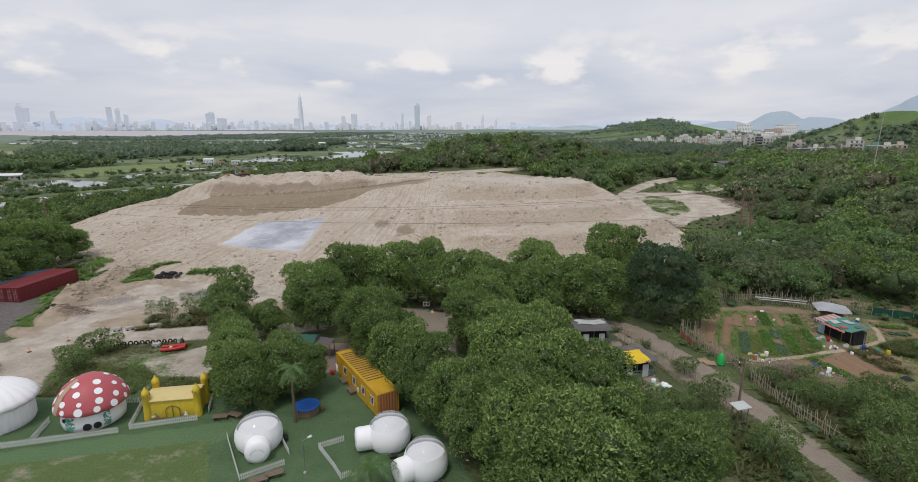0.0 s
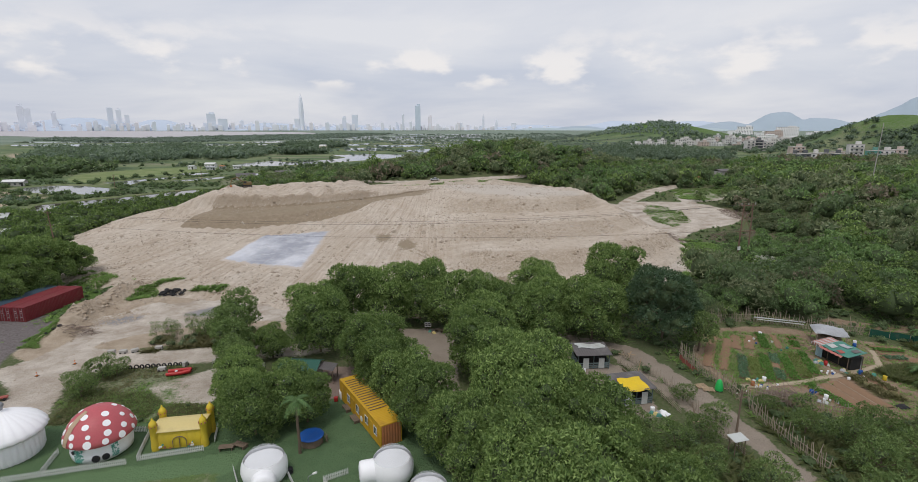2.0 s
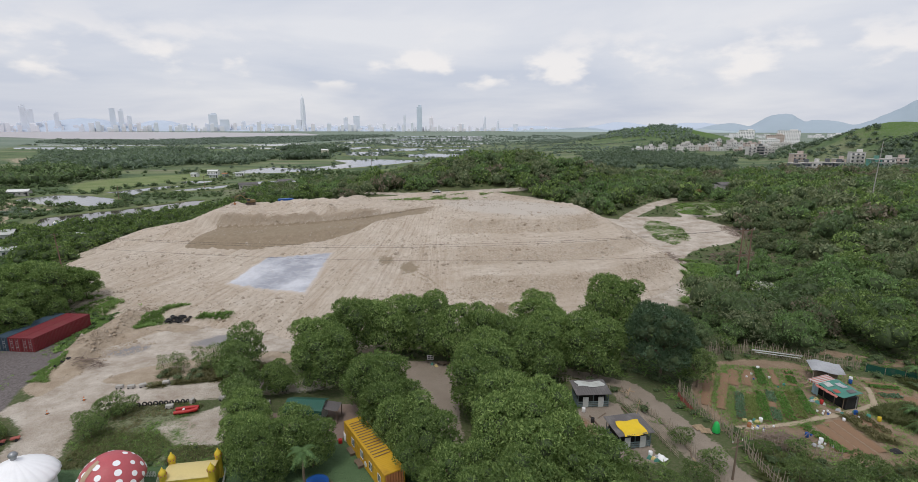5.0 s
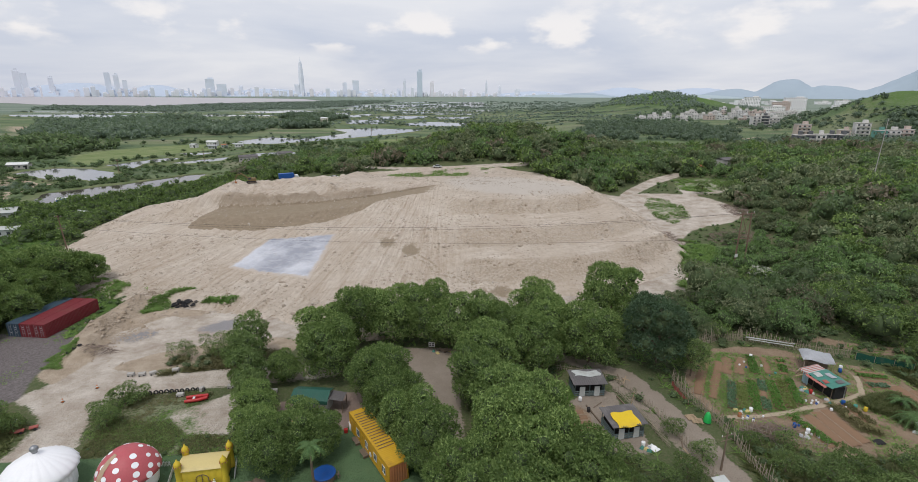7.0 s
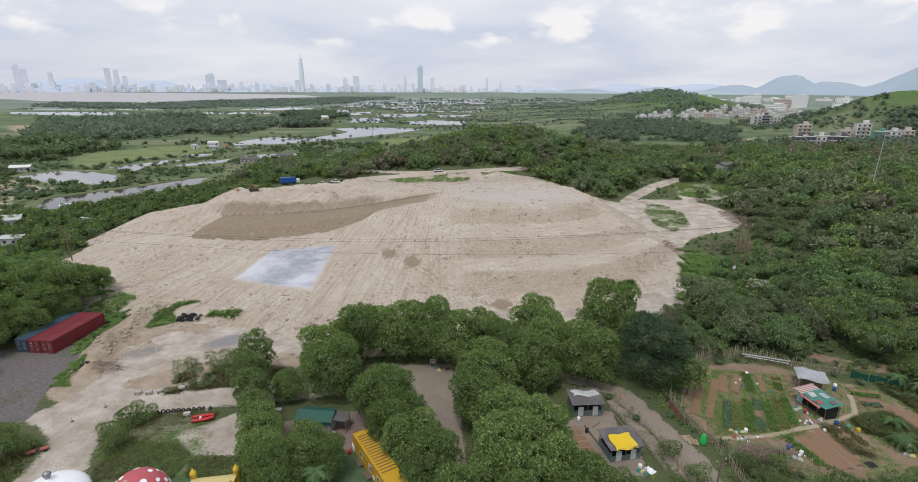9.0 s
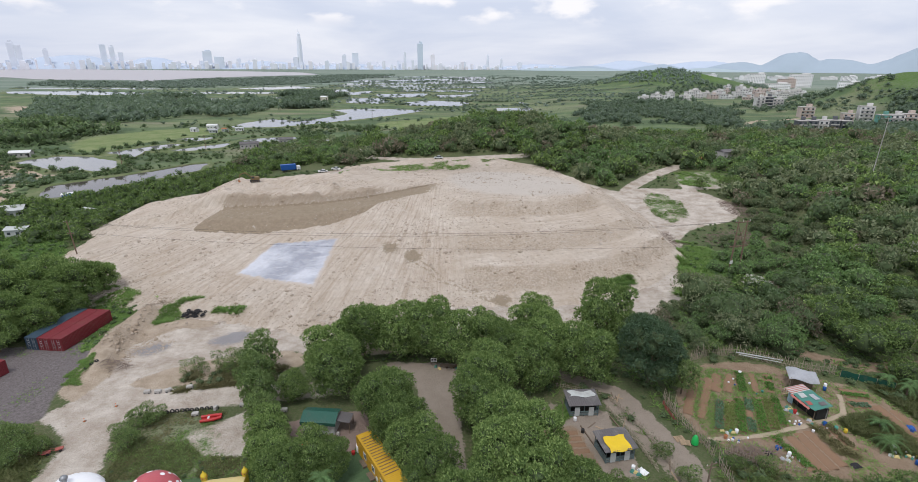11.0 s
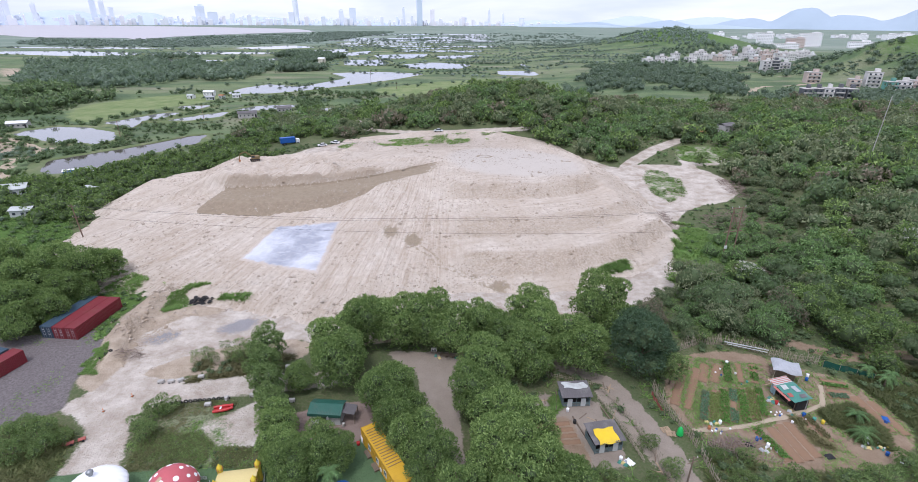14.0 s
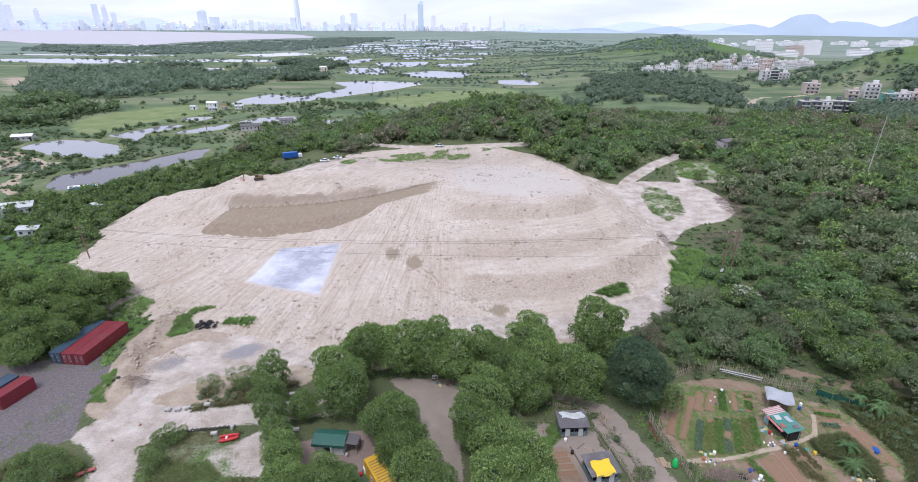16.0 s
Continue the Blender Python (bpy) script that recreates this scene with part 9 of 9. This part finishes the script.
def stones(seed, count, ring, size, material, label, sink=0.35, where=None):
    rng = np.random.default_rng(seed)
    p = np.array(ring, float)
    x, y = rng.uniform(p[:, 0].min(), p[:, 0].max(), count), rng.uniform(p[:, 1].min(), p[:, 1].max(), count)
    ok = (inside(x, y, ring, 0.1) > 0.5) & (fbm(x, y, 0.13, 3, seed) > 0.46) & (inside(x, y, SLAB, 0.5) < 0.2)
    if where:
        ok &= where(x, y, rng.random(count))
    x, y = x[ok], y[ok]
    z, n = surface(x, y), len(x)
    s = rng.uniform(*size, n) * (1 + 1.6 * (rng.random(n) < 0.05))
    base = np.array([(1, 0, 0), (0, 1, 0), (-1, 0, 0), (0, -1, 0), (0, 0, 1), (0, 0, -1)], float)
    tri = np.array([(0, 1, 4), (1, 2, 4), (2, 3, 4), (3, 0, 4), (1, 0, 5), (2, 1, 5), (3, 2, 5), (0, 3, 5)])
    v = base[None] * s[:, None, None] * rng.uniform(0.55, 1.2, (n, 6, 1)) * np.array([1, 1, 0.75])
    a = rng.uniform(0, 6.28, n)
    c, sn = np.cos(a)[:, None], np.sin(a)[:, None]
    v = np.stack([v[..., 0] * c - v[..., 1] * sn + x[:, None], v[..., 0] * sn + v[..., 1] * c + y[:, None], v[..., 2] + z[:, None] + (0.3 - sink) * s[:, None]], -1)
    f = (tri[None] + 6 * np.arange(n)[:, None, None]).reshape(-1, 3)
    tagged(new("stones", fast_mesh("stones", v.reshape(-1, 3), f, material)), label, "stones", kind="stuff")


TIPRING = [(TIP[0] + (r - 1) * math.cos(k * math.pi / 6), TIP[1] + (r - 1) * math.sin(k * math.pi / 6)) for k, r in enumerate(FOOT)]
stones(1, 26000, TIPRING, (0.10, 0.30), M_STONE, "clods and stones strewn over the tipped earth")
stones(30, 60000, TIPRING, (0.10, 0.26), M_CLOD, "dark clods broken out of the terrace faces", 0.3, lambda x, y, r: r < 0.75 * tip_parts(x, y)[2] - 0.15)
stones(31, 30000, TIPRING, (0.10, 0.30), M_PALESTONE, "pale rocks lying on the terrace faces and at their feet", 0.3, lambda x, y, r: r < 0.45 * tip_parts(x, y + 1.6)[2])
stones(2, 9000, APRON, (0.06, 0.2), M_STONE, "stones strewn over the bare tracks")
stones(32, 4500, [(-73, 89), (-68.5, 79), (-66, 73), (-61, 74), (-56, 86), (-52, 92), (-64, 94), (-65, 103), (-70, 105), (-69.5, 96)], (0.06, 0.24), M_STONE, "rough clods over the raw spoil")
stones(33, 2000, [(-73, 89), (-68.5, 79), (-66, 73), (-61, 74), (-60, 90), (-64, 94), (-65, 103), (-70, 105)], (0.08, 0.3), M_CLOD, "dark clods over the raw spoil")
stones(3, 4000, YARD, (0.04, 0.10), M_GRAVEL, "gravel and litter on the grey yard")


def tufts(seed, count, ring, size, material, label, keep=None, thick=5, wild=0.42):
    rng = np.random.default_rng(seed)
    p = np.array(ring, float)
    x, y = rng.uniform(p[:, 0].min(), p[:, 0].max(), count), rng.uniform(p[:, 1].min(), p[:, 1].max(), count)
    ok = (inside(x, y, ring, 0.1) > 0.5) & (fbm(x, y, 0.18, 3, seed) > wild)
    if keep:
        ok &= keep(x, y)
    x, y = x[ok], y[ok]
    z, n = surface(x, y), len(x)
    s = rng.uniform(*size, n)
    a, b = rng.uniform(0, 6.28, (n, thick)), rng.uniform(0.6, 1.9, (n, thick))
    root = np.stack([x, y, z - 0.03], -1)[:, None]
    side = np.stack([-np.sin(a), np.cos(a), 0 * a], -1) * s[:, None, None] * 0.2
    top = np.stack([np.cos(a) * b, np.sin(a) * b, 1.0 - 0.4 * b], -1) * s[:, None, None]
    off = np.stack([np.cos(a * 3), np.sin(a * 3), 0 * a], -1) * s[:, None, None] * 0.25
    v = np.stack([root + off - side, root + off + side, root + off + top], 2)
    tagged(new("grass", fast_mesh("grass", v.reshape(-1, 3), np.arange(3 * n * thick).reshape(-1, 3), material)), label, "grass", kind="stuff")


offtrack = lambda x, y: clear(x, y) | (inside(x, y, rounded(GARDEN, 1), 1.0) > 0.5)
tufts(24, 4500, ROUGH_LEFT, (0.15, 0.38), M_GRASS, "green weeds on the rough plot", open_ground, 5, 0.5)
tufts(4, 8000, ROUGH_LEFT, (0.18, 0.45), M_RANK, "rank grass and weeds on the rough plot", open_ground, 5, 0.47)
tufts(28, 6000, ROUGH_LEFT, (0.15, 0.40), M_REED, "dry brown grass on the rough plot", open_ground, 5, 0.52)
wood("undergrowth", scatter(43, BANKGRASS, 1.7, (0.3, 0.85), None, (0.5, 0.9)), T_LOW, M_LEAF_BRIGHT, "bright weeds on the bank by the containers", "undergrowth")
tufts(5, 5000, BANKGRASS, (0.3, 0.7), M_GRASS, "bright grass on the bank by the containers")
tufts(6, 4500, SLABGRASS, (0.3, 0.7), M_GRASS, "bright weeds round the dumped tyres")
tufts(7, 2600, OVAL, (0.25, 0.6), M_GRASS, "bright grass inside the track's loop", None, 5, 0.48)
tufts(8, 16000, [(50, 110), (55, 117), (59, 131), (65.5, 149), (72, 145), (72, 128), (66, 116), (57, 104)], (0.5, 1.2), M_GRASS, "bright bank grass beside the track")
tufts(9, 6000, [(-150, 165), (-125, 150), (-108, 128), (-98, 112), (-130, 108), (-160, 140)], (0.4, 1.1), M_GRASS, "tall grass beyond the containers")
tufts(10, 11000, [(18, 40), (16, 52), (24, 54), (28, 46), (36, 56), (46, 53), (60, 52), (72, 56), (80, 66), (90, 62), (80, 44), (40, 34)], (0.5, 1.2), M_RANK, "rank weeds round the garden", offtrack)
tufts(11, 5000, [(-48, 70.5), (-36, 73.5), (-28, 74), (-30, 78), (-42, 79), (-52, 74)], (0.4, 1.0), M_REED, "dry reeds beside the track")
tufts(12, 2600, [(52.6, 63.4), (56.6, 64.4), (57.6, 60.5), (55, 57.0), (53, 58)], (0.35, 0.8), M_REED, "dry stalks in the garden")
tufts(25, 9000, [(57.4, 58), (58, 64.6), (61, 66), (64.6, 66.5), (65.4, 61), (63, 56.5)], (0.3, 0.8), M_RANK, "rank weeds between the garden plots", None, 5, 0.40)
tufts(26, 3500, [(36, 61.6), (35.4, 67.5), (42.4, 79.4), (55, 77), (52.6, 71.4), (49, 61)], (0.2, 0.45), M_GRASS, "weeds between the vegetable beds", None, 5, 0.42)
tufts(27, 9000, [(68.8, 73.5), (70.6, 61), (66, 54), (84, 54), (92, 70), (80, 77)], (0.4, 1.0), M_RANK, "rank green growth beyond the garden", None, 5, 0.30)
tufts(13, 6000, [(10, 72), (20, 70), (14, 63), (9, 64)], (0.3, 0.7), M_GRASS, "grass behind the board hut")
tufts(14, 3500, [(30.3, 111.1), (41.3, 117.6), (42, 114.5), (32, 108.6)], (0.4, 0.9), M_GRASS, "strip of bright grass at the heap's foot")
tufts(15, 5000, [(92, 212), (94, 230), (110, 236), (118, 222), (108, 205), (98, 206)], (0.3, 0.7), M_GRASS, "thin grass on the clearing", None, 5, 0.48)
tufts(16, 9000, [(-50, 236), (-62, 228), (-20, 222), (8, 232), (28, 243), (-4, 245)], (0.3, 0.8), M_GRASS, "thin grass behind the heap", None, 5, 0.5)
tufts(17, 7000, [(-76, 25), (-60, 50), (-46, 56), (-36, 52), (-26, 52), (-22, 56), (-30, 60), (-50, 60), (-80, 45)], (0.18, 0.5), M_RANK, "weeds behind the tents", open_ground, 5, 0.5)
tufts(29, 3000, [(-58, 51), (-46, 56), (-36, 52), (-26, 52), (-22, 56), (-30, 60), (-50, 60)], (0.15, 0.4), M_GRASS, "green weeds behind the tents", open_ground, 5, 0.48)
tufts(23, 6000, [(-80, 46), (-71, 59), (-66, 61.5), (-58.5, 58), (-56.6, 52), (-57, 40), (-72, 36)], (0.35, 0.9), M_RANK, "dry rank grass beside the track", None, 5, 0.3)
tufts(18, 5000, LAWN, (0.08, 0.2), M_GRASS, "worn lawn grass before the tents")
tufts(19, 9000, GARDEN, (0.15, 0.4), M_GRASS, "weeds among the vegetable beds", None, 5, 0.54)
tufts(20, 9000, UNDER, (0.4, 0.9), M_GRASS, "long grass among the undergrowth", open_ground, 5, 0.45)
tufts(21, 3000, [(-70.6, 79.8), (-66.7, 79.5), (-65.3, 77.2), (-66.5, 74.8), (-64.8, 72.5), (-68.5, 72.5), (-70, 75)], (0.15, 0.4), M_GRASS, "weeds on the spoil beside the yard", None, 5, 0.52)
tufts(22, 3000, YARD, (0.15, 0.4), M_GRASS, "sparse weeds on the gravel yard", None, 5, 0.58)
